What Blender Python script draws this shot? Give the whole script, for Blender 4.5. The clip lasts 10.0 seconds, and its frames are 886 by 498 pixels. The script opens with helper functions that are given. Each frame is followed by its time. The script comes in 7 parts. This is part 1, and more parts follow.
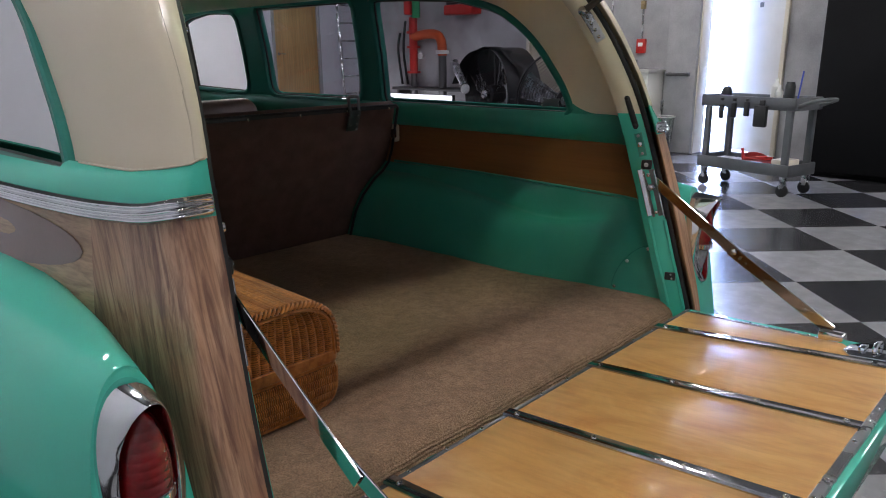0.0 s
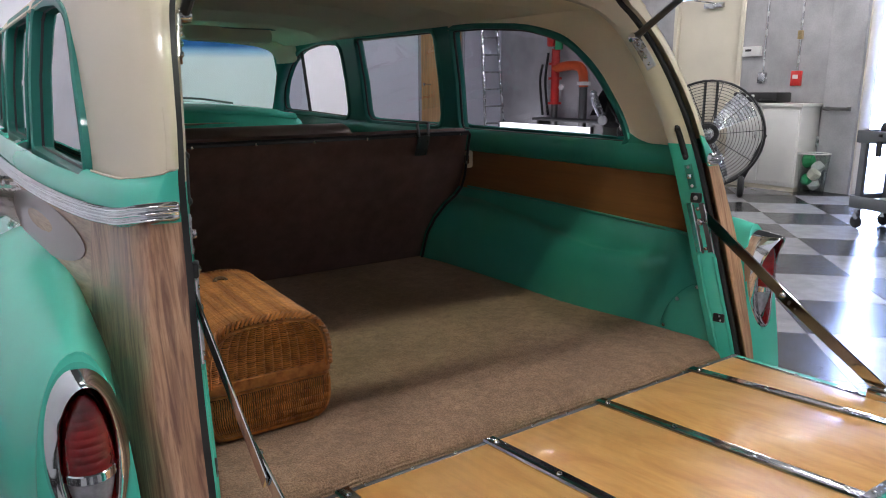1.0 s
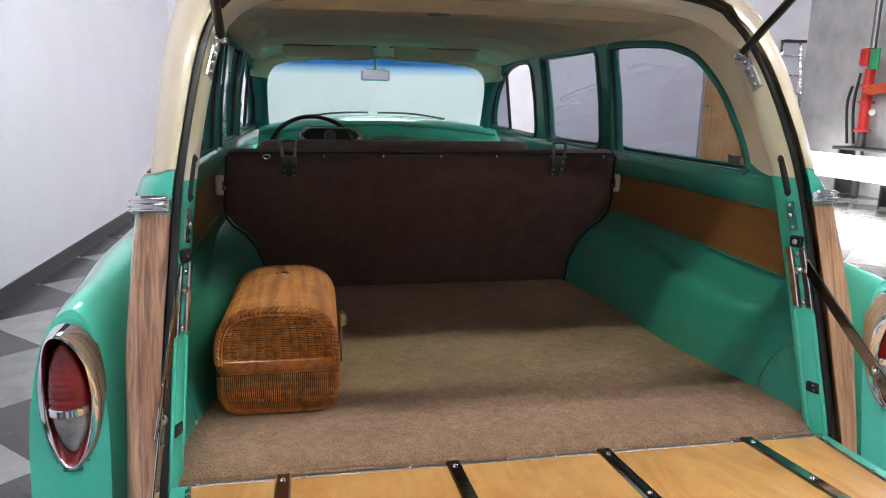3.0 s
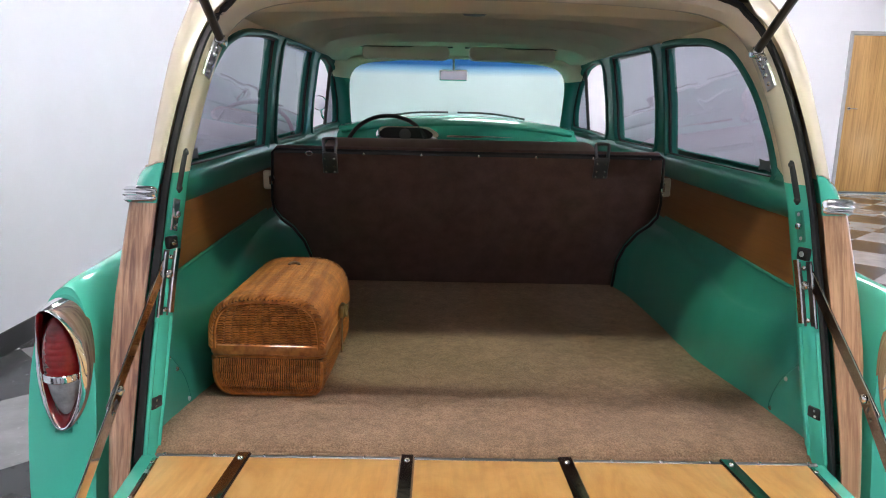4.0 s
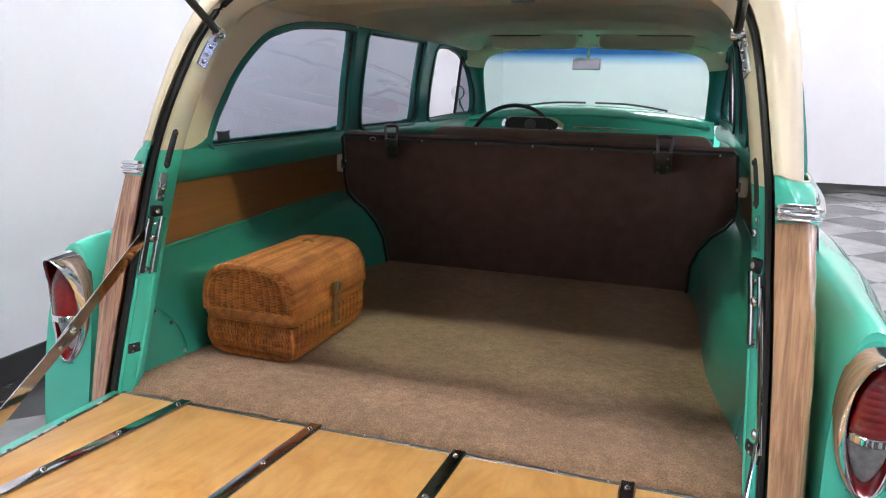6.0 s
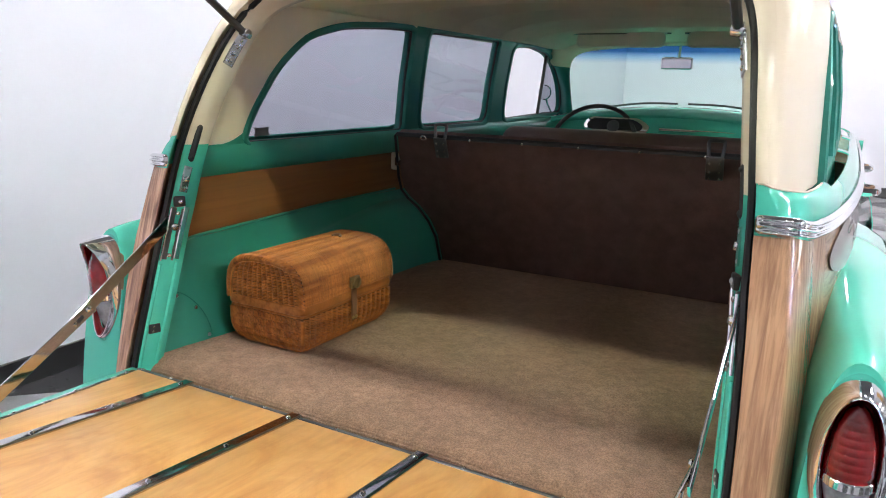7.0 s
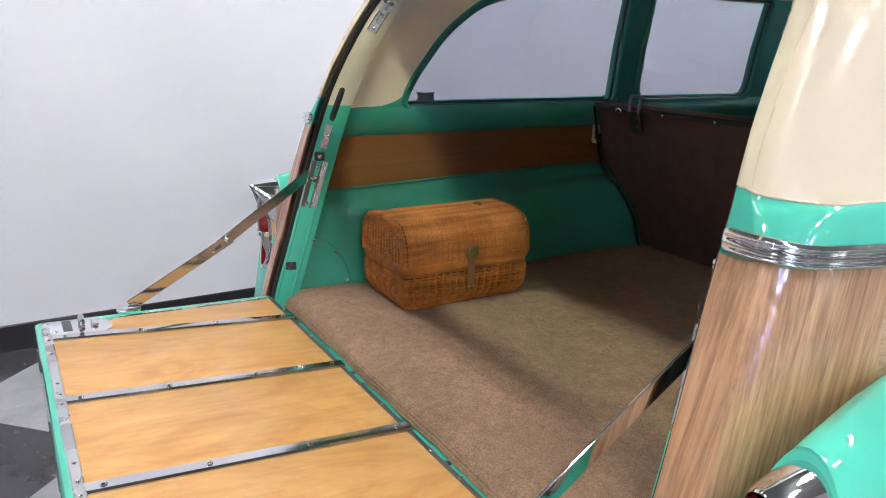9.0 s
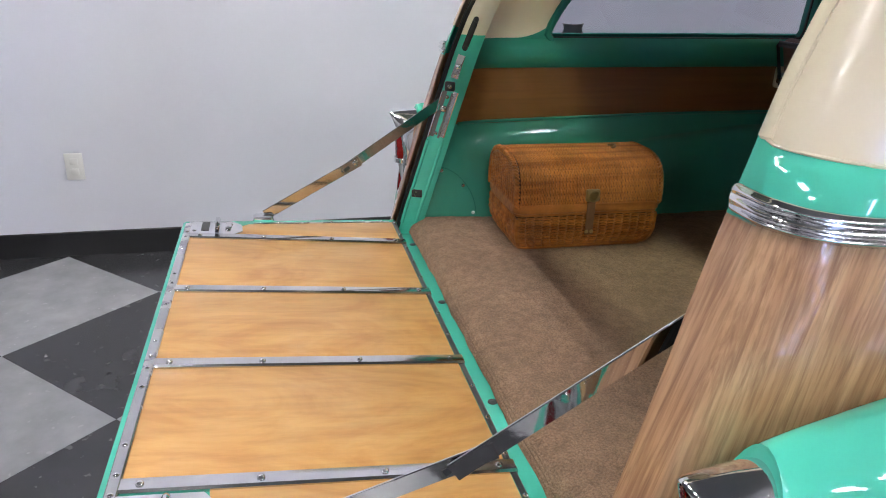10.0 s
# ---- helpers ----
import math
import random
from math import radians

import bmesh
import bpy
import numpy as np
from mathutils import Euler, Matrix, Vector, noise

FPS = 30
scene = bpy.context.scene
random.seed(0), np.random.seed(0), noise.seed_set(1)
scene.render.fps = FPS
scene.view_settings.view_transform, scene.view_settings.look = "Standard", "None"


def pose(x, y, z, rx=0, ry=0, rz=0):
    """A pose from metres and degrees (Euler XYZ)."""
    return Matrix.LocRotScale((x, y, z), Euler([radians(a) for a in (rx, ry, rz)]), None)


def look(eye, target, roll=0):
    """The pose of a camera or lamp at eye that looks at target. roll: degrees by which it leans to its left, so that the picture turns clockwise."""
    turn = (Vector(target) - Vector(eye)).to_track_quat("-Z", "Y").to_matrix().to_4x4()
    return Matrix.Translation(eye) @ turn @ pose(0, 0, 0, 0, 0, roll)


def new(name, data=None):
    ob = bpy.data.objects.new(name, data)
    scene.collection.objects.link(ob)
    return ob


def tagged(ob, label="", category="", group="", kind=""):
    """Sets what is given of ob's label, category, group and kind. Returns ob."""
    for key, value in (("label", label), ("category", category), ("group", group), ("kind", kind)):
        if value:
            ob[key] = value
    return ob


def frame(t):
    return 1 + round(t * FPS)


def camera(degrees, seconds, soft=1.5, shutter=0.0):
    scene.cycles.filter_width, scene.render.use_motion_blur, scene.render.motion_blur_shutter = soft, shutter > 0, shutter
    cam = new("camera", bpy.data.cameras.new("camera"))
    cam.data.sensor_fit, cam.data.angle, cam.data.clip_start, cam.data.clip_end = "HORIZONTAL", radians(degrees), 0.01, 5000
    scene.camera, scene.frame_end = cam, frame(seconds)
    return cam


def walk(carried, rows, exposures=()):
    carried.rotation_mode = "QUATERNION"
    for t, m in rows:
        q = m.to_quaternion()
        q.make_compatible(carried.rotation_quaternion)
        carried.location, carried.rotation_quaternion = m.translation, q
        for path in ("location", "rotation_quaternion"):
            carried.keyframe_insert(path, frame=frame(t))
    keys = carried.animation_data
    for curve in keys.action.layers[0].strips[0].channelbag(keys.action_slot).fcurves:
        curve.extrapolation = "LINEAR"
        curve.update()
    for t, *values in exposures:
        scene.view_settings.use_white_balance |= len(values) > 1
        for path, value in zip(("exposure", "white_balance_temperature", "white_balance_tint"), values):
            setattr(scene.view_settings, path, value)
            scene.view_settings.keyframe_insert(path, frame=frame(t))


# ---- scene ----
cam = camera(63.8, 10.0, 1.05)
PATH = [
    (0, (-1.048, -0.741, 1.35), (0.349, 0.588, 0.818), -0.6),
    (0.5, (-0.953, -0.85, 1.34), (0.316, 0.622, 0.869), -0.3),
    (1, (-0.85, -0.929, 1.336), (0.25, 0.68, 0.888), -0.2),
    (1.5, (-0.745, -0.999, 1.337), (0.174, 0.724, 0.908), 0.0),
    (2, (-0.625, -1.056, 1.334), (0.108, 0.759, 0.923), 0.1),
    (2.5, (-0.501, -1.101, 1.336), (0.043, 0.78, 0.931), 0.5),
    (3.8, (-0.159, -1.167, 1.334), (-0.064, 0.79, 0.932), 1.2),
    (4, (-0.1, -1.173, 1.338), (-0.077, 0.785, 0.932), 1.2),
    (4.5, (0.022, -1.17, 1.341), (-0.066, 0.785, 0.929), 1.2),
    (5, (0.157, -1.158, 1.341), (-0.1, 0.774, 0.894), 1.2),
    (5.5, (0.295, -1.137, 1.341), (-0.077, 0.778, 0.898), 1.2),
    (5.7, (0.357, -1.126, 1.342), (-0.112, 0.766, 0.899), 1.3),
    (7, (0.682, -0.991, 1.348), (-0.244, 0.723, 0.895), 1.6),
    (7.5, (0.808, -0.893, 1.356), (-0.324, 0.685, 0.881), 1.7),
    (8, (0.92, -0.791, 1.359), (-0.385, 0.643, 0.868), 1.7),
    (8.5, (1.006, -0.681, 1.366), (-0.471, 0.554, 0.823), 1.9),
    (9, (1.07, -0.563, 1.365), (-0.553, 0.458, 0.798), 1.8),
    (9.5, (1.125, -0.438, 1.366), (-0.619, 0.304, 0.728), 1.9),
    (10, (1.157, -0.318, 1.361), (-0.647, 0.116, 0.614), 1.7),
]
EXPOSURES = [(0.0, -0.37), (0.5, -0.2), (1.0, 0.0), (1.5, 0.18), (2.0, 0.34), (2.5, 0.46), (4.0, 0.63), (5.5, 0.67), (7.5, 0.78), (8.5, 0.8), (9.0, 0.68), (9.5, 0.5), (10.0, 0.34)]
walk(cam, [(t, look(eye, target, roll)) for t, eye, target, roll in PATH], EXPOSURES)

# ---- world and light ----
world = bpy.data.worlds.new("world")
scene.world = world
world.use_nodes = True
wn = world.node_tree.nodes
sky = wn.new("ShaderNodeTexSky")
sky.sky_type, sky.sun_disc = "NISHITA", False
sky.sun_elevation, sky.sun_rotation = radians(50), radians(100)
world.node_tree.links.new(sky.outputs[0], wn["Background"].inputs[0])
wn["Background"].inputs[1].default_value = 0.12
TUBE_POWER = 155.0
DAY_POWER = 42.0

# ---- geometry helpers: a geo is (verts, faces) ----


def join(*geos):
    verts, faces = [], []
    for v, f in geos:
        n = len(verts)
        verts.extend(v)
        faces.extend([tuple(i + n for i in face) for face in f])
    return verts, faces


def mirrored(geo):
    v, f = geo
    return [(-p[0], p[1], p[2]) for p in v], [tuple(reversed(face)) for face in f]


def moved(geo, m):
    v, f = geo
    return [tuple(m @ Vector(p)) for p in v], f


def grid(fn, us, vs, keep=None, wrap=False):
    """A sheet of fn(u, v). keep(point) drops faces by their middle."""
    nu, nv = len(us), len(vs)
    verts = [tuple(fn(u, v)) for u in us for v in vs]
    faces = []
    for i in range(nu if wrap else nu - 1):
        for j in range(nv - 1):
            i2 = (i + 1) % nu
            face = (i * nv + j, i2 * nv + j, i2 * nv + j + 1, i * nv + j + 1)
            if keep:
                mid = [sum(verts[k][a] for k in face) / 4 for a in range(3)]
                if not keep(mid):
                    continue
            faces.append(face)
    return verts, faces


def lin(a, b, n):
    return [a + (b - a) * i / (n - 1) for i in range(n)]


def flip(geo):
    return geo[0], [tuple(reversed(f)) for f in geo[1]]


def thick(geo, d):
    """A sheet given depth d along its vertex normals."""
    v, f = geo
    acc = [Vector() for _ in v]
    for face in f:
        a, b, c = (Vector(v[face[0]]), Vector(v[face[1]]), Vector(v[face[2]]))
        n = (b - a).cross(Vector(v[face[-1]]) - a)
        if n.length < 1e-12:
            n = (b - a).cross(c - a)
        for i in face:
            acc[i] += n
    n0 = len(v)
    v2 = list(v) + [tuple(Vector(p) - (acc[i].normalized() if acc[i].length > 0 else Vector()) * d) for i, p in enumerate(v)]
    f2 = list(f) + [tuple(i + n0 for i in reversed(face)) for face in f]
    edges = {}
    for face in f:
        for a, b in zip(face, face[1:] + face[:1]):
            edges[(a, b)] = 1
    for (a, b) in edges:
        if (b, a) not in edges:
            f2.append((b, a, a + n0, b + n0))
    return v2, f2


def rbox(c, s, r=0.004, seg=2, m=None):
    """A box with rounded edges: middle, full size."""
    bm = bmesh.new()
    bmesh.ops.create_cube(bm, size=1.0, matrix=Matrix.Diagonal((*s, 1)))
    if r > 0:
        bmesh.ops.bevel(bm, geom=list(bm.edges), offset=min(r, min(s) * 0.49), segments=seg, profile=0.5, affect="EDGES")
    bm.verts.index_update()
    v = [tuple(p.co + Vector(c)) for p in bm.verts] if m is None else [tuple(m @ p.co) for p in bm.verts]
    f = [tuple(q.index for q in face.verts) for face in bm.faces]
    bm.free()
    return v, f


def prism(outline, z0, z1, m=None, r=0.0):
    """An outline (x, y) pulled from z0 to z1, with its rims bevelled by r."""
    bm = bmesh.new()
    vs = [bm.verts.new((x, y, z0)) for x, y in outline]
    face = bm.faces.new(vs)
    out = bmesh.ops.extrude_face_region(bm, geom=[face])
    bmesh.ops.translate(bm, verts=[e for e in out["geom"] if isinstance(e, bmesh.types.BMVert)], vec=(0, 0, z1 - z0))
    bmesh.ops.recalc_face_normals(bm, faces=list(bm.faces))
    if r > 0:
        rims = [e for e in bm.edges if abs(e.verts[0].co.z - e.verts[1].co.z) < 1e-6]
        bmesh.ops.bevel(bm, geom=rims, offset=r, segments=2, profile=0.5, affect="EDGES")
    bm.verts.index_update()
    v = [tuple(m @ p.co) if m else tuple(p.co) for p in bm.verts]
    f = [tuple(q.index for q in fc.verts) for fc in bm.faces]
    bm.free()
    return v, f


def smooth_path(pts, n, closed=False):
    """n points on a Catmull-Rom curve through pts."""
    P = [Vector(p) for p in pts]
    k = len(P)
    segs = k if closed else k - 1
    out = []
    for i in range(n):
        t = i / (n if closed else n - 1) * segs
        a = min(int(t), segs - 1)
        u = t - a
        if closed:
            p0, p1, p2, p3 = P[a - 1], P[a % k], P[(a + 1) % k], P[(a + 2) % k]
        else:
            p0, p1, p2, p3 = P[max(a - 1, 0)], P[a], P[a + 1], P[min(a + 2, k - 1)]
        out.append(0.5 * ((2 * p1) + (p2 - p0) * u + (2 * p0 - 5 * p1 + 4 * p2 - p3) * u * u + (3 * p1 - p0 - 3 * p2 + p3) * u * u * u))
    return out


def sweep(path, profile, side=None, closed=False, caps=True):
    """profile (a, b) carried along path: a along side (or a carried frame), b along the cross of way and side."""
    P = [Vector(p) for p in path]
    n, k = len(P), len(profile)
    verts, last = [], None
    for i, p in enumerate(P):
        if closed:
            way = (P[(i + 1) % n] - P[i - 1]).normalized()
        else:
            way = (P[min(i + 1, n - 1)] - P[max(i - 1, 0)]).normalized()
        if side is not None:
            s = Vector(side(i) if callable(side) else side)
            s = (s - way * s.dot(way)).normalized()
        else:
            if last is None:
                last = way.orthogonal().normalized()
            s = (last - way * last.dot(way)).normalized()
            last = s
        b = way.cross(s)
        verts.extend(tuple(p + s * q[0] + b * q[1]) for q in profile)
    faces = []
    for i in range(n if closed else n - 1):
        i2 = (i + 1) % n
        for j in range(k):
            j2 = (j + 1) % k
            faces.append((i * k + j, i * k + j2, i2 * k + j2, i2 * k + j))
    if caps and not closed:
        faces.append(tuple(reversed(range(k))))
        faces.append(tuple((n - 1) * k + j for j in range(k)))
    return verts, faces


def ring(r, n=8, rb=None):
    return [(r * math.cos(2 * math.pi * i / n), (rb or r) * math.sin(2 * math.pi * i / n)) for i in range(n)]


def tube(path, r, n=8, closed=False):
    return sweep(path, ring(r, n), None, closed)


def flat(w, t, r=0.002):
    """A flat bar's section."""
    a, b = w / 2, t / 2
    r = min(r, a * 0.9, b * 0.9)
    return [(a - r, -b), (a, -b + r), (a, b - r), (a - r, b), (-a + r, b), (-a, b - r), (-a, -b + r), (-a + r, -b)]


def lathe(profile, n=24, m=None):
    """profile (r, z) turned about z."""
    k = len(profile)
    verts = [(r * math.cos(2 * math.pi * i / n), r * math.sin(2 * math.pi * i / n), z) for i in range(n) for r, z in profile]
    faces = [(i * k + j, ((i + 1) % n) * k + j, ((i + 1) % n) * k + j + 1, i * k + j + 1) for i in range(n) for j in range(k - 1)]
    if m is not None:
        verts = [tuple(m @ Vector(p)) for p in verts]
    return verts, faces


def aim(p, way):
    """A pose at p with its z along way."""
    return Matrix.Translation(p) @ Vector(way).to_track_quat("Z", "Y").to_matrix().to_4x4()


def screw_head(p, way, r=0.005):
    return lathe([(0.0, r * 0.55), (r * 0.5, r * 0.5), (r * 0.85, r * 0.25), (r, -0.001)], 10, aim(p, way))


def inside(pt, poly):
    x, y = pt
    res = False
    for (x1, y1), (x2, y2) in zip(poly, poly[1:] + poly[:1]):
        if (y1 > y) != (y2 > y) and x < (x2 - x1) * (y - y1) / (y2 - y1) + x1:
            res = not res
    return res


def interp(x, table):
    return float(np.interp(x, [a for a, b in table], [b for a, b in table]))


def put(name, geo, mat, soft=35):
    me = bpy.data.meshes.new(name)
    me.from_pydata([tuple(p) for p in geo[0]], [], geo[1])
    me.materials.append(mat)
    me.validate()
    if soft:
        me.polygons.foreach_set("use_smooth", [True] * len(me.polygons))
        me.set_sharp_from_angle(angle=radians(soft))
    me.update()
    return new(name, me)


def thing(name, at, label, category, group="", kind=""):
    ob = new(name)
    ob.empty_display_size = 0.1
    ob.matrix_basis = Matrix.Translation(at)
    return tagged(ob, label, category, group, kind)


def part(name, geo, mat, parent, label="", soft=35):
    ob = put(name, geo, mat, soft)
    ob.parent = parent
    m = Matrix()
    p = parent
    while p is not None:
        m = p.matrix_basis if p.parent is None else m
        p = p.parent
    ob.matrix_parent_inverse = m.inverted() if parent.parent is None else Matrix()
    return tagged(ob, label)


def solid(name, geo, mat, label, category, group="", kind="", soft=35):
    return tagged(put(name, geo, mat, soft), label, category, group, kind)


# ---- materials ----


def material(name):
    m = bpy.data.materials.new(name)
    m.use_nodes = True
    return m, m.node_tree.nodes, m.node_tree.links, m.node_tree.nodes["Principled BSDF"]


def noise_of(N, L, scale, detail=4.0, stretch=(1, 1, 1), rough=0.55, lean=0.0):
    tc, mp, nz = N.new("ShaderNodeTexCoord"), N.new("ShaderNodeMapping"), N.new("ShaderNodeTexNoise")
    mp.inputs["Scale"].default_value = stretch
    nz.inputs["Scale"].default_value, nz.inputs["Detail"].default_value, nz.inputs["Roughness"].default_value = scale, detail, rough
    src = tc.outputs["Object"]
    if lean:
        turn = N.new("ShaderNodeMapping")
        turn.inputs["Rotation"].default_value = (lean, 0, 0)
        L.new(src, turn.inputs[0])
        src = turn.outputs[0]
    L.new(src, mp.inputs[0])
    L.new(mp.outputs[0], nz.inputs["Vector"])
    return nz


def ramp_of(N, L, fac, stops):
    r = N.new("ShaderNodeValToRGB")
    el = r.color_ramp.elements
    while len(el) < len(stops):
        el.new(0.5)
    for e, (p, c) in zip(el, stops):
        e.position, e.color = p, (*c, 1)
    L.new(fac, r.inputs[0])
    return r


def bump_of(N, L, height, strength, dist, bsdf):
    b = N.new("ShaderNodeBump")
    b.inputs["Strength"].default_value, b.inputs["Distance"].default_value = strength, dist
    L.new(height, b.inputs["Height"])
    L.new(b.outputs[0], bsdf.inputs["Normal"])
    return b


def scaled(c, k):
    return tuple(min(1.0, v * k) for v in c)


def mottled(name, color, rough=0.5, metal=0.0, vary=0.12, scale=6.0, fine=180.0, bump=0.05, dist=0.001, coat=0.0, rvary=0.1, spec=0.5):
    """A surface with variation at two scales and a fine relief."""
    m, N, L, b = material(name)
    big, small = noise_of(N, L, scale), noise_of(N, L, fine, 2.0)
    r1 = ramp_of(N, L, big.outputs["Fac"], [(0.3, scaled(color, 1 - vary)), (0.7, scaled(color, 1 + vary))])
    mix = N.new("ShaderNodeMixRGB")
    mix.blend_type = "MULTIPLY"
    mix.inputs[0].default_value = min(1.0, vary * 2.0)
    L.new(r1.outputs[0], mix.inputs[1])
    r2 = ramp_of(N, L, small.outputs["Fac"], [(0.3, (0.75, 0.75, 0.75)), (0.7, (1, 1, 1))])
    L.new(r2.outputs[0], mix.inputs[2])
    L.new(mix.outputs[0], b.inputs["Base Color"])
    b.inputs["Metallic"].default_value = metal
    mr = N.new("ShaderNodeMapRange")
    mr.inputs["To Min"].default_value, mr.inputs["To Max"].default_value = max(0.02, rough * (1 - rvary)), min(1.0, rough * (1 + rvary))
    L.new(big.outputs["Fac"], mr.inputs["Value"])
    L.new(mr.outputs[0], b.inputs["Roughness"])
    b.inputs["Coat Weight"].default_value = coat
    b.inputs["Coat Roughness"].default_value = 0.04
    b.inputs["Specular IOR Level"].default_value = spec
    if bump:
        bump_of(N, L, small.outputs["Fac"], bump, dist, b)
    return m


def car_paint(name, color, fleck=0.05, wave=0.03):
    m = mottled(name, color, 0.6, 0.0, fleck, 3.0, 400.0, 0.0, coat=1.0, spec=0.2)
    b = m.node_tree.nodes["Principled BSDF"]
    b.inputs["Coat Roughness"].default_value = 0.03
    N, L = m.node_tree.nodes, m.node_tree.links
    nz = noise_of(N, L, 9.0, 3.0)
    bp = N.new("ShaderNodeBump")
    bp.inputs["Strength"].default_value, bp.inputs["Distance"].default_value = wave, 0.004
    L.new(nz.outputs["Fac"], bp.inputs["Height"])
    L.new(bp.outputs[0], b.inputs["Coat Normal"])
    return m


def chrome(name, tint=(0.82, 0.83, 0.85), rough=0.07):
    m, N, L, b = material(name)
    nz = noise_of(N, L, 14.0, 5.0)
    r = ramp_of(N, L, nz.outputs["Fac"], [(0.35, scaled(tint, 0.9)), (0.65, tint)])
    L.new(r.outputs[0], b.inputs["Base Color"])
    b.inputs["Metallic"].default_value = 1.0
    mr = N.new("ShaderNodeMapRange")
    mr.inputs["To Min"].default_value, mr.inputs["To Max"].default_value = rough * 0.6, rough * 1.8
    L.new(nz.outputs["Fac"], mr.inputs["Value"])
    L.new(mr.outputs[0], b.inputs["Roughness"])
    bump_of(N, L, noise_of(N, L, 30.0, 2.0).outputs["Fac"], 0.06, 0.003, b)
    return m


def wood(name, dark, mid, light, along="z", scale=1.0, rough=0.3, coat=0.6, contrast=(0.3, 0.5, 0.72), streak=0.0, streak_col=(0.1, 0.05, 0.03), grain=0.55, run=0.03, figure=0.07, swirl=0.0, wobble=0.16, lean=0.0, streak_run=0.028):
    """Grain that runs along one axis."""
    m, N, L, b = material(name)
    st = {"x": (0.07, 1, 1), "y": (1, 0.07, 1), "z": (1, 1, 0.07)}[along]
    fig = noise_of(N, L, 9.0 * scale, 5.0, tuple(v if v == 1 else figure for v in st), 0.6, lean)
    fig.inputs["Distortion"].default_value = swirl
    fine = noise_of(N, L, 90.0 * scale, 4.0, tuple(v if v == 1 else run for v in st), 0.6, lean)
    r = ramp_of(N, L, fig.outputs["Fac"], [(contrast[0], dark), (contrast[1], mid), (contrast[2], light)])
    mix = N.new("ShaderNodeMixRGB")
    mix.blend_type, mix.inputs[0].default_value = "MULTIPLY", grain
    r2 = ramp_of(N, L, fine.outputs["Fac"], [(0.36, (0.42, 0.36, 0.31)), (0.56, (1, 1, 1))])
    L.new(r.outputs[0], mix.inputs[1])
    L.new(r2.outputs[0], mix.inputs[2])
    out = mix
    if streak:
        sk = noise_of(N, L, 30.0 * scale, 4.0, tuple(v if v == 1 else streak_run for v in st), 0.62, lean)
        sk.inputs["Distortion"].default_value = 0.8
        r3 = ramp_of(N, L, sk.outputs["Fac"], [(0.50, (0, 0, 0)), (0.66, (1, 1, 1))])
        ml = N.new("ShaderNodeMath")
        ml.operation, ml.inputs[1].default_value = "MULTIPLY", streak
        L.new(r3.outputs[0], ml.inputs[0])
        mx = N.new("ShaderNodeMixRGB")
        L.new(ml.outputs[0], mx.inputs[0])
        L.new(mix.outputs[0], mx.inputs[1])
        mx.inputs[2].default_value = (*streak_col, 1)
        out = mx
    L.new(out.outputs[0], b.inputs["Base Color"])
    b.inputs["Roughness"].default_value = rough
    b.inputs["Coat Weight"].default_value, b.inputs["Coat Roughness"].default_value = coat, 0.02
    bump_of(N, L, fine.outputs["Fac"], 0.12, 0.0006, b)
    wob = N.new("ShaderNodeBump")
    wob.inputs["Strength"].default_value, wob.inputs["Distance"].default_value = wobble, 0.004
    L.new(noise_of(N, L, 12.0 * scale, 3.0, tuple(v if v == 1 else 0.25 for v in st), 0.55, lean).outputs["Fac"], wob.inputs["Height"])
    L.new(wob.outputs[0], b.inputs["Coat Normal"])
    return m


def glass(name, tint, gloss=1.0):
    m, N, L, b = material(name)
    N.remove(b)
    tr, gl, mx, fr = N.new("ShaderNodeBsdfTransparent"), N.new("ShaderNodeBsdfGlossy"), N.new("ShaderNodeMixShader"), N.new("ShaderNodeFresnel")
    tr.inputs[0].default_value = (*tint, 1)
    gl.inputs["Roughness"].default_value = 0.02
    fr.inputs[0].default_value = 1.45
    ml = N.new("ShaderNodeMath")
    ml.operation, ml.inputs[1].default_value = "MULTIPLY", gloss
    L.new(fr.outputs[0], ml.inputs[0])
    L.new(ml.outputs[0], mx.inputs[0])
    L.new(tr.outputs[0], mx.inputs[1])
    L.new(gl.outputs[0], mx.inputs[2])
    L.new(mx.outputs[0], N["Material Output"].inputs[0])
    return m


def glow(name, color, strength):
    m, N, L, b = material(name)
    b.inputs["Base Color"].default_value = (*color, 1)
    b.inputs["Emission Color"].default_value = (*color, 1)
    b.inputs["Emission Strength"].default_value = strength
    return m


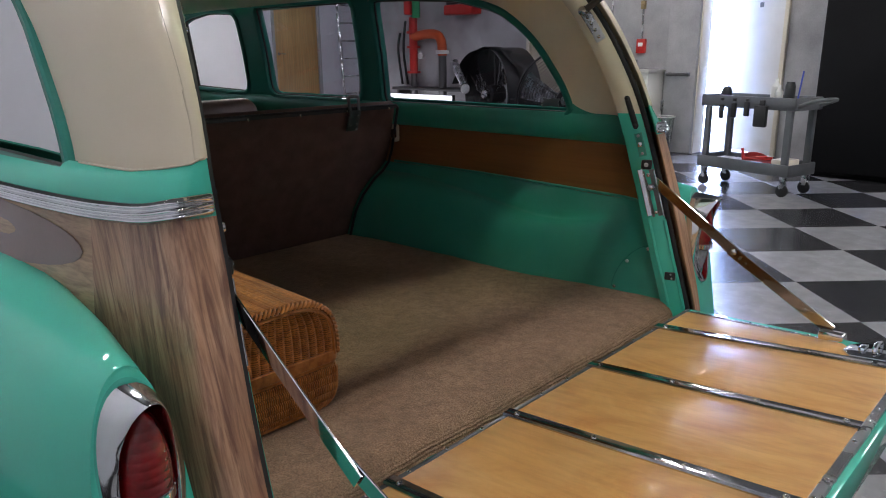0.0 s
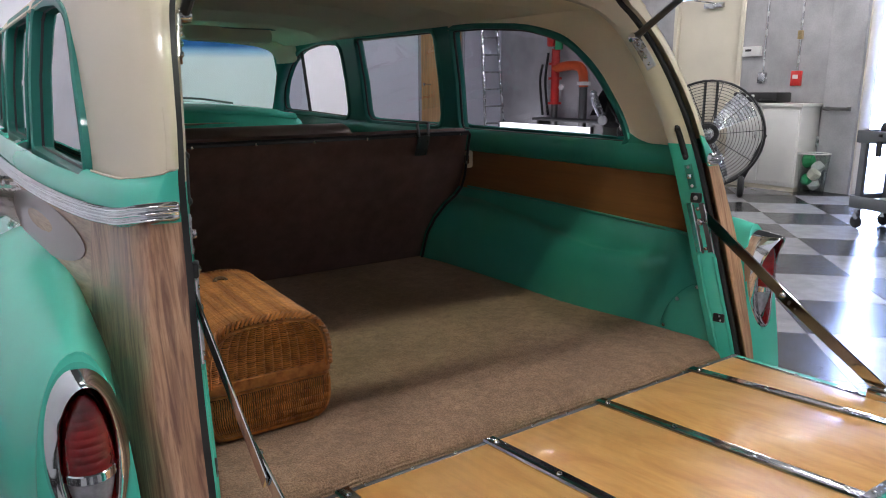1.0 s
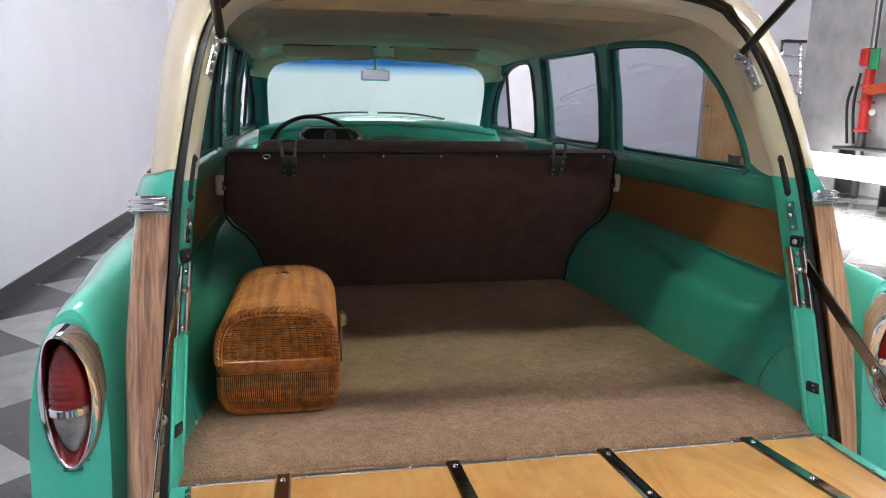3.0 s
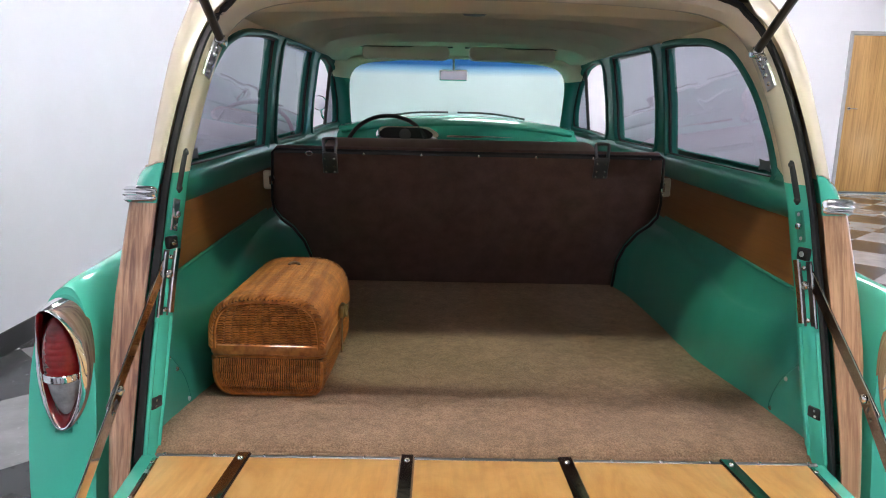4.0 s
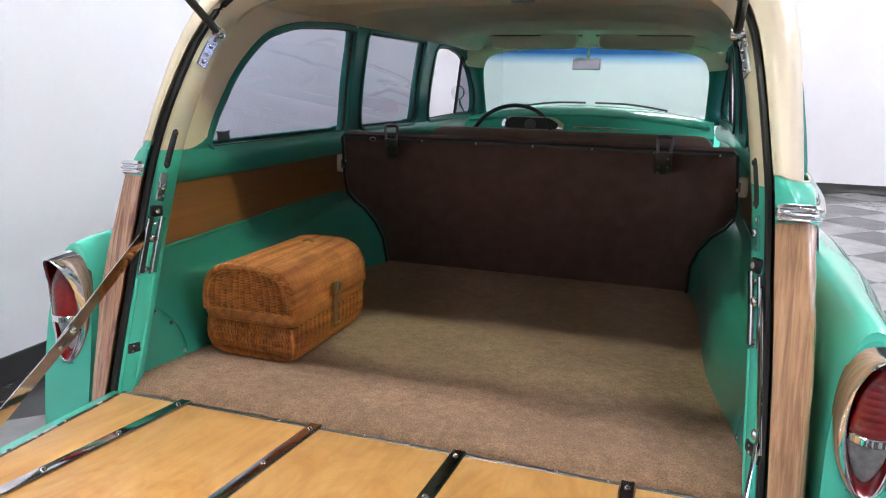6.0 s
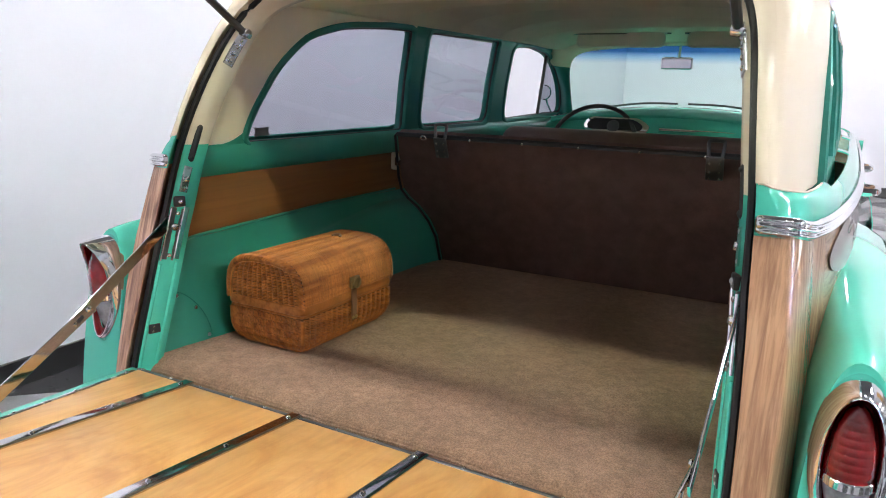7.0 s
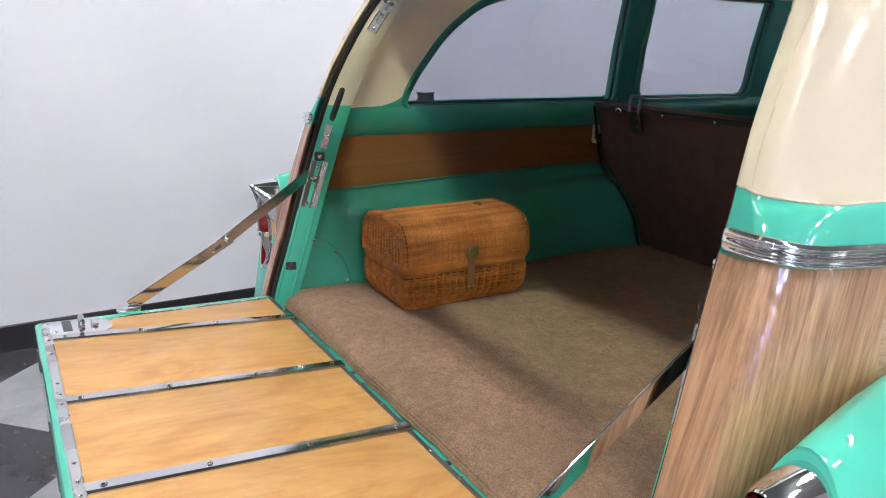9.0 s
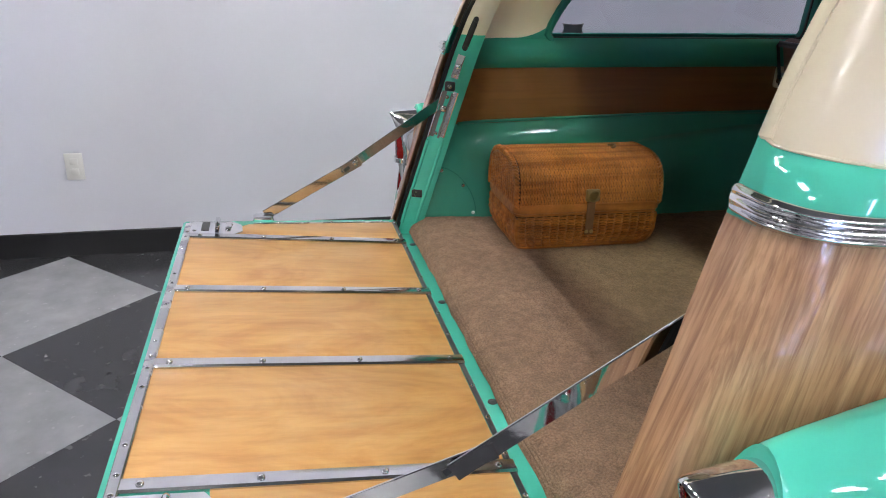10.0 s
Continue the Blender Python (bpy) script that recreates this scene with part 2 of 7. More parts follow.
def carpet_mat(name, color):
    m, N, L, b = material(name)
    big, mid, fine = noise_of(N, L, 6.0, 5.0, (1, 1, 1), 0.65), noise_of(N, L, 45.0, 4.0, (1, 1, 1), 0.7), noise_of(N, L, 300.0, 3.0, (1, 1, 1), 0.7)
    r = ramp_of(N, L, big.outputs["Fac"], [(0.3, scaled(color, 0.84)), (0.7, scaled(color, 1.14))])
    r2 = ramp_of(N, L, mid.outputs["Fac"], [(0.32, (0.58, 0.58, 0.58)), (0.66, (1, 1, 1))])
    r3 = ramp_of(N, L, fine.outputs["Fac"], [(0.36, (0.50, 0.50, 0.50)), (0.6, (1, 1, 1))])
    a, c = N.new("ShaderNodeMixRGB"), N.new("ShaderNodeMixRGB")
    a.blend_type = c.blend_type = "MULTIPLY"
    a.inputs[0].default_value = c.inputs[0].default_value = 0.85
    L.new(r.outputs[0], a.inputs[1]), L.new(r2.outputs[0], a.inputs[2])
    L.new(a.outputs[0], c.inputs[1]), L.new(r3.outputs[0], c.inputs[2])
    L.new(c.outputs[0], b.inputs["Base Color"])
    b.inputs["Roughness"].default_value = 1.0
    b.inputs["Sheen Weight"].default_value = 0.22
    b.inputs["Sheen Roughness"].default_value = 0.6
    b.inputs["Sheen Tint"].default_value = (0.85, 0.72, 0.58, 1)
    b.inputs["Specular IOR Level"].default_value = 0.05
    bump_of(N, L, fine.outputs["Fac"], 1.0, 0.006, b)
    return m


def cane(name, color, rough=0.45, low=0.74, high=1.2):
    """Split cane: each strand takes its own shade."""
    m = mottled(name, color, rough, 0, 0.25, 16, 220, 0.25, coat=0.12)
    N, L = m.node_tree.nodes, m.node_tree.links
    b = N["Principled BSDF"]
    src = b.inputs["Base Color"].links[0].from_socket
    geo, mr, mx, cm = N.new("ShaderNodeNewGeometry"), N.new("ShaderNodeMapRange"), N.new("ShaderNodeMixRGB"), N.new("ShaderNodeCombineColor")
    mr.inputs["To Min"].default_value, mr.inputs["To Max"].default_value = low, high
    L.new(geo.outputs["Random Per Island"], mr.inputs["Value"])
    for k in range(3):
        L.new(mr.outputs[0], cm.inputs[k])
    mx.blend_type, mx.inputs[0].default_value = "MULTIPLY", 1.0
    L.new(src, mx.inputs[1]), L.new(cm.outputs[0], mx.inputs[2])
    bands = noise_of(N, L, 55.0, 3.0, (1, 0.08, 1))
    age = ramp_of(N, L, bands.outputs["Fac"], [(0.36, (0.60, 0.48, 0.38)), (0.56, (1, 1, 1))])
    mb = N.new("ShaderNodeMixRGB")
    mb.blend_type, mb.inputs[0].default_value = "MULTIPLY", 0.9
    L.new(mx.outputs[0], mb.inputs[1]), L.new(age.outputs[0], mb.inputs[2])
    L.new(mb.outputs[0], b.inputs["Base Color"])
    return m


def tile_mat(name, base, fleck, amount):
    m, N, L, b = material(name)
    oi = N.new("ShaderNodeObjectInfo")
    geo = N.new("ShaderNodeNewGeometry")
    big, chip = noise_of(N, L, 7.0, 4.0), noise_of(N, L, 26.0, 2.0)
    r = ramp_of(N, L, big.outputs["Fac"], [(0.3, scaled(base, 0.85)), (0.7, scaled(base, 1.15))])
    r2 = ramp_of(N, L, chip.outputs["Fac"], [(0.66, (0, 0, 0)), (0.70, (amount, amount, amount))])
    mx = N.new("ShaderNodeMixRGB")
    L.new(r2.outputs[0], mx.inputs[0]), L.new(r.outputs[0], mx.inputs[1])
    mx.inputs[2].default_value = (*fleck, 1)
    mr = N.new("ShaderNodeMapRange")
    mr.inputs["To Min"].default_value, mr.inputs["To Max"].default_value = 0.85, 1.12
    L.new(oi.outputs["Random"], mr.inputs["Value"])
    mv = N.new("ShaderNodeMixRGB")
    mv.blend_type, mv.inputs[0].default_value = "MULTIPLY", 1.0
    cm = N.new("ShaderNodeCombineColor")
    for k in range(3):
        L.new(mr.outputs[0], cm.inputs[k])
    L.new(mx.outputs[0], mv.inputs[1]), L.new(cm.outputs[0], mv.inputs[2])
    L.new(mv.outputs[0], b.inputs["Base Color"])
    rr = N.new("ShaderNodeMapRange")
    rr.inputs["To Min"].default_value, rr.inputs["To Max"].default_value = 0.12, 0.3
    L.new(noise_of(N, L, 3.0, 5.0).outputs["Fac"], rr.inputs["Value"])
    L.new(rr.outputs[0], b.inputs["Roughness"])
    bump_of(N, L, noise_of(N, L, 12.0, 3.0).outputs["Fac"], 0.05, 0.002, b)
    return m


TEAL = car_paint("teal_paint", (0.065, 0.51, 0.368))
# body teal with the cabin's shade mixed into the colour, for frames and pillars
TEAL_SHADED = mottled("teal_window_shaded", (0.020, 0.18, 0.14), 0.5, 0, 0.06, 5, 300, 0.0, coat=0.45, spec=0.2)
# the same teal darkened: interior shade sits in the base colour
TEAL_IN_SHADE = mottled("teal_interior_shade", (0.035, 0.295, 0.212), 0.32, 0, 0.08, 5, 300, 0.0, coat=0.7)
CREAM = car_paint("cream_paint", (0.70, 0.61, 0.46), 0.03, 0.02)
CREAM.node_tree.nodes["Principled BSDF"].inputs["Coat Roughness"].default_value = 0.16
CREAM.node_tree.nodes["Principled BSDF"].inputs["Coat Weight"].default_value = 0.6
CHROME = chrome("chrome")
MIRROR = chrome("polished_steel", (0.70, 0.70, 0.71), 0.05)
STEEL = chrome("brushed_steel", (0.55, 0.56, 0.57), 0.22)
STRIP = chrome("polished_strip", (0.62, 0.62, 0.63), 0.10)
DARK_STEEL = chrome("dark_steel", (0.16, 0.16, 0.16), 0.3)
RUBBER = mottled("black_rubber", (0.012, 0.012, 0.013), 0.55, 0, 0.2, 20, 200, 0.15)
BLACK = mottled("black_plastic", (0.02, 0.02, 0.021), 0.4, 0, 0.15, 12, 200, 0.08)
CARPET = carpet_mat("tan_carpet", (0.43, 0.264, 0.160))
BOARD = mottled("brown_board", (0.130, 0.073, 0.058), 0.75, 0, 0.25, 22, 260, 0.35, 0.0008)
VINYL = mottled("brown_vinyl", (0.187, 0.121, 0.092), 0.42, 0, 0.12, 10, 260, 0.2)
LINER = mottled("tan_headliner", (0.87, 0.755, 0.55), 0.85, 0, 0.07, 4, 500, 0.25)
VISOR = mottled("pale_visor_cloth", (0.74, 0.67, 0.52), 0.8, 0, 0.05, 4, 400, 0.2)
OAK_V = wood("oak_film_upright", (0.37, 0.182, 0.086), (0.53, 0.305, 0.160), (0.65, 0.415, 0.235), "z", 2.4, 0.5, 1.0, streak=0.75, streak_col=(0.24, 0.108, 0.052), grain=0.5, run=0.016, figure=0.05, wobble=0.5, swirl=1.5, lean=0.22)
# stronger dark streaks, and a dimmer base for the corner turned from the lights
OAK_V_SHADED = wood("oak_film_upright_shaded", (0.27, 0.120, 0.062), (0.43, 0.232, 0.130), (0.57, 0.345, 0.210), "z", 2.4, 0.5, 1.0, streak=0.85, streak_col=(0.13, 0.054, 0.033), grain=0.62, run=0.05, figure=0.13, wobble=0.55, swirl=1.2, lean=0.26, streak_run=0.085)
OAK_H = wood("oak_film_level", (0.37, 0.21, 0.11), (0.50, 0.305, 0.172), (0.61, 0.40, 0.245), "y", 2.6, 0.5, 1.0, streak=0.5, streak_col=(0.19, 0.09, 0.05), grain=0.42, run=0.015, figure=0.05, swirl=0.5)
PANEL_WOOD = wood("brown_wood_panel", (0.20, 0.082, 0.022), (0.235, 0.098, 0.026), (0.27, 0.115, 0.032), "y", 0.8, 0.45, 0.25, grain=0.22)
GATE_WOOD = wood("honey_maple", (0.54, 0.268, 0.074), (0.615, 0.335, 0.104), (0.66, 0.385, 0.134), "y", 0.8, 0.36, 0.07, (0.34, 0.5, 0.66), grain=0.18, run=0.05, figure=0.38, swirl=3.0)
WICKER = cane("wicker", (0.54, 0.195, 0.040))
WICKER_PALE = cane("pale_wicker", (0.55, 0.205, 0.045), 0.58, 0.82, 1.12)
# wicker darkened for the inner cores: the shade between strands as a colour
WICKER_GAP = mottled("wicker_gap_shade", (0.055, 0.02, 0.006), 0.7, 0, 0.3, 14, 160, 0.3)
LEATHER = mottled("leather_strap", (0.20, 0.10, 0.05), 0.5, 0, 0.15, 20, 200, 0.2)
SILVER = mottled("mirror_silver", (0.78, 0.77, 0.86), 0.03, 1.0, 0.02, 4, 80, 0.0)
BRASS = chrome("aged_brass", (0.42, 0.32, 0.17), 0.28)
SIDE_GLASS = glass("tinted_side_glass", (0.41, 0.41, 0.47), 1.0)
WIND_GLASS = glass("green_windscreen", (0.74, 0.93, 0.92), 0.8)
wg_n, wg_l = WIND_GLASS.node_tree.nodes, WIND_GLASS.node_tree.links
wg_xyz, wg_map = wg_n.new("ShaderNodeSeparateXYZ"), wg_n.new("ShaderNodeMapRange")
wg_l.new(wg_n.new("ShaderNodeTexCoord").outputs["Object"], wg_xyz.inputs[0])
wg_l.new(wg_xyz.outputs["Z"], wg_map.inputs["Value"])
wg_map.inputs["From Min"].default_value, wg_map.inputs["From Max"].default_value = 1.470, 1.550
wg_tint = ramp_of(wg_n, wg_l, wg_map.outputs[0], [(0.0, (0.70, 0.88, 0.81)), (0.40, (0.30, 0.55, 0.72)), (0.72, (0.03, 0.14, 0.34))])
wg_l.new(wg_tint.outputs[0], next(n for n in wg_n if n.type == "BSDF_TRANSPARENT").inputs[0])
WALL = mottled("white_wall", (0.70, 0.70, 0.76), 0.6, 0, 0.03, 1.5, 120, 0.08)
GREY_WALL = mottled("grey_concrete", (0.42, 0.415, 0.425), 0.8, 0, 0.22, 2.2, 60, 0.2, 0.003)
CREAM_WALL = mottled("cream_panel", (0.70, 0.64, 0.52), 0.6, 0, 0.05, 2, 80, 0.08)
BASE = mottled("black_base", (0.012, 0.012, 0.013), 0.35, 0, 0.15, 8, 100, 0.05)
CEIL = mottled("ceiling_low_bounce", (0.10, 0.10, 0.105), 0.9, 0, 0.05, 2, 60, 0.1)
TILE_L = tile_mat("grey_tile", (0.27, 0.27, 0.28), (0.38, 0.38, 0.38), 0.5)
TILE_D = tile_mat("black_tile", (0.035, 0.035, 0.038), (0.13, 0.13, 0.13), 0.7)
GROUT = mottled("tile_bed", (0.05, 0.05, 0.05), 0.9)
DOOR_WOOD = wood("oak_door", (0.40, 0.22, 0.075), (0.50, 0.29, 0.105), (0.58, 0.35, 0.14), "z", 0.5, 0.45, 0.1)
WHITE = mottled("white_paint", (0.74, 0.73, 0.70), 0.5, 0, 0.04, 4, 100, 0.05)
RED = mottled("red_paint", (0.55, 0.025, 0.02), 0.4, 0, 0.1, 8, 120, 0.05)
ORANGE = mottled("orange_pipe", (0.62, 0.10, 0.025), 0.45, 0, 0.1, 8, 120, 0.05)
GATE_GLASS = glass("pale_gate_glass", (0.74, 0.86, 0.64), 0.8)
GREEN = mottled("green_tag", (0.02, 0.30, 0.11), 0.5, 0, 0.1, 8, 120, 0.05)
GREY_PL = mottled("grey_plastic", (0.11, 0.117, 0.125), 0.5, 0, 0.12, 8, 120, 0.1)
COVER = mottled("black_cover", (0.008, 0.008, 0.010), 0.6, 0, 0.3, 5, 60, 0.3)
TUBE_GLOW = glow("tube_diffuser", (1.0, 0.98, 1.0), TUBE_POWER)
DAY_GLOW = glow("daylight", (0.42, 0.56, 1.0), DAY_POWER)


def lens_mat(name, color, trans=0.5):
    m, N, L, b = material(name)
    nz = noise_of(N, L, 60.0, 3.0)
    r = ramp_of(N, L, nz.outputs["Fac"], [(0.3, scaled(color, 0.6)), (0.7, color)])
    L.new(r.outputs[0], b.inputs["Base Color"])
    b.inputs["Roughness"].default_value = 0.16
    b.inputs["Specular IOR Level"].default_value = 0.45
    b.inputs["Transmission Weight"].default_value = trans
    b.inputs["Coat Weight"].default_value = 1.0
    return m


RED_LENS = lens_mat("red_lens", (0.27, 0.004, 0.006), 0.1)
RED_RIM = lens_mat("dark_red_lens", (0.16, 0.004, 0.006), 0.0)
CLEAR_LENS = lens_mat("milky_lens", (0.60, 0.60, 0.61), 0.1)

# ---- the room ----
LEFT_X, RIGHT_X, FAR_Y, NEAR_Y, TOP_Z = -2.33, 8.3, 10.4, -5.5, 4.2


def wall_with_holes(axis, at, a0, a1, depth, holes, mat, name, label):
    """A wall across one axis with openings (a, b, z0, z1) right through it."""
    cuts = sorted(holes)
    geos, a = [], a0

    def block(p, q, z0, z1):
        if q - p < 1e-4 or z1 - z0 < 1e-4:
            return
        c, s = ((p + q) / 2, at + depth / 2, (z0 + z1) / 2), (q - p, abs(depth), z1 - z0)
        if axis == "x":
            c, s = (c[1], c[0], c[2]), (s[1], s[0], s[2])
        geos.append(rbox(c, s, 0))
    for p, q, z0, z1 in cuts:
        block(a, p, 0, TOP_Z)
        block(p, q, 0, z0)
        block(p, q, z1, TOP_Z)
        a = q
    block(a, a1, 0, TOP_Z)
    return solid(name, join(*geos), mat, label, "wall", kind="structure", soft=0)


wall_with_holes("x", LEFT_X, NEAR_Y - 0.2, FAR_Y, -0.2, [], WALL, "wall_west", "smooth white painted wall with a black base")
wall_with_holes("y", FAR_Y, LEFT_X - 0.2, RIGHT_X + 0.2, 0.2, [(6.36, 7.40, 0, 2.55)], WALL, "wall_north", "smooth white painted wall with an oak door")
wall_with_holes("x", RIGHT_X, NEAR_Y, FAR_Y, 0.2, [(2.38, 3.48, 0, 2.7), (5.12, 6.28, 0, 2.62)], GREY_WALL, "wall_east", "unseen wall closing the room, greyed to cut fill light with pipes and doors")
# assumed wall behind the camera; grey so less fill enters the car
wall_with_holes("y", NEAR_Y, LEFT_X, RIGHT_X + 0.2, -0.2, [], GREY_WALL, "wall_south", "unseen wall closing the room, greyed to cut fill light")
# never in view; its dark colour holds down the bounce light
solid("ceiling", rbox(((LEFT_X + RIGHT_X) / 2, (NEAR_Y + FAR_Y) / 2, TOP_Z + 0.1), (RIGHT_X - LEFT_X + 0.4, FAR_Y - NEAR_Y + 0.4, 0.2), 0), CEIL,
      "plain unseen workshop ceiling, kept dark to cut bounce light", "ceiling", kind="structure", soft=0)
BASE_PROFILE = [(0.0, 0.0), (0.012, 0.0), (0.012, 0.008), (0.007, 0.02), (0.006, 0.115), (0.0, 0.12)]
for nm, a, b, side in (("baseboard", (LEFT_X, NEAR_Y, 0), (LEFT_X, FAR_Y, 0), (1, 0, 0)), ("baseboard", (LEFT_X, FAR_Y, 0), (6.3, FAR_Y, 0), (0, -1, 0)),
                       ("baseboard", (7.46, FAR_Y, 0), (RIGHT_X, FAR_Y, 0), (0, -1, 0))):
    w = (Vector(b) - Vector(a)).normalized()
    up = w.cross(Vector(side))
    prof = [(p, q if up.z > 0 else -q) for p, q in BASE_PROFILE]
    solid(nm, sweep([a, b], prof, side), BASE, "glossy black rubber base along the white wall", "baseboard", kind="structure")

# wall socket on the white wall
socket = thing("wall_socket", (LEFT_X, -1.24, 0.44), "white plastic double socket plate on the wall", "socket")
plate = part("plate", rbox((LEFT_X + 0.004, -1.24, 0.44), (0.008, 0.078, 0.125), 0.003), WHITE, socket)
for dz in (-0.024, 0.024):
    part("outlet", rbox((LEFT_X + 0.009, -1.24, 0.44 + dz), (0.004, 0.034, 0.03), 0.002), WHITE, plate)

# strip lights under the ceiling
lights_group = "ceiling strip lights"
for y in (-1.02, 3.2, 7.8):
    for x in ((-0.7, 1.8, 4.3, 6.8) if y < 5 else (0.6, 4.8)):
        lamp_at = thing("strip_light", (x, y, TOP_Z - 0.10), "white strip light with two bright tubes under the ceiling", "ceiling light", lights_group)
        part("housing", rbox((x, y, TOP_Z - 0.04), (1.28, 0.24, 0.08), 0.01), WHITE, lamp_at)
        for dy in (-0.06, 0.06):
            part("tube", tube([(x - 0.60, y + dy, TOP_Z - 0.105), (x + 0.60, y + dy, TOP_Z - 0.105)], 0.019, 8), TUBE_GLOW, lamp_at, "glowing white tube")

# bright yard outside the open door
solid("backdrop", rbox((RIGHT_X + 2.6, 3.2, 1.8), (0.05, 6.5, 4.2), 0), DAY_GLOW, "overexposed bright daylight outside the open door", "backdrop", kind="structure")
solid("ground", rbox((RIGHT_X + 1.45, 3.2, -0.05), (2.3, 6.5, 0.1), 0), CREAM_WALL, "sunlit pale concrete outside the door", "ground", kind="structure")


# oak door in the far wall
oak = thing("door_1", (6.88, FAR_Y, 0), "flush honey oak door with a steel lever in a grey frame", "door", kind="structure")
part("leaf", rbox((6.88, FAR_Y + 0.045, 1.26), (0.94, 0.045, 2.46), 0.003), DOOR_WOOD, oak)
FRAME_GREY = mottled("grey_frame_paint", (0.36, 0.36, 0.38), 0.5)
for x in (6.385, 7.375):
    part("jamb", rbox((x, FAR_Y + 0.03, 1.26), (0.05, 0.12, 2.52), 0.004), FRAME_GREY, oak)
part("head", rbox((6.88, FAR_Y + 0.03, 2.525), (1.04, 0.12, 0.05), 0.004), FRAME_GREY, oak)
lever = part("lever", join(lathe([(0, 0.012), (0.026, 0.01), (0.03, 0)], 16, aim((6.50, FAR_Y + 0.022, 1.36), (0, -1, 0))),
                           tube([(6.50, FAR_Y + 0.02, 1.36), (6.50, FAR_Y - 0.03, 1.36)], 0.008),
                           tube([(6.50, FAR_Y - 0.03, 1.36), (6.61, FAR_Y - 0.032, 1.355)], 0.008)), CHROME, oak, "steel lever handle")

# cream door with a closer in the concrete wall
cd = thing("door_2", (RIGHT_X, 5.7, 0), "closed cream painted steel door with a closer", "door", kind="structure")
part("leaf", rbox((RIGHT_X + 0.06, 5.7, 1.28), (0.05, 1.04, 2.5), 0.004), CREAM_WALL, cd)
for y in (5.15, 6.25):
    part("jamb", rbox((RIGHT_X + 0.03, y, 1.31), (0.12, 0.06, 2.62), 0.005), CREAM_WALL, cd)
part("head", rbox((RIGHT_X + 0.03, 5.7, 2.59), (0.12, 1.16, 0.06), 0.005), CREAM_WALL, cd)
part("closer", join(rbox((RIGHT_X - 0.02, 5.62, 2.42), (0.07, 0.30, 0.07), 0.01), tube([(RIGHT_X - 0.03, 5.6, 2.45), (RIGHT_X - 0.16, 5.85, 2.5), (RIGHT_X, 5.9, 2.56)], 0.008)), STEEL, cd, "steel door closer")

# open white door leaf and its frame at the bright opening
od = thing("door_3", (RIGHT_X, 2.9, 0), "white steel door swung outwards in a bright doorway", "door", kind="structure")
leaf_at = Matrix.Translation((RIGHT_X + 0.20, 2.44, 1.33)) @ Matrix.Rotation(radians(60), 4, "Z")
part("leaf", moved(rbox((0.52, 0, 0), (1.02, 0.045, 2.62), 0.004), leaf_at), WHITE, od)
note = part("notice", moved(rbox((0.50, 0.025, 0.72), (0.09, 0.003, 0.10), 0.001), leaf_at), mottled("yellow_card", (0.75, 0.55, 0.12), 0.6), od, "small yellow and red notice")
part("notice_band", moved(rbox((0.50, 0.028, 0.655), (0.09, 0.003, 0.03), 0.001), leaf_at), RED, note)
part("notice_card", moved(rbox((0.50, 0.025, 0.57), (0.07, 0.003, 0.06), 0.001), leaf_at), GREY_PL, od)
for y in (2.405, 3.455):
    part("jamb", rbox((RIGHT_X + 0.08, y, 1.35), (0.28, 0.05, 2.7), 0.005), CREAM_WALL, od)
part("head", rbox((RIGHT_X + 0.08, 2.93, 2.675), (0.28, 1.0, 0.05), 0.005), CREAM_WALL, od)

# short bar fixed across the pier
bar = thing("wall_bar", (RIGHT_X - 0.12, 3.66, 1.04), "short dark steel bar fixed to the concrete pier", "bar")
part("rod", tube([(RIGHT_X - 0.19, 3.50, 1.04), (RIGHT_X - 0.19, 3.82, 1.04)], 0.02, 10), DARK_STEEL, bar)
for y in (3.53, 3.79):
    part("bracket", rbox((RIGHT_X - 0.155, y, 1.04), (0.07, 0.03, 0.05), 0.004), DARK_STEEL, bar)

# concrete pier, conduit and boxes
solid("pier", rbox((RIGHT_X - 0.06, 3.66, TOP_Z / 2), (0.12, 0.42, TOP_Z - 0.004), 0.01), GREY_WALL, "square grey concrete pier beside the doorway", "column", kind="structure")
box = thing("thermostat", (RIGHT_X, 4.96, 1.77), "white wall control box on the concrete", "control box")
part("case", rbox((RIGHT_X - 0.03, 4.96, 1.77), (0.06, 0.26, 0.13), 0.012), WHITE, box)
part("display", rbox((RIGHT_X - 0.062, 5.0, 1.785), (0.006, 0.09, 0.03), 0.002), BLACK, box)
jb = thing("junction_box", (RIGHT_X, 4.78, 1.42), "small grey steel junction box with its conduit", "junction box")
part("case", rbox((RIGHT_X - 0.03, 4.78, 1.42), (0.06, 0.11, 0.14), 0.008), STEEL, jb)
part("conduit", tube([(RIGHT_X - 0.02, 4.78, 1.48), (RIGHT_X - 0.02, 4.78, TOP_Z)], 0.012), STEEL, jb)
al = thing("fire_alarm_pull", (RIGHT_X, 4.3, 1.42), "red fire alarm box on the concrete wall", "fire alarm")
part("case", rbox((RIGHT_X - 0.03, 4.3, 1.41), (0.06, 0.13, 0.19), 0.01), RED, al)
part("plate", rbox((RIGHT_X - 0.063, 4.3, 1.43), (0.008, 0.07, 0.05), 0.003), WHITE, al)
part("conduit", tube([(RIGHT_X - 0.02, 4.3, 1.5), (RIGHT_X - 0.02, 4.3, TOP_Z)], 0.013), STEEL, al)
part("joint", rbox((RIGHT_X - 0.03, 4.3, 1.95), (0.05, 0.06, 0.11), 0.006), BRASS, al)
sw = thing("light_switch_box", (RIGHT_X, 3.95, 0.62), "grey steel socket box low on the wall", "socket")
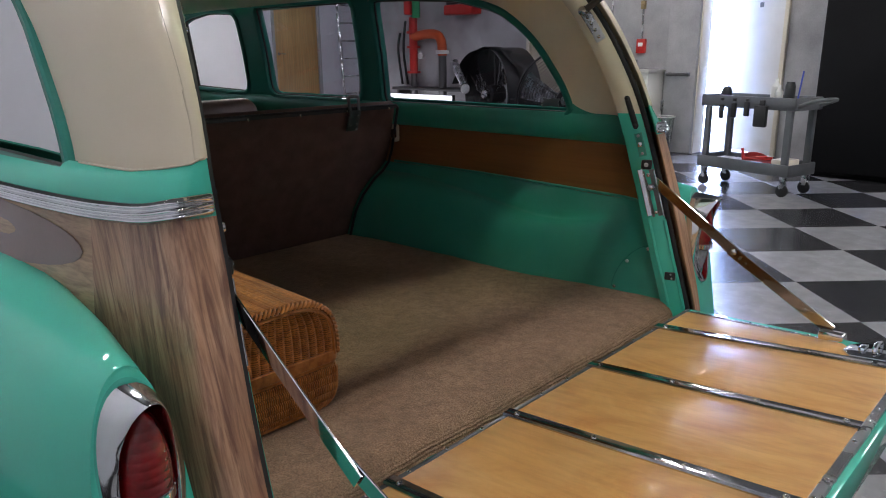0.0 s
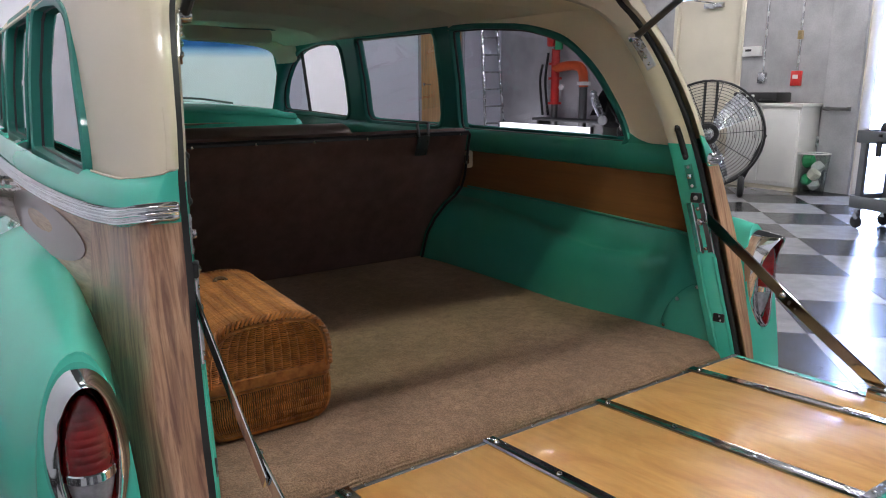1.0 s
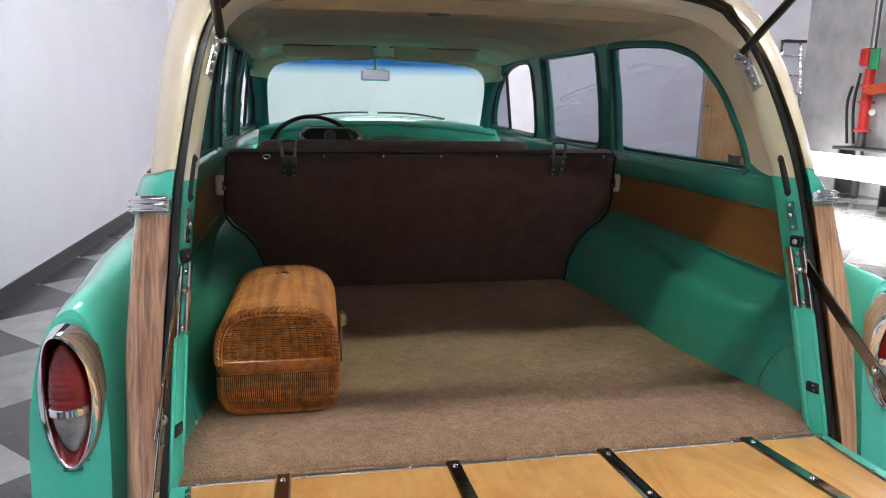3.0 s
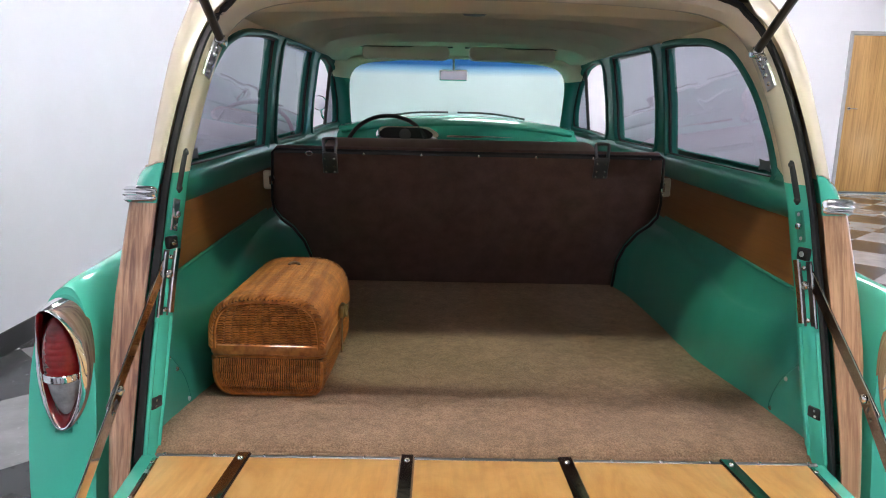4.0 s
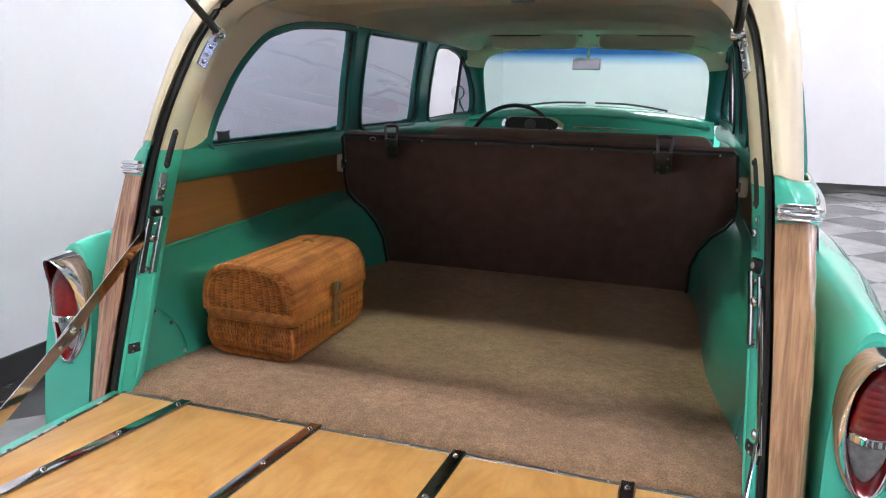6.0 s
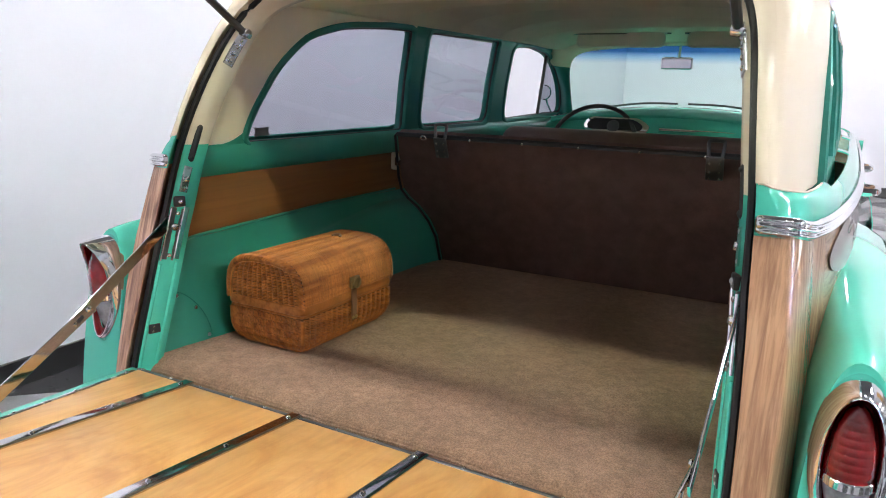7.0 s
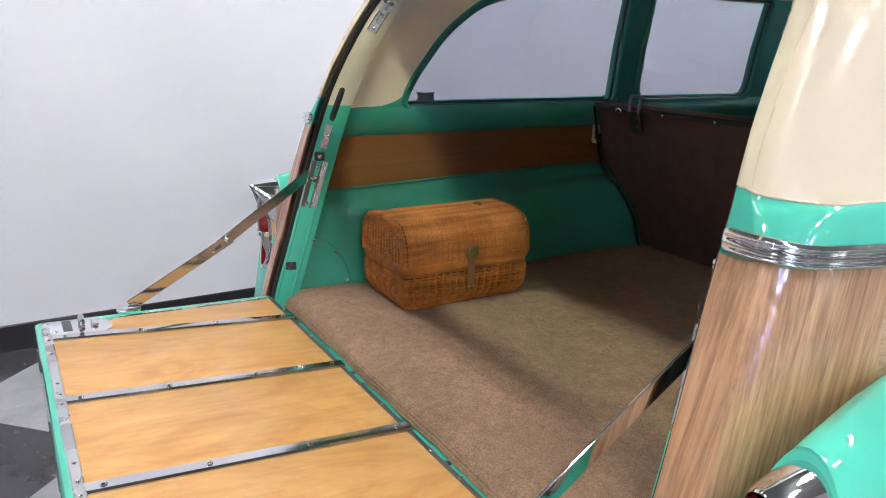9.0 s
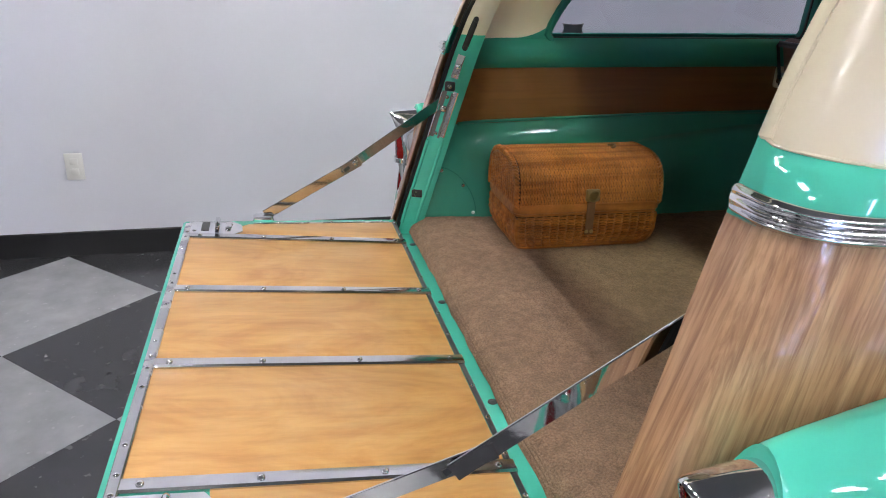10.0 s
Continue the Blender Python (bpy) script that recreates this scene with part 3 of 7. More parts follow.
part("case", rbox((RIGHT_X - 0.03, 3.95, 0.62), (0.06, 0.09, 0.14), 0.006), STEEL, sw)

# white cabinet with a black case on it
cab = thing("cabinet", (8.05, 4.45, 0), "low white painted wooden cabinet against the wall", "cabinet")
part("body", rbox((8.06, 4.45, 0.56), (0.44, 1.02, 1.0), 0.008), WHITE, cab)
part("top", rbox((8.05, 4.45, 1.08), (0.49, 1.08, 0.04), 0.006), WHITE, cab)
part("plinth", rbox((8.07, 4.45, 0.03), (0.40, 0.98, 0.06), 0.003), CREAM_WALL, cab)
for y in (4.2, 4.7):
    d = part("door", rbox((7.835, y, 0.56), (0.02, 0.48, 0.92), 0.006), WHITE, cab)
    part("handle", rbox((7.815, y + (0.18 if y < 4.45 else -0.18), 0.7), (0.016, 0.012, 0.1), 0.004), STEEL, d)
case = thing("tool_case", (8.02, 4.6, 1.10), "black plastic case lying on the white cabinet", "case")
part("shell", rbox((8.02, 4.6, 1.17), (0.34, 0.62, 0.13), 0.02), BLACK, case)
part("label_plate", rbox((7.848, 4.66, 1.19), (0.006, 0.12, 0.03), 0.002), WHITE, case)
part("handle", tube(smooth_path([(7.85, 4.3, 1.14), (7.80, 4.32, 1.14), (7.80, 4.48, 1.14), (7.85, 4.5, 1.14)], 12), 0.01), BLACK, case)

# clear bin with scraps beside the cabinet
binn = thing("waste_bin", (7.95, 3.78, 0), "clear plastic waste bin with white and green scraps", "waste bin")
part("tub", thick(grid(lambda a, z: (7.95 + (0.13 + 0.06 * z) * math.cos(a) * 1.0, 3.78 + (0.15 + 0.08 * z) * math.sin(a), z), lin(0, 2 * math.pi, 25), [0.01, 0.15, 0.3, 0.45, 0.5]), 0.004), glass("thin_clear_plastic", (0.93, 0.95, 0.94), 0.35), binn)
part("rim", tube([(7.95 + 0.16 * math.cos(a), 3.78 + 0.19 * math.sin(a), 0.5) for a in lin(0, 6.1, 24)], 0.008, 6, True), WHITE, binn)
for k in range(5):
    a = k * 1.9
    part("scrap", lathe([(0, -0.07), (0.05 + 0.01 * k, -0.04), (0.08, 0.0), (0.06, 0.06), (0, 0.08)], 9,
                        Matrix.Translation((7.95 + 0.05 * math.cos(a), 3.78 + 0.07 * math.sin(a), 0.10 + 0.075 * k)) @ Matrix.Rotation(a, 4, "X")), (WHITE, GREEN, CREAM_WALL)[k % 3], binn)

# two drum fans on wheels


def drum_fan(FX, FY, FZ, FR, way, depth, label):
    fan = thing("drum_fan", (FX, FY, 0), label, "fan", "workshop drum fans")
    fway = Vector((*way, 0)).normalized()
    fm = aim((FX, FY, FZ), fway)
    part("drum", lathe([(FR, -depth), (FR + 0.015, -depth + 0.01), (FR + 0.015, 0.14), (FR, 0.15), (FR - 0.012, 0.14), (FR - 0.012, -depth + 0.01), (FR, -depth)], 44, fm), BLACK, fan, "black steel drum")
    hub = part("hub", lathe([(0, 0.19), (0.062, 0.185), (0.075, 0.17), (0.075, 0.1)], 20, fm), STEEL, fan, "grey round hub badge")
    part("hub_bar", moved(rbox((0, 0, 0.191), (0.07, 0.025, 0.004), 0.001), fm), GREY_PL, hub)
    part("motor", lathe([(0, 0.08), (0.13, 0.08), (0.14, 0.0), (0.13, -0.14), (0, -0.15)], 20, fm), BLACK, fan)
    for k in range(10):
        a = 2 * math.pi * k / 10 + 0.1
        part("cage_rod", tube([fm @ Vector((0.08 * math.cos(a), 0.08 * math.sin(a), 0.175)), fm @ Vector((FR * 0.6 * math.cos(a), FR * 0.6 * math.sin(a), 0.175)), fm @ Vector((FR * math.cos(a), FR * math.sin(a), 0.145))], 0.0045, 5), BLACK, fan)
    for k in range(15):
        r = FR * (0.18 + 0.056 * k)
        part("cage_ring", tube([fm @ Vector((r * math.cos(a), r * math.sin(a), 0.172 if r < FR * 0.65 else 0.16)) for a in lin(0, 2 * math.pi * 35 / 36, 36)], 0.003, 4, True), BLACK, fan)
    for k in range(3):
        a0 = 2 * math.pi / 3 * k + 0.4
        part("blade", thick(grid(lambda r, w, a0=a0: tuple(fm @ Vector((r * math.cos(a0 + w * (0.9 - 0.5 * r)), r * math.sin(a0 + w * (0.9 - 0.5 * r)), 0.06 * (0.5 - w)))), lin(0.12, FR * 0.93, 6), lin(0, 1, 8)), 0.003), STEEL, fan, "pale metal fan blade")
    fs = Vector((0, 0, 1)).cross(fway)
    for dx in (-0.07, 0.07):
        part("motor_brace", tube([fm @ Vector((0, 0, -0.06)) + fs * dx + Vector((0, 0, FR - 0.01)), fm @ Vector((0, 0, -0.06)) + fs * dx - Vector((0, 0, FR - 0.01))], 0.018, 6), DARK_STEEL, fan)
    for s in (-1, 1):
        base = Vector((FX, FY, 0)) + fs * 0.42 * s
        part("leg", tube([base + Vector((0, 0, 0.12)), Vector((FX, FY, FZ)) + fs * (FR + 0.02) * s], 0.018, 8), BLACK, fan)
        wc = base + fway * 0.25 + Vector((0, 0, 0.13))
        wh = part("wheel", lathe([(0.04, -0.03), (0.11, -0.035), (0.13, -0.02), (0.13, 0.02), (0.11, 0.035), (0.04, 0.03)], 20, aim(wc, fs)), RUBBER, fan)
        part("hubcap", lathe([(0, 0.037), (0.04, 0.036), (0.05, 0.03)], 14, aim(wc, fs * s)), STEEL, wh)
        part("foot_rail", tube([wc, base + Vector((0, 0, 0.12)), base - fway * 0.35 + Vector((0, 0, 0.03))], 0.016, 8), BLACK, fan)
    part("tilt_knob", tube([Vector((FX, FY, FZ)) - fs * (FR - 0.02), Vector((FX, FY, FZ)) - fs * (FR + 0.09)], 0.02, 8), BLACK, fan)
    return fan


drum_fan(6.9, 4.58, 0.74, 0.64, (-0.82, -0.57), 0.17, "large black wire-caged workshop fan on two wheels")
second = drum_fan(7.45, 6.25, 0.74, 0.66, (-0.93, 0.36), 0.42, "black drum fan turned aside behind the first")
part("guard_cloth", grid(lambda a, k: (7.45 + 0.30 * k / 6 - 0.2, 6.25 + 0.67 * math.cos(a) + 0.02 * math.sin(a * 9), 0.74 + 0.68 * math.sin(a) + 0.01 * math.sin(a * 13)), lin(0.2, math.pi - 0.1, 24), range(7)), COVER, second, "black cloth over the drum")
part("arm", tube(smooth_path([(6.98, 6.62, 1.22), (6.92, 6.50, 1.08), (6.90, 6.36, 0.90)], 10), 0.055, 10), STEEL, second, "grey metal arm")
part("arm_end", lathe([(0, 0.05), (0.06, 0.045), (0.07, 0.0), (0.06, -0.04), (0, -0.05)], 16, aim((6.88, 6.32, 0.84), (-0.8, -0.5, 0))), WHITE, second)

# long lit panel standing on its edge by the pipes
board = thing("floor_light", (7.62, 8.4, 0), "long glowing white light box standing low by the pipes", "light")
part("diffuser", rbox((7.62, 8.40, 0.49), (0.03, 2.30, 0.36), 0.004), glow("panel_diffuser", (1.0, 0.99, 0.97), 5.0), board, "bright white diffuser")
for y in (7.235, 9.565):
    part("edge_strip", rbox((7.62, y, 0.49), (0.05, 0.03, 0.39), 0.004), DARK_STEEL, board)
for y in (7.5, 9.3):
    part("foot", rbox((7.64, y, 0.15), (0.2, 0.05, 0.30), 0.01), BLACK, board)
bench = thing("work_bench", (8.0, 8.2, 0), "dark low bench behind the white board", "bench")
part("top", rbox((8.12, 8.1, 0.74), (0.34, 1.9, 0.05), 0.006), BLACK, bench)
for y in (7.25, 8.95):
    part("leg", rbox((8.14, y, 0.36), (0.28, 0.05, 0.71), 0.005), DARK_STEEL, bench)

# red sprinkler riser
PY = 8.65
riser = thing("sprinkler_riser", (8.1, PY, 0), "red and orange sprinkler pipes with valves on the wall", "pipes")
part("stand_pipe", tube([(8.12, PY, 1.0), (8.12, PY, 1.95)], 0.075, 14), RED, riser)
part("upper_pipe", tube([(8.12, PY, 1.95), (8.12, PY, TOP_Z)], 0.045, 12), DARK_STEEL, riser)
for z in (1.02, 1.45, 1.7):
    part("flange", lathe([(0.07, -0.02), (0.12, -0.02), (0.12, 0.02), (0.07, 0.02)], 16, Matrix.Translation((8.12, PY, z))), RED, riser)
part("valve", rbox((8.05, PY, 2.12), (0.16, 0.18, 0.26), 0.03), RED, riser)
part("tag", rbox((7.98, PY - 0.22, 2.08), (0.03, 0.17, 0.30), 0.006), GREEN, riser, "green tag")
part("elbow", tube(smooth_path([(8.12, PY, 1.62), (8.10, PY - 0.35, 1.66), (8.08, PY - 0.62, 1.64), (8.06, PY - 0.74, 1.52), (8.06, PY - 0.76, 1.3)], 24), 0.08, 14), ORANGE, riser)
part("collar", lathe([(0.08, -0.03), (0.115, -0.03), (0.115, 0.03), (0.08, 0.03)], 16, Matrix.Translation((8.06, PY - 0.76, 1.36))), WHITE, riser)
part("drop_pipe", tube([(8.06, PY - 0.76, 1.3), (8.06, PY - 0.76, 0.0)], 0.07, 12), DARK_STEEL, riser)
part("lower_pipe", tube([(8.12, PY, 1.0), (8.12, PY, 0.0)], 0.06, 12), DARK_STEEL, riser)
part("gauge", lathe([(0, 0.03), (0.05, 0.03), (0.055, 0.0)], 16, aim((8.0, PY - 0.3, 1.3), (-1, -0.4, 0))), WHITE, riser)
for dy, h in ((0.28, 1.9), (0.42, 1.7)):
    part("hose", tube(smooth_path([(8.2, PY + dy, h), (8.16, PY + dy + 0.02, 1.4), (8.2, PY + dy - 0.03, 0.8)], 14), 0.022, 8), RUBBER, riser)

# red tray on the wall with odds and ends
tray = thing("wall_tray", (8.2, 7.52, 2.05), "red wall tray holding small cans and tools", "tray")
part("tray", rbox((8.16, 7.52, 2.03), (0.26, 0.62, 0.16), 0.02), RED, tray)
part("can", lathe([(0, 0.22), (0.06, 0.21), (0.08, 0.15), (0.08, 0)], 16, Matrix.Translation((8.14, 7.42, 2.11))), CREAM_WALL, tray)
part("can", lathe([(0, 0.3), (0.03, 0.29), (0.05, 0.2), (0.07, 0.12), (0.07, 0)], 16, Matrix.Translation((8.16, 7.54, 2.11))), STEEL, tray)
part("block", rbox((8.14, 7.70, 2.16), (0.16, 0.2, 0.12), 0.02), BLACK, tray)

# step ladder folded against the far corner
lad = thing("ladder", (8.0, 10.0, 0), "grey aluminium step ladder leaning folded in the corner", "ladder")
for dx in (-0.24, 0.24):
    part("rail", tube([(7.92 + dx, 10.05, 0.0), (7.92 + dx * 0.75, 10.3, 2.45)], 0.028, 8), STEEL, lad)
for k in range(7):
    z = 0.3 + 0.32 * k
    w = 0.24 - 0.06 * z / 2.45
    part("tread", rbox((7.92, 10.05 + 0.25 * z / 2.45 - 0.02, z), (2 * w, 0.10, 0.03), 0.006), STEEL, lad)
part("top_cap", rbox((7.92, 10.24, 2.47), (0.42, 0.14, 0.05), 0.01), BLACK, lad)

# service cart
cart = thing("service_cart", (6.22, 1.88, 0), "two-tier dark grey plastic service cart with tools", "cart")
cm = Matrix.Translation((6.22, 1.88, 0)) @ Matrix.Rotation(radians(-14), 4, "Z")


def cart_geo(c, s, r=0.01):
    return moved(rbox(c, s, r), cm)


for nm, z in (("top_tray", 0.83), ("bottom_tray", 0.22)):
    part(nm, join(cart_geo((0, 0, z), (0.44, 1.02, 0.03)), cart_geo((0.21, 0, z + 0.03), (0.02, 1.02, 0.115)), cart_geo((-0.21, 0, z + 0.03), (0.02, 1.02, 0.115)),
                  cart_geo((0, 0.5, z + 0.03), (0.44, 0.02, 0.115)), cart_geo((0, -0.5, z + 0.03), (0.44, 0.02, 0.115))), GREY_PL, cart)
for x in (-0.18, 0.18):
    for y in (-0.44, 0.44):
        part("post", cart_geo((x, y, 0.52), (0.05, 0.06, 0.6), 0.008), GREY_PL, cart)
        c = part("caster", moved(lathe([(0.0, -0.018), (0.045, -0.018), (0.06, -0.008), (0.06, 0.008), (0.045, 0.018), (0.0, 0.018)], 16, aim((x, y, 0.06), (1, 0, 0))), cm), RUBBER, cart)
        part("fork", cart_geo((x, y, 0.14), (0.05, 0.05, 0.12), 0.006), STEEL, c)
part("push_handle", moved(tube(smooth_path([(-0.17, -0.5, 0.84), (-0.17, -0.66, 0.9), (0.17, -0.66, 0.9), (0.17, -0.5, 0.84)], 20), 0.018, 8), cm), GREY_PL, cart)


def on_cart(name, geo, mat, label, category):
    ob = thing(name, tuple(cm @ Vector((0, 0, 0.845))), label, category)
    part("body", moved(geo, cm), mat, ob)
    return ob


def bottle(x, y, z, r, h):
    return lathe([(0, h), (r * 0.35, h), (r * 0.38, h * 0.82), (r, h * 0.66), (r, 0.02), (r * 0.9, 0), (0, 0)], 14, Matrix.Translation((x, y, z)))


on_cart("spray_bottle", bottle(0.05, -0.12, 0.845, 0.045, 0.24), WHITE, "white plastic spray bottle on the cart", "bottle")
on_cart("spray_bottle", bottle(-0.04, -0.22, 0.845, 0.035, 0.18), WHITE, "small white plastic bottle on the cart", "bottle")
on_cart("jar", lathe([(0, 0.17), (0.036, 0.17), (0.038, 0.15), (0.046, 0.13), (0.046, 0.01), (0.04, 0), (0, 0)], 16, Matrix.Translation((0.0, -0.30, 0.885))), BLACK, "squat black jar on the cart", "jar")
on_cart("tape_roll", lathe([(0.025, 0), (0.055, 0), (0.055, 0.05), (0.025, 0.05), (0.025, 0)], 20, Matrix.Translation((0.0, 0.4, 0.86))), mottled("purple_tape", (0.08, 0.03, 0.10), 0.4), "dark purple tape roll on the cart", "tape")
on_cart("ball_knob", lathe([(0, 0.14), (0.035, 0.13), (0.055, 0.085), (0.05, 0.045), (0.02, 0.02), (0.018, 0), (0, 0)], 16, Matrix.Translation((0.02, 0.40, 0.855))), BLACK, "round black knob standing on the cart", "knob")
on_cart("tool_pouch", join(rbox((-0.24, -0.18, 0.74), (0.05, 0.13, 0.20), 0.015), rbox((-0.225, -0.18, 0.86), (0.03, 0.05, 0.06), 0.006)), BLACK, "black tool pouch hanging on the cart", "pouch")
on_cart("rag", rbox((0.02, -0.3, 0.87), (0.22, 0.24, 0.04), 0.02, 3), WHITE, "crumpled white rag on the cart", "cloth")
on_cart("brush", tube([(0.1, -0.32, 0.86), (0.12, -0.34, 1.15)], 0.008, 6), mottled("blue_plastic", (0.02, 0.05, 0.4), 0.4), "blue brush handle standing on the cart", "brush")
for k, y in enumerate((-0.02, 0.12, 0.26)):
    on_cart("clamp", join(rbox((-0.23, y, 0.80 - 0.02 * k), (0.03, 0.05, 0.14), 0.008), rbox((-0.22, y, 0.88), (0.04, 0.03, 0.03), 0.006)), BLACK, "black clamp hooked on the cart's rim", "clamp")
on_cart("air_hose", tube(smooth_path([(0.02 + (0.10 + 0.015 * math.sin(3 * a)) * math.cos(a), -0.02 + (0.14 + 0.01 * math.sin(5 * a)) * math.sin(a), 0.300 + 0.012 * math.sin(2 * a) + 0.002 * a) for a in lin(0, 15, 60)], 120), 0.012, 6), RED, "coiled red air hose on the lower tray", "hose")
on_cart("paper_stack", rbox((-0.02, 0.28, 0.25), (0.3, 0.3, 0.05), 0.01), WHITE, "white papers on the cart's lower tray", "papers")
on_cart("red_tool", join(rbox((0.0, -0.08, 0.26), (0.2, 0.3, 0.05), 0.02), tube([(-0.05, 0.08, 0.26), (-0.06, 0.1, 0.4)], 0.015, 6)), RED, "red tool lying on the lower tray", "tool")
on_cart("parts_box", rbox((0.02, -0.32, 0.28), (0.22, 0.16, 0.1), 0.01), CREAM_WALL, "small pale box on the lower tray", "box")

# tall black cabinet
CABINET = mottled("matt_black_steel", (0.006, 0.006, 0.007), 0.8, 0, 0.15, 4, 120, 0.05, spec=0.15)
bc = thing("tall_cabinet", (7.75, 0.85, 0), "tall matt black double-door steel cabinet", "cabinet")
part("body", rbox((7.78, 0.78, 1.12), (0.9, 1.85, 2.16), 0.006), CABINET, bc)
for y in (0.325, 1.235):
    d = part("door", rbox((7.315, y, 1.12), (0.03, 0.9, 2.1), 0.006), CABINET, bc)
    part("handle", rbox((7.29, 0.78 + (0.1 if y > 0.8 else -0.1), 1.2), (0.03, 0.03, 0.2), 0.008), STEEL, d)
part("plinth", rbox((7.8, 0.78, 0.02), (0.84, 1.8, 0.04), 0.002), CABINET, bc)
ext = thing("sign", (7.3, 1.5, 1.9), "small red and white sign on the black cabinet", "sign")
part("plate", rbox((7.295, 1.58, 1.98), (0.008, 0.1, 0.24), 0.002), RED, ext)
part("bar", rbox((7.289, 1.58, 1.93), (0.004, 0.07, 0.05), 0.001), WHITE, ext)

# ---- the station wagon: x across, y forwards, rear opening near y = 0 ----
FLOOR_Z = 0.725
car = thing("station_wagon", (0, 1.6, 0), "teal and cream 1950s wood-trimmed station wagon with its tailgate open", "car")
LEAN = [(0.38, -0.05), (0.6, -0.05), (0.72, -0.03), (0.85, 0.008), (0.95, 0.036), (1.05, 0.064), (1.12, 0.084), (1.18, 0.103), (1.24, 0.124), (1.3, 0.149), (1.4, 0.203), (1.5, 0.27), (1.6, 0.34)]


LEAN_CURVE = [(p.x, p.y) for p in smooth_path([(z, y, 0) for z, y in LEAN], 90)]


def rear_y(z):
    return interp(z, LEAN_CURVE)


# the rear opening's three rims from sill to middle of the header: (x, z)
INNER = [(0.604, 0.6), (0.6, 0.68), (0.592, 0.8), (0.588, 0.9), (0.583, 1.0), (0.578, 1.06), (0.573, 1.14), (0.568, 1.2), (0.56, 1.26), (0.55, 1.33), (0.538, 1.4), (0.524, 1.455), (0.497, 1.495), (0.455, 1.52), (0.38, 1.535), (0.22, 1.545), (0.0, 1.548)]
SEAL = [(0.614, 0.6), (0.61, 0.68), (0.606, 0.8), (0.602, 0.9), (0.596, 1.0), (0.591, 1.06), (0.586, 1.14), (0.581, 1.2), (0.573, 1.26), (0.563, 1.33), (0.552, 1.4), (0.54, 1.455), (0.518, 1.505), (0.475, 1.54), (0.39, 1.558), (0.22, 1.568), (0.0, 1.572)]
OUTER = [(0.645, 0.60), (0.648, 0.68), (0.657, 0.80), (0.666, 0.90), (0.660, 1.0), (0.651, 1.06), (0.638, 1.153), (0.606, 1.214), (0.598, 1.26), (0.592, 1.33), (0.587, 1.40), (0.580, 1.455), (0.566, 1.515), (0.525, 1.57), (0.43, 1.60), (0.24, 1.613), (0.0, 1.617)]


def rim(points, back=0.0):
    """The whole rim from the right sill over the header to the left sill."""
    half = [(x, rear_y(z) + back, z) for x, z in points]
    full = half + [(-x, y, z) for x, y, z in reversed(half[:-1])]
    return smooth_path(full, 97)


rim_in, rim_seal, rim_out = rim(INNER, 0.058), rim(SEAL), rim(OUTER)


def jamb_strip(z0, z1, d=0.012):
    """The painted door jamb between the inner rim and the seal, on a stretch of heights."""
    rows = [(a, b) for a, b in zip(rim_in, rim_seal) if z0 <= b.z <= z1]
    halves = [[(a, b) for a, b in rows if b.x > 0.001], [(a, b) for a, b in rows if b.x < -0.001]]
    if z1 > 1.6:
        halves = [rows]
    geos = []
    for half in halves:
        if len(half) < 2:
            continue

        def fn(i, k):
            a, b = half[i]
            mid = (a + b) / 2 + Vector((0, 0.006, 0))
            inn = a + Vector((0.004 if a.x > 0 else -0.004, 0.02, 0))
            return (inn, a + Vector((0, 0.003, 0)), mid, b + Vector((0, 0.020, 0)), b + Vector((0, 0.045, 0)))[k]
        geos.append(thick(grid(fn, range(len(half)), range(5)), 0.003))
    return geos


for piece in jamb_strip(0.6, 1.205):
    part("lower_jamb", piece, TEAL, car, "teal painted rear opening jamb")
for piece in jamb_strip(1.20, 1.7):
    part("upper_jamb", piece, CREAM, car, "cream painted rear opening jamb")
part("weatherstrip", sweep([p + Vector((0.006 * max(-1, min(1, p.x / 0.4)), 0.016, 0.006 if p.z > 1.53 else 0.0)) for p in rim_seal],
                           [(-0.006, 0.006), (-0.006, -0.002), (-0.003, -0.006), (0.003, -0.006), (0.006, -0.002), (0.006, 0.006)], lambda i: (1, 0, 0) if rim_seal[i].z < 1.5 else (rim_seal[i].x, 0, max(0.05, (rim_seal[i].z - 1.48) * 8))), RUBBER, car, "black rubber seal round the opening")


def q(t):
    t = min(max(t, 0.0), 1.0)
    return math.sqrt(1 - (1 - t) ** 2)


def skin_low(y, z):
    """Half width of the body below the belt."""
    xo = interp(z, [(b, a) for a, b in OUTER if b <= 1.17])
    far = 0.674 + 0.076 * (1 - math.exp(-max(0, y - 0.2) / 0.4)) + 0.004 * y + 0.10 * (1.15 - z) * min(1, max(0, y) * 2 + 0.4)
    far -= 0.16 * max(0, y - 2.6) ** 2
    return xo + (max(far, xo) - xo) * q((y - rear_y(z)) / 0.17)


def skin_up(y, z):
    """Half width of the glass house."""
    xo = interp(z, [(b, a) for a, b in OUTER if 1.2 <= b <= 1.52])
    far = 0.664 + 0.014 * (y - 0.3) - 0.075 * (z - 1.2) - 0.35 * max(0, z - 1.42) ** 1.6
    far -= 0.22 * max(0, y - 2.35) ** 2
    return xo + (max(far, xo) - xo) * q((y - rear_y(z)) / 0.28)


def liner_x(y, z):
    """Half width of the inner faces."""
    xi = interp(z, [(b, a) for a, b in INNER if b <= 1.5])
    far = interp(z, [(0.72, 0.64), (1.0, 0.642), (1.11, 0.650), (1.2, 0.640), (1.35, 0.628), (1.5, 0.606), (1.55, 0.59)])
    far += 0.012 * max(0, y - 0.6)
    far -= 0.24 * max(0, y - 2.35) ** 2
    return xi + (far - xi) * q((y - rear_y(z) - 0.062) / 0.12)


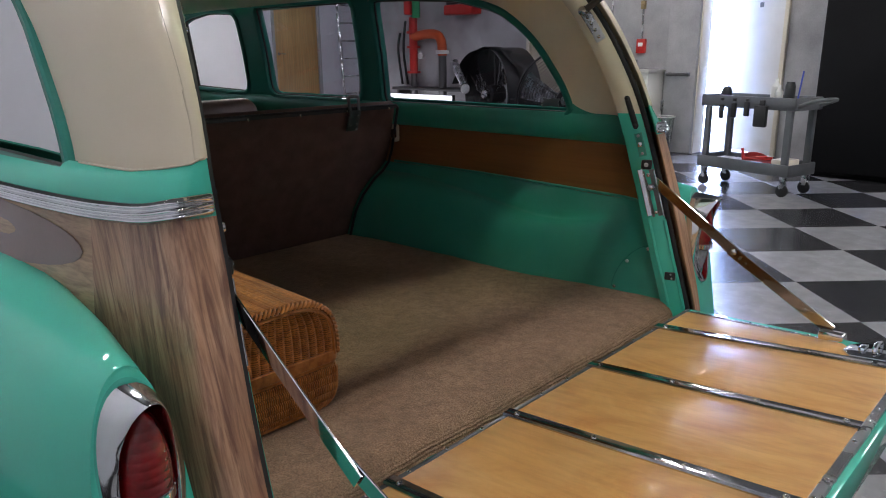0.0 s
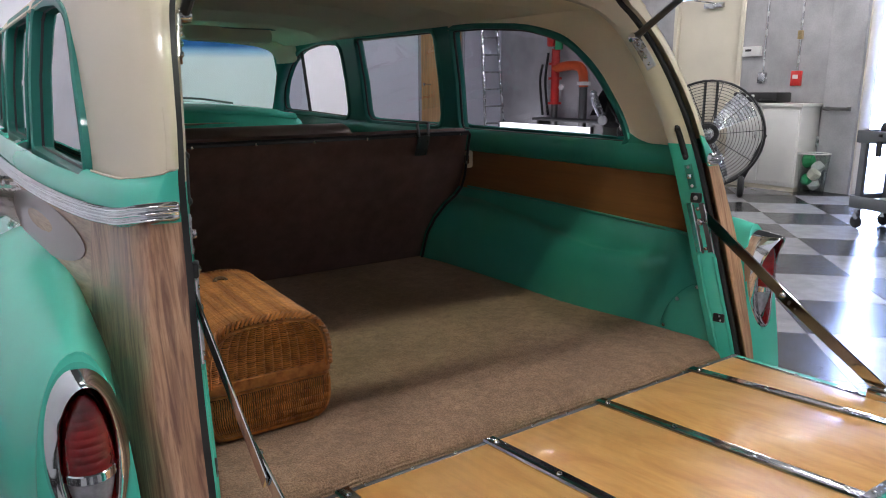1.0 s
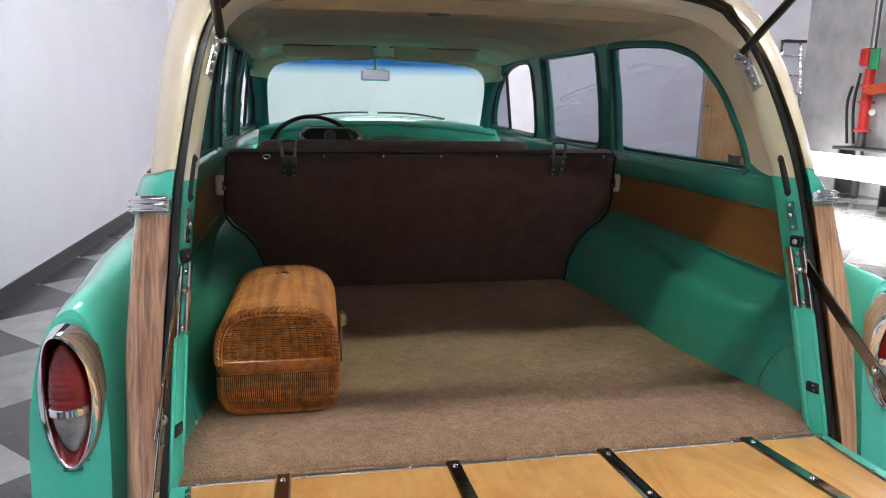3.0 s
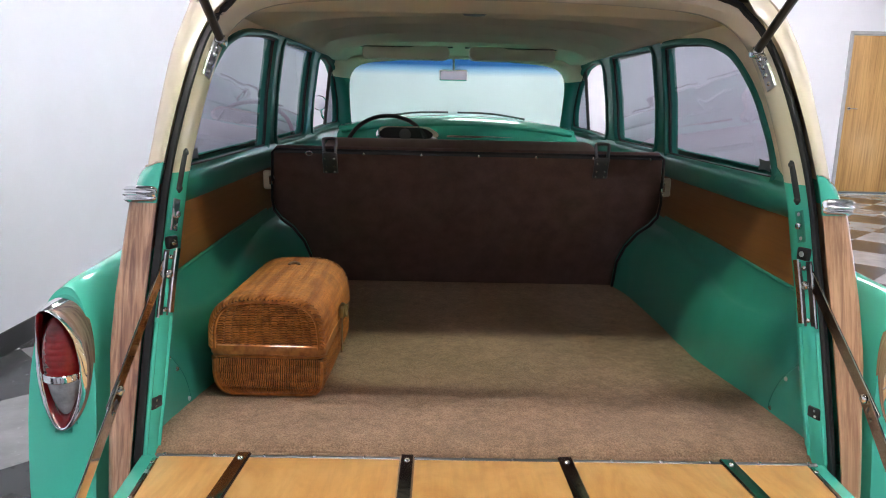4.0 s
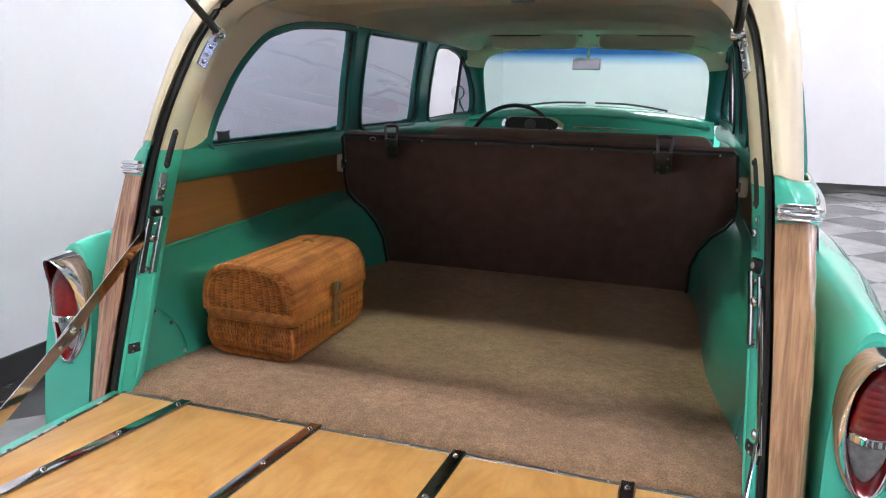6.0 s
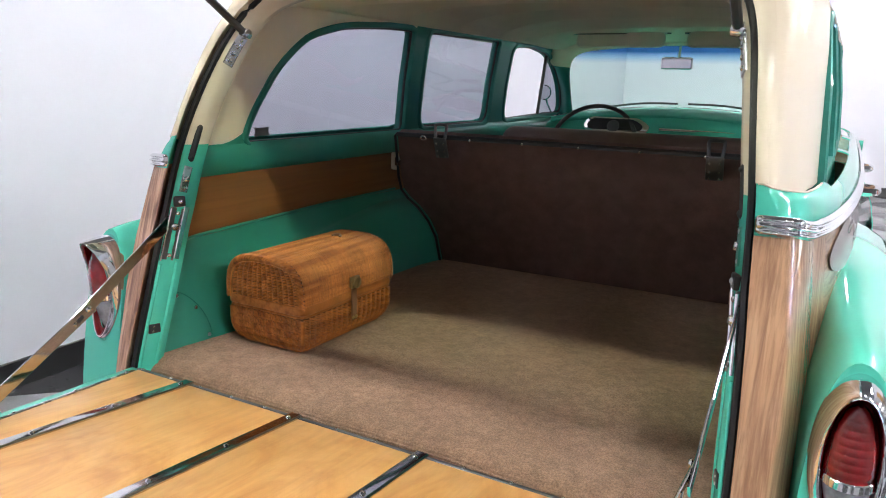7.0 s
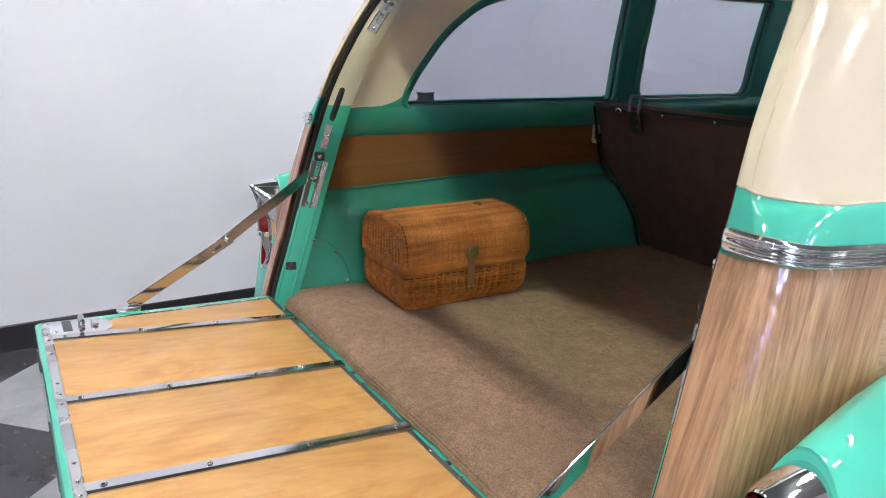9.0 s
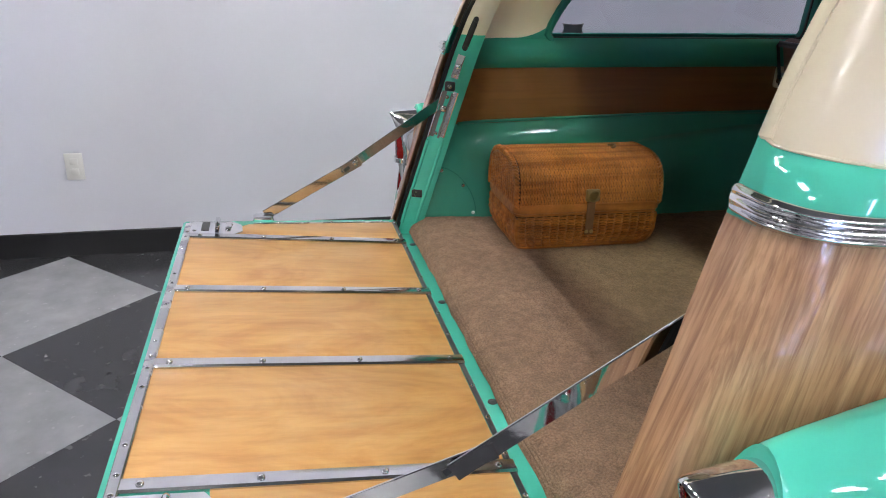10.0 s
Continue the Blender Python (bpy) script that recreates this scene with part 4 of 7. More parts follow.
# window outlines on the side walls: (y, z)
WIN_REAR = [(0.378, 1.184), (0.388, 1.215), (0.412, 1.262), (0.498, 1.378), (0.602, 1.458), (0.77, 1.500), (1.0, 1.517), (1.145, 1.519), (1.155, 1.509), (1.15, 1.195), (1.14, 1.184)]
WIN_MID = [(1.262, 1.19), (1.265, 1.512), (1.275, 1.522), (1.86, 1.53), (1.872, 1.522), (1.856, 1.19)]
WIN_FRONT = [(2.02, 1.195), (2.032, 1.515), (2.25, 1.528), (2.47, 1.505), (2.60, 1.445), (2.69, 1.36), (2.725, 1.28), (2.73, 1.215)]
WINDOWS = (WIN_REAR, WIN_MID, WIN_FRONT)


def rounded_outline(poly, n=96, r=0.05):
    """The outline with softened corners, evenly stepped."""
    out = []
    k = len(poly)
    for i in range(k):
        p0, p1, p2 = Vector(poly[i - 1]), Vector(poly[i]), Vector(poly[(i + 1) % k])
        a, b = (p0 - p1), (p2 - p1)
        ra = min(r, a.length * 0.45, b.length * 0.45)
        s, e = p1 + a.normalized() * ra, p1 + b.normalized() * ra
        for t in (0, 0.33, 0.67, 1):
            out.append((1 - t) ** 2 * s + 2 * t * (1 - t) * p1 + t * t * e)
    closed = out + [out[0]]
    cum = [0]
    for a, b in zip(closed, closed[1:]):
        cum.append(cum[-1] + (b - a).length)
    res = []
    for i in range(n):
        d = cum[-1] * i / n
        j = max(m for m in range(len(cum)) if cum[m] <= d + 1e-9)
        j = min(j, len(closed) - 2)
        seg = cum[j + 1] - cum[j]
        u = (d - cum[j]) / seg if seg > 1e-9 else 0
        p = closed[j] * (1 - u) + closed[j + 1] * u
        res.append((p.x, p.y))
    return res


def grown(poly, d):
    """The outline pushed outwards by d."""
    n = len(poly)
    area = sum(a[0] * b[1] - b[0] * a[1] for a, b in zip(poly, poly[1:] + poly[:1]))
    s = 1 if area > 0 else -1
    out = []
    for i in range(n):
        w = Vector(poly[(i + 1) % n]) - Vector(poly[i - 1])
        nrm = Vector((w.y, -w.x)).normalized() * s
        out.append((poly[i][0] + nrm.x * d, poly[i][1] + nrm.y * d))
    return out


OUTLINES = [rounded_outline(w) for w in WINDOWS]
HOLES = [grown(o, 0.010) for o in OUTLINES]


def no_window(p):
    return not any(inside((p[1], p[2]), h) for h in HOLES)


def both(name, geo, mat, parent=None, label="", soft=35):
    """A part on the right flank and its mirror on the left."""
    a = part(name, geo, mat, parent or car, label, soft)
    b = part(name, mirrored(geo), mat, parent or car, label, soft)
    return a, b


def flank(fn, z0, z1, nz, y1, ny, power=1.5, y0=None):
    def f(j, k):
        z = z0 + (z1 - z0) * k / (nz - 1)
        a = rear_y(z) if y0 is None else y0
        y = a + (y1 - a) * (j / (ny - 1)) ** power
        return (fn(y, z), y, z)
    return f, range(ny), range(nz)


def below_glass(p):
    return p[2] < 1.198 or no_window(p)


def wrapped(fn, z0, z1, nz, y1, ny, power, lift=0.0):
    """The skin from beside the seal, round the rear corner and along the flank to y1; lift raises its top beside the seal."""
    def f(j, k):
        past = 0.0 if j < 8 else (y1 - rear_y(z1)) * ((j - 8) / (ny - 1)) ** power
        z = z0 + (z1 + lift * max(0.0, 1 - past / 0.09) ** 1.6 * (0.75 + 0.25 * (1 - min(j, 8) / 8)) - z0) * k / (nz - 1)
        xa, xb = (interp(z, [(q2, p2) for p2, q2 in rows if q2 < 1.5]) for rows in (SEAL, OUTER))
        if j < 8:
            t = j / 8
            return (xa + 0.013 + (xb - xa - 0.013) * t, rear_y(z) - 0.003 * math.cos(t * math.pi / 2), z)
        y = rear_y(z) + (y1 - rear_y(z)) * ((j - 8) / (ny - 1)) ** power
        return (fn(y, z), y, z)
    return thick(grid(f, range(ny + 8), range(nz), below_glass), 0.004)


# outer skins
corner = wrapped(skin_low, 0.40, 1.151, 30, 0.27, 36, 1.7)
part("rear_quarter_panel", corner, OAK_V, car, "pale oak woodgrain panel on the rear corner", 70)
part("rear_quarter_panel", mirrored(corner), OAK_V_SHADED, car, "red-brown streaked woodgrain panel on the rear corner, darkened as the side away from the light", 70)
f, us, vs = flank(skin_low, 0.40, 1.151, 24, 3.3, 60, 1.0, 0.27)
both("side_panel", thick(grid(f, us, vs), 0.004), OAK_H, label="pale oak woodgrain panel along the flank")


def skin_mid(y, z):
    """The belt, where the body draws in to the glass house."""
    t = min(1.0, max(0.0, (z - 1.150) / 0.056))
    a, b = skin_low(y, 1.151), skin_up(y + 0.02, max(z, 1.206)) + 0.0012
    xo = interp(z, [(n2, m2) for m2, n2 in OUTER if n2 < 1.5])
    far = b + (a - b) * math.sqrt(max(0.0, 1 - t ** 2.2))
    return xo + (max(far, xo) - xo) * q((y - rear_y(z)) / 0.10)


both("belt_panel", wrapped(skin_mid, 1.150, 1.205, 14, 3.0, 96, 2.1, 0.017), TEAL, label="glossy teal belt line above the chrome strip", soft=70)


def up_keep(cream):
    def keep(p):
        if not no_window(p):
            return False
        back = p[1] < 1.165 or p[2] > 1.525
        return back if cream else not back
    return keep




def upper_skin(j, k):
    """The glass house's skin; its lower edge climbs towards the seal as the teal belt does."""
    share = (j / 199) ** 1.15
    z = 1.200 + 0.33 * k / 34
    past = (2.78 - rear_y(z)) * share
    z += (0.003 + 0.0135 * max(0.0, 1 - past / 0.09) ** 1.6) * (1 - k / 34)
    y = rear_y(z) + (2.78 - rear_y(z)) * share
    return (skin_up(y, z), y, z)


us, vs = range(200), range(35)
both("rear_pillar", thick(grid(upper_skin, us, vs, up_keep(True)), 0.003), CREAM, label="cream painted rear pillar and roof side")
both("window_surround", thick(grid(upper_skin, us, vs, up_keep(False)), 0.003), TEAL, label="teal painted window surround")

# roof
ROOF_MID = [(0.3, 1.617), (0.6, 1.648), (1.2, 1.675), (2.0, 1.665), (2.45, 1.63), (2.72, 1.575)]


def roof(a, v):
    y = 0.30 + 2.42 * v
    w = skin_up(max(y, 0.55), 1.52) - 0.001
    zc = interp(y, ROOF_MID)
    z = 1.52 + (zc - 1.52) * max(0.0, 1 - abs(a) ** 2.6) ** 0.6
    p = Vector((a * w, y, z))
    i = (1 - a) / 2
    top = [r for r in rim_out if r.z >= 1.512]
    s = i * (len(top) - 1)
    k = min(int(s), len(top) - 2)
    r = top[k] * (1 - (s - k)) + top[k + 1] * (s - k)
    b = min(1.0, v / 0.22)
    b = b * b * (3 - 2 * b)
    return tuple(r * (1 - b) + p * b)


part("roof", thick(flip(grid(roof, lin(-1, 1, 61), lin(0, 1, 40))), 0.006), CREAM, car, "smooth cream painted roof")


def header_skin(i, k):
    a, b = rim_seal[i] + Vector((0.013 * max(-1, min(1, rim_seal[i].x / 0.4)), 0, 0.014 if rim_seal[i].z > 1.53 else 0.0)), rim_out[i]
    if b.z < 1.5:
        w = min(1.0, max(0.0, (a.z - 1.36) / 0.1))
        zb = a.z * (1 - w) + b.z * w
        b = Vector((math.copysign(skin_up(rear_y(zb), zb), b.x), rear_y(zb), zb))
    t = k / 4
    p = a * (1 - t) + b * t
    return (p.x, p.y - 0.003 * math.sin(t * math.pi), p.z)


LIP_TOP = min(p.z for p in rim_seal if p.z > 1.30)
idx = [i for i, p in enumerate(rim_seal) if p.z > LIP_TOP - 0.001]
part("header_skin", thick(grid(header_skin, idx, range(5)), 0.003), CREAM, car, "cream painted rear header and pillar edge")


def pillar_lip(i, k):
    z = 1.221 + (LIP_TOP - 1.221) * i / 10
    xa, xb = (interp(z, [(q2, p2) for p2, q2 in rows if q2 < 1.5]) for rows in (SEAL, OUTER))
    t = k / 4
    return (xa + 0.013 + (xb - xa - 0.013) * t, rear_y(z) - 0.003 * math.sin(t * math.pi), z)


both("pillar_lip", thick(grid(pillar_lip, range(11), range(5)), 0.003), CREAM, label="cream pillar edge beside the seal")

both("pillar_seam", tube([pillar_lip(i, 4) for i in range(11)], 0.0023, 6), CREAM)

def hem(y):
    """The cream hem's height along the flank."""
    return 1.205 + 0.0128 * max(0.0, 1 - (y - rear_y(1.205)) / 0.09) ** 1.6


both("pillar_hem", tube([pillar_lip(0, k) for k in range(4)] + [(skin_mid(y, hem(y)) + 0.0006, y, hem(y)) for y in lin(rear_y(1.217) + 0.002, 0.33, 40)], 0.0020, 6), CREAM, label="folded cream hem over the teal belt")

# three-ribbed chrome belt strip that wraps the rear corner
BELT = [(0.0, -0.0146)]
for v in lin(-0.0144, 0.0140, 29):
    BELT.append((0.0025 + (0.0055 + 0.0030 * math.cos(2 * math.pi * v / 0.0098)) * math.sqrt(max(0.0, 1 - (v / 0.0148) ** 2)), v))
BELT.append((0.0, 0.0142))
belt_raw = [Vector((0.597 + 0.0042 * i, rear_y(1.165) - 0.003, 1.166)) for i in range(9)]
for i in range(1, 160):
    y = rear_y(1.165) + 2.9 * (i / 159) ** 2.2
    belt_raw.append(Vector((max(0.634, skin_low(y, 1.151)) + 0.002, y, 1.165 - 0.017 * (1 - math.exp(-max(0, y - 0.1) / 0.06)))))
cum = [0.0]
for a, b in zip(belt_raw, belt_raw[1:]):
    cum.append(cum[-1] + (b - a).length)
belt_len = [0.0025 * i for i in range(100)] + lin(0.25, cum[-1], 60)
belt_path = [Vector([float(np.interp(d, cum, [p[c] for p in belt_raw])) for c in range(3)]) for d in belt_len]
for turn in range(12):
    belt_path = belt_path[:1] + [(belt_path[i - 1] + belt_path[i] * 2 + belt_path[i + 1]) / 4 if i < 99 else belt_path[i] for i in range(1, len(belt_path) - 1)] + belt_path[-1:]
belt_n = len(belt_path)


def belt_at(i, k):
    p = belt_path[i]
    way = belt_path[min(i + 1, belt_n - 1)] - belt_path[max(i - 1, 0)]
    side = way.cross(Vector((0, 0, 1))).normalized()
    u = 1 - min(1.0, belt_len[i] / 0.010)
    end = math.sqrt(max(0.0, 1 - u * u))
    da, db = BELT[k]
    plain = 0.0025 + 0.0065 * math.sqrt(max(0.0, 1 - (db / 0.0148) ** 2)) if 0 < k < len(BELT) - 1 else 0.0
    w = max(0.0, 1 - belt_len[i] / 0.028)
    da = da + (plain - da) * w
    return p + side * da * (0.05 + 0.95 * end) + Vector((0, 0, db * (0.55 + 0.45 * end)))


belt = flip(grid(belt_at, range(belt_n), range(len(BELT))))
belt = join(belt, ([belt_at(0, k) for k in range(len(BELT))], [tuple(range(len(BELT)))]))
both("belt_strip", belt, CHROME, label="three-ribbed chrome belt strip", soft=60)

# rear fenders
LAMP_X, LAMP_Z = 0.756, 0.867
FEN = [(0.0, 0.753, 0.064, 0.998, 0.76), (0.05, 0.749, 0.080, 1.006, 0.75), (0.1, 0.743, 0.103, 1.010, 0.74), (0.2, 0.73, 0.137, 1.018, 0.73), (0.3, 0.722, 0.16, 1.025, 0.72), (0.5, 0.713, 0.195, 1.04, 0.72), (0.8, 0.708, 0.22, 1.045, 0.72), (1.2, 0.705, 0.222, 1.02, 0.72), (1.6, 0.70, 0.205, 0.93, 0.66), (1.85, 0.70, 0.17, 0.78, 0.55), (2.0, 0.70, 0.12, 0.62, 0.45)]


def fender(j, k):
    y = -0.005 + 1.99 * (j / 59) ** 1.5
    xc, ro, zt, zc = (interp(y, [(r[0], r[c]) for r in FEN]) for c in (1, 2, 3, 4))
    ri = xc - 0.682 - 0.022 * max(0.0, 1 - max(0.0, y) / 0.14)
    if k < 8:
        x, z = xc - ri, 0.30 + (zc - 0.30) * k / 8
    elif k <= 32:
        a = math.pi - math.pi * (k - 8) / 24
        c = math.cos(a)
        x, z = xc + (ro if c > 0 else ri) * c, zc + (zt - zc) * math.sin(a) ** 0.92
    else:
        t = (k - 32) / 8
        x, z = xc + ro - 0.05 * t * t, zc + (0.30 - zc) * t
    return (x, y + (0.040 + 0.17 * (max(z, 0.6) - 0.873)) * max(0.0, 1 - j / 26), z)


both("rear_fender", thick(grid(fender, range(60), range(41)), 0.004), TEAL, label="rounded glossy teal rear fender")


def fender_end(i, k):
    """The fender's rounded tail below and round the lamp."""
    p = Vector(fender(0, i / 4))
    m = Vector((0.753, -0.028, min(p.z, 0.88)))
    t = k / 48
    s = p * (1 - t) + m * t
    away = math.hypot((s.x - LAMP_X) / 0.047, (s.z - LAMP_Z) / 0.113)
    hollow = min(1.0, max(0.0, (1 - away) / 0.08))
    return (s.x, -0.005 - 0.004 * math.sin(t * math.pi / 2) * (1 - hollow) + 0.035 * hollow + 0.040 + 0.17 * (max(s.z, 0.6) - 0.873), s.z)


both("fender_tail", thick(flip(grid(fender_end, range(161), range(49))), 0.003), TEAL, label="teal fender tail round the lamp")

# tail lamps


def lamp_y(z, u):
    """Depth at height z: u = 0 on the hood's rear rim, 1 where the hood meets the fender."""
    rim_y, base_y = interp(z, [(0.756, 0.003), (0.811, 0.013), (0.871, 0.015), (0.921, 0.009), (0.956, -0.005), (0.982, -0.020)]), 0.056 - 0.17 * (0.986 - z)
    return rim_y + (base_y - rim_y) * u


def lamp_pt(a, rx, rz, u):
    z = LAMP_Z + 1.025 * rz * math.sin(a)
    return (LAMP_X + 0.965 * rx * math.cos(a) * (1 - 0.10 * max(0.0, -math.sin(a)) ** 2), lamp_y(z, u), z)


def lamp(s):
    fix = (lambda g: g) if s > 0 else mirrored
    turn = lin(0, 2 * math.pi, 65)
    HOOD = [(0.0535, 0.119, 1.12), (0.0530, 0.1188, 0.92), (0.0505, 0.1178, 0.6), (0.0462, 0.1158, 0.32), (0.0415, 0.1136, 0.1), (0.0385, 0.1120, 0.01), (0.0370, 0.1106, -0.02), (0.0352, 0.1090, 0.02), (0.0345, 0.1082, 0.12)]
    L = part("tail_lamp", fix(grid(lambda a, k: lamp_pt(a, *HOOD[k]), turn, range(len(HOOD)))), CHROME, car, "deep chrome-hooded oval tail lamp", 60)
    RIM = [(0.0346, 0.1084, 0.10), (0.0338, 0.1074, 0.2), (0.0328, 0.1030, 0.45), (0.0310, 0.0975, 0.7), (0.0285, 0.0930, 0.8)]
    part("rim_lens", fix(grid(lambda a, k: lamp_pt(a, *RIM[k]), turn, range(len(RIM)))), RED_RIM, L, "glossy dark red rim lens", 60)
    part("bulb_socket", fix(grid(lambda a, k: lamp_pt(a, 0.030 * k / 3, 0.096 * k / 3, 1.05), turn, range(4))), RED_RIM, L)

    def dome(lo, hi, out):
        def f(i, k):
            v = lo + (hi - lo) * i / 90
            zz = LAMP_Z - 0.002 + v * 0.0945
            half = 0.0305 * math.sqrt(max(0.0, 1 - v * v)) * (1 - 0.06 * max(0, -v)) + 0.0005
            u = -1 + 2 * k / 16
            bulge = math.sqrt(max(0.0, 1 - u * u)) * math.sqrt(max(0.0, 1 - v * v * 0.9))
            ridge = 0.0009 * abs(math.cos(v * 26)) if hi > 0.5 else 0.0006 * math.sin(u * 30)
            return (LAMP_X + u * half, 0.024 - 0.06 * (zz - 0.867) - out * bulge - ridge * bulge, zz)
        return f
    part("red_lens", fix(flip(grid(dome(-0.10, 0.99, 0.026), range(91), range(17)))), RED_LENS, L, "ribbed red lens", 60)
    part("clear_lens", fix(flip(grid(dome(-0.99, -0.24, 0.020), range(91), range(17)))), CLEAR_LENS, L, "milky clear lens", 60)
    zb = LAMP_Z - 0.018
    part("divider", fix(sweep([(LAMP_X + 0.0300 * math.cos(a), 0.025 - 0.029 * math.sin(a), zb) for a in lin(0, math.pi, 21)], flat(0.014, 0.004, 0.0015), (0, 0, 1))), CHROME, L, "chrome band between the lenses")


lamp(1)
lamp(-1)

# inner walls, from the floor up
FOOT = [(0.04, 0.614), (0.10, 0.606), (0.2, 0.592), (0.3, 0.578), (0.4, 0.563), (0.5, 0.550), (0.6, 0.545), (0.95, 0.543), (1.1, 0.535), (1.2, 0.515), (1.5, 0.51)]


def housing_start(k):
    return rear_y(FLOOR_Z + 0.255 * math.sin(k / 26 * math.pi / 2)) + 0.062


def housing(j, k):
    """A flat wall beside the jamb that swells into an upright arch with a round shoulder and a ledge under the trim panel."""
    y0 = housing_start(k)
    y = y0 + (1.375 - y0) * j / 70
    t = k / 26
    xf, xt = interp(y, FOOT), liner_x(y, 0.98) + 0.002
    top = 0.974 + 0.016 * min(1, max(0, y - 0.1) / 0.6)
    flat_x, flat_z = xf + (xt - xf) * t ** 1.5, FLOOR_Z - 0.02 + (top - FLOOR_Z + 0.02) * t
    zr = interp(y, [(0.1, 0.915), (0.3, 0.895), (0.45, 0.895), (0.7, 0.925), (1.0, 0.950), (1.375, 0.945)])
    xr = xf + (xt - xf) * interp(y, [(0.1, 0.45), (0.45, 0.5), (0.75, 0.72), (1.0, 0.86), (1.375, 0.9)])
    zs = zr - 0.125
    if t < 0.25:
        u = t / 0.25
        x, z = xf + 0.004 * u, FLOOR_Z - 0.02 + (zs - FLOOR_Z + 0.02) * u
    elif t < 0.78:
        a = (t - 0.25) / 0.53 * math.pi / 2
        x, z = xr - (xr - xf - 0.004) * math.cos(a), zs + (zr - zs) * math.sin(a)
    else:
        u = (t - 0.78) / 0.22
        x, z = xr + (xt - xr) * u ** 0.8, zr + (top - zr) * u ** 1.5
    w = min(1.0, max(0.0, (y - 0.10) / 0.30))
    w = w * w * (3 - 2 * w)
    return (flat_x * (1 - w) + x * w, y, flat_z * (1 - w) + z * w)


both("wheel_housing", thick(flip(grid(housing, range(71), range(27))), 0.004), TEAL_IN_SHADE, label="smooth teal inner wheel housing")


both("housing_flange", tube([(liner_x(y, 0.98) - 0.002, y, 0.972 + 0.014 * min(1, max(0, y - 0.1) / 0.6)) for y in lin(0.14, 1.10, 40)], 0.0042, 8), TEAL_IN_SHADE, label="rolled teal flange over the wheel housing")


def wall_sheet(z0, z1, nz, y1, ny, push=0.0, bulge=0.0, y0=None):
    def f(j, k):
        t = k / (nz - 1)
        z = z0 + (z1 - z0) * t
        a = rear_y(z) + 0.065 if y0 is None else y0
        y = a + (y1 - a) * (j / (ny - 1)) ** 1.4
        return (liner_x(y, z) - push - bulge * math.sin(t * math.pi) ** 0.7, y, z)
    return f, range(ny), range(nz)


f, us, vs = wall_sheet(0.965, 1.125, 10, 1.30, 50)
both("trim_panel", thick(flip(grid(f, us, vs)), 0.005), PANEL_WOOD, label="dark brown wood trim panel")
f, us, vs = wall_sheet(1.112, 1.188, 12, 2.75, 90, 0.002, 0.014)
both("garnish_rail", thick(flip(grid(f, us, vs)), 0.004), TEAL_IN_SHADE, label="rounded teal garnish rail under the windows")


def keep_up(liner):
    def keep(p):
        if not no_window(p):
            return False
        back = p[1] < 1.165 or p[2] > 1.545
        return back if liner else not back
    return keep


f, us, vs = wall_sheet(1.186, 1.55, 38, 2.75, 210, 0.0)
both("pillar_trim", thick(flip(grid(f, us, vs, keep_up(True))), 0.003), LINER, label="tan headliner cloth on the rear pillar")
both("inner_surround", thick(flip(grid(f, us, vs, keep_up(False))), 0.003), TEAL_SHADED, label="teal inner window surround")

both("corner_fillet", thick(flip(grid(lambda j, k: (liner_x(0.270 + 0.105 * j / 16, 1.2) - 0.0025, 0.270 + 0.105 * j / 16, 1.183 + (0.004 + 0.030 * (j / 16) ** 2.4) * k / 6), range(17), range(7))), 0.003), TEAL_IN_SHADE, label="teal sweep of the rail up to the window")

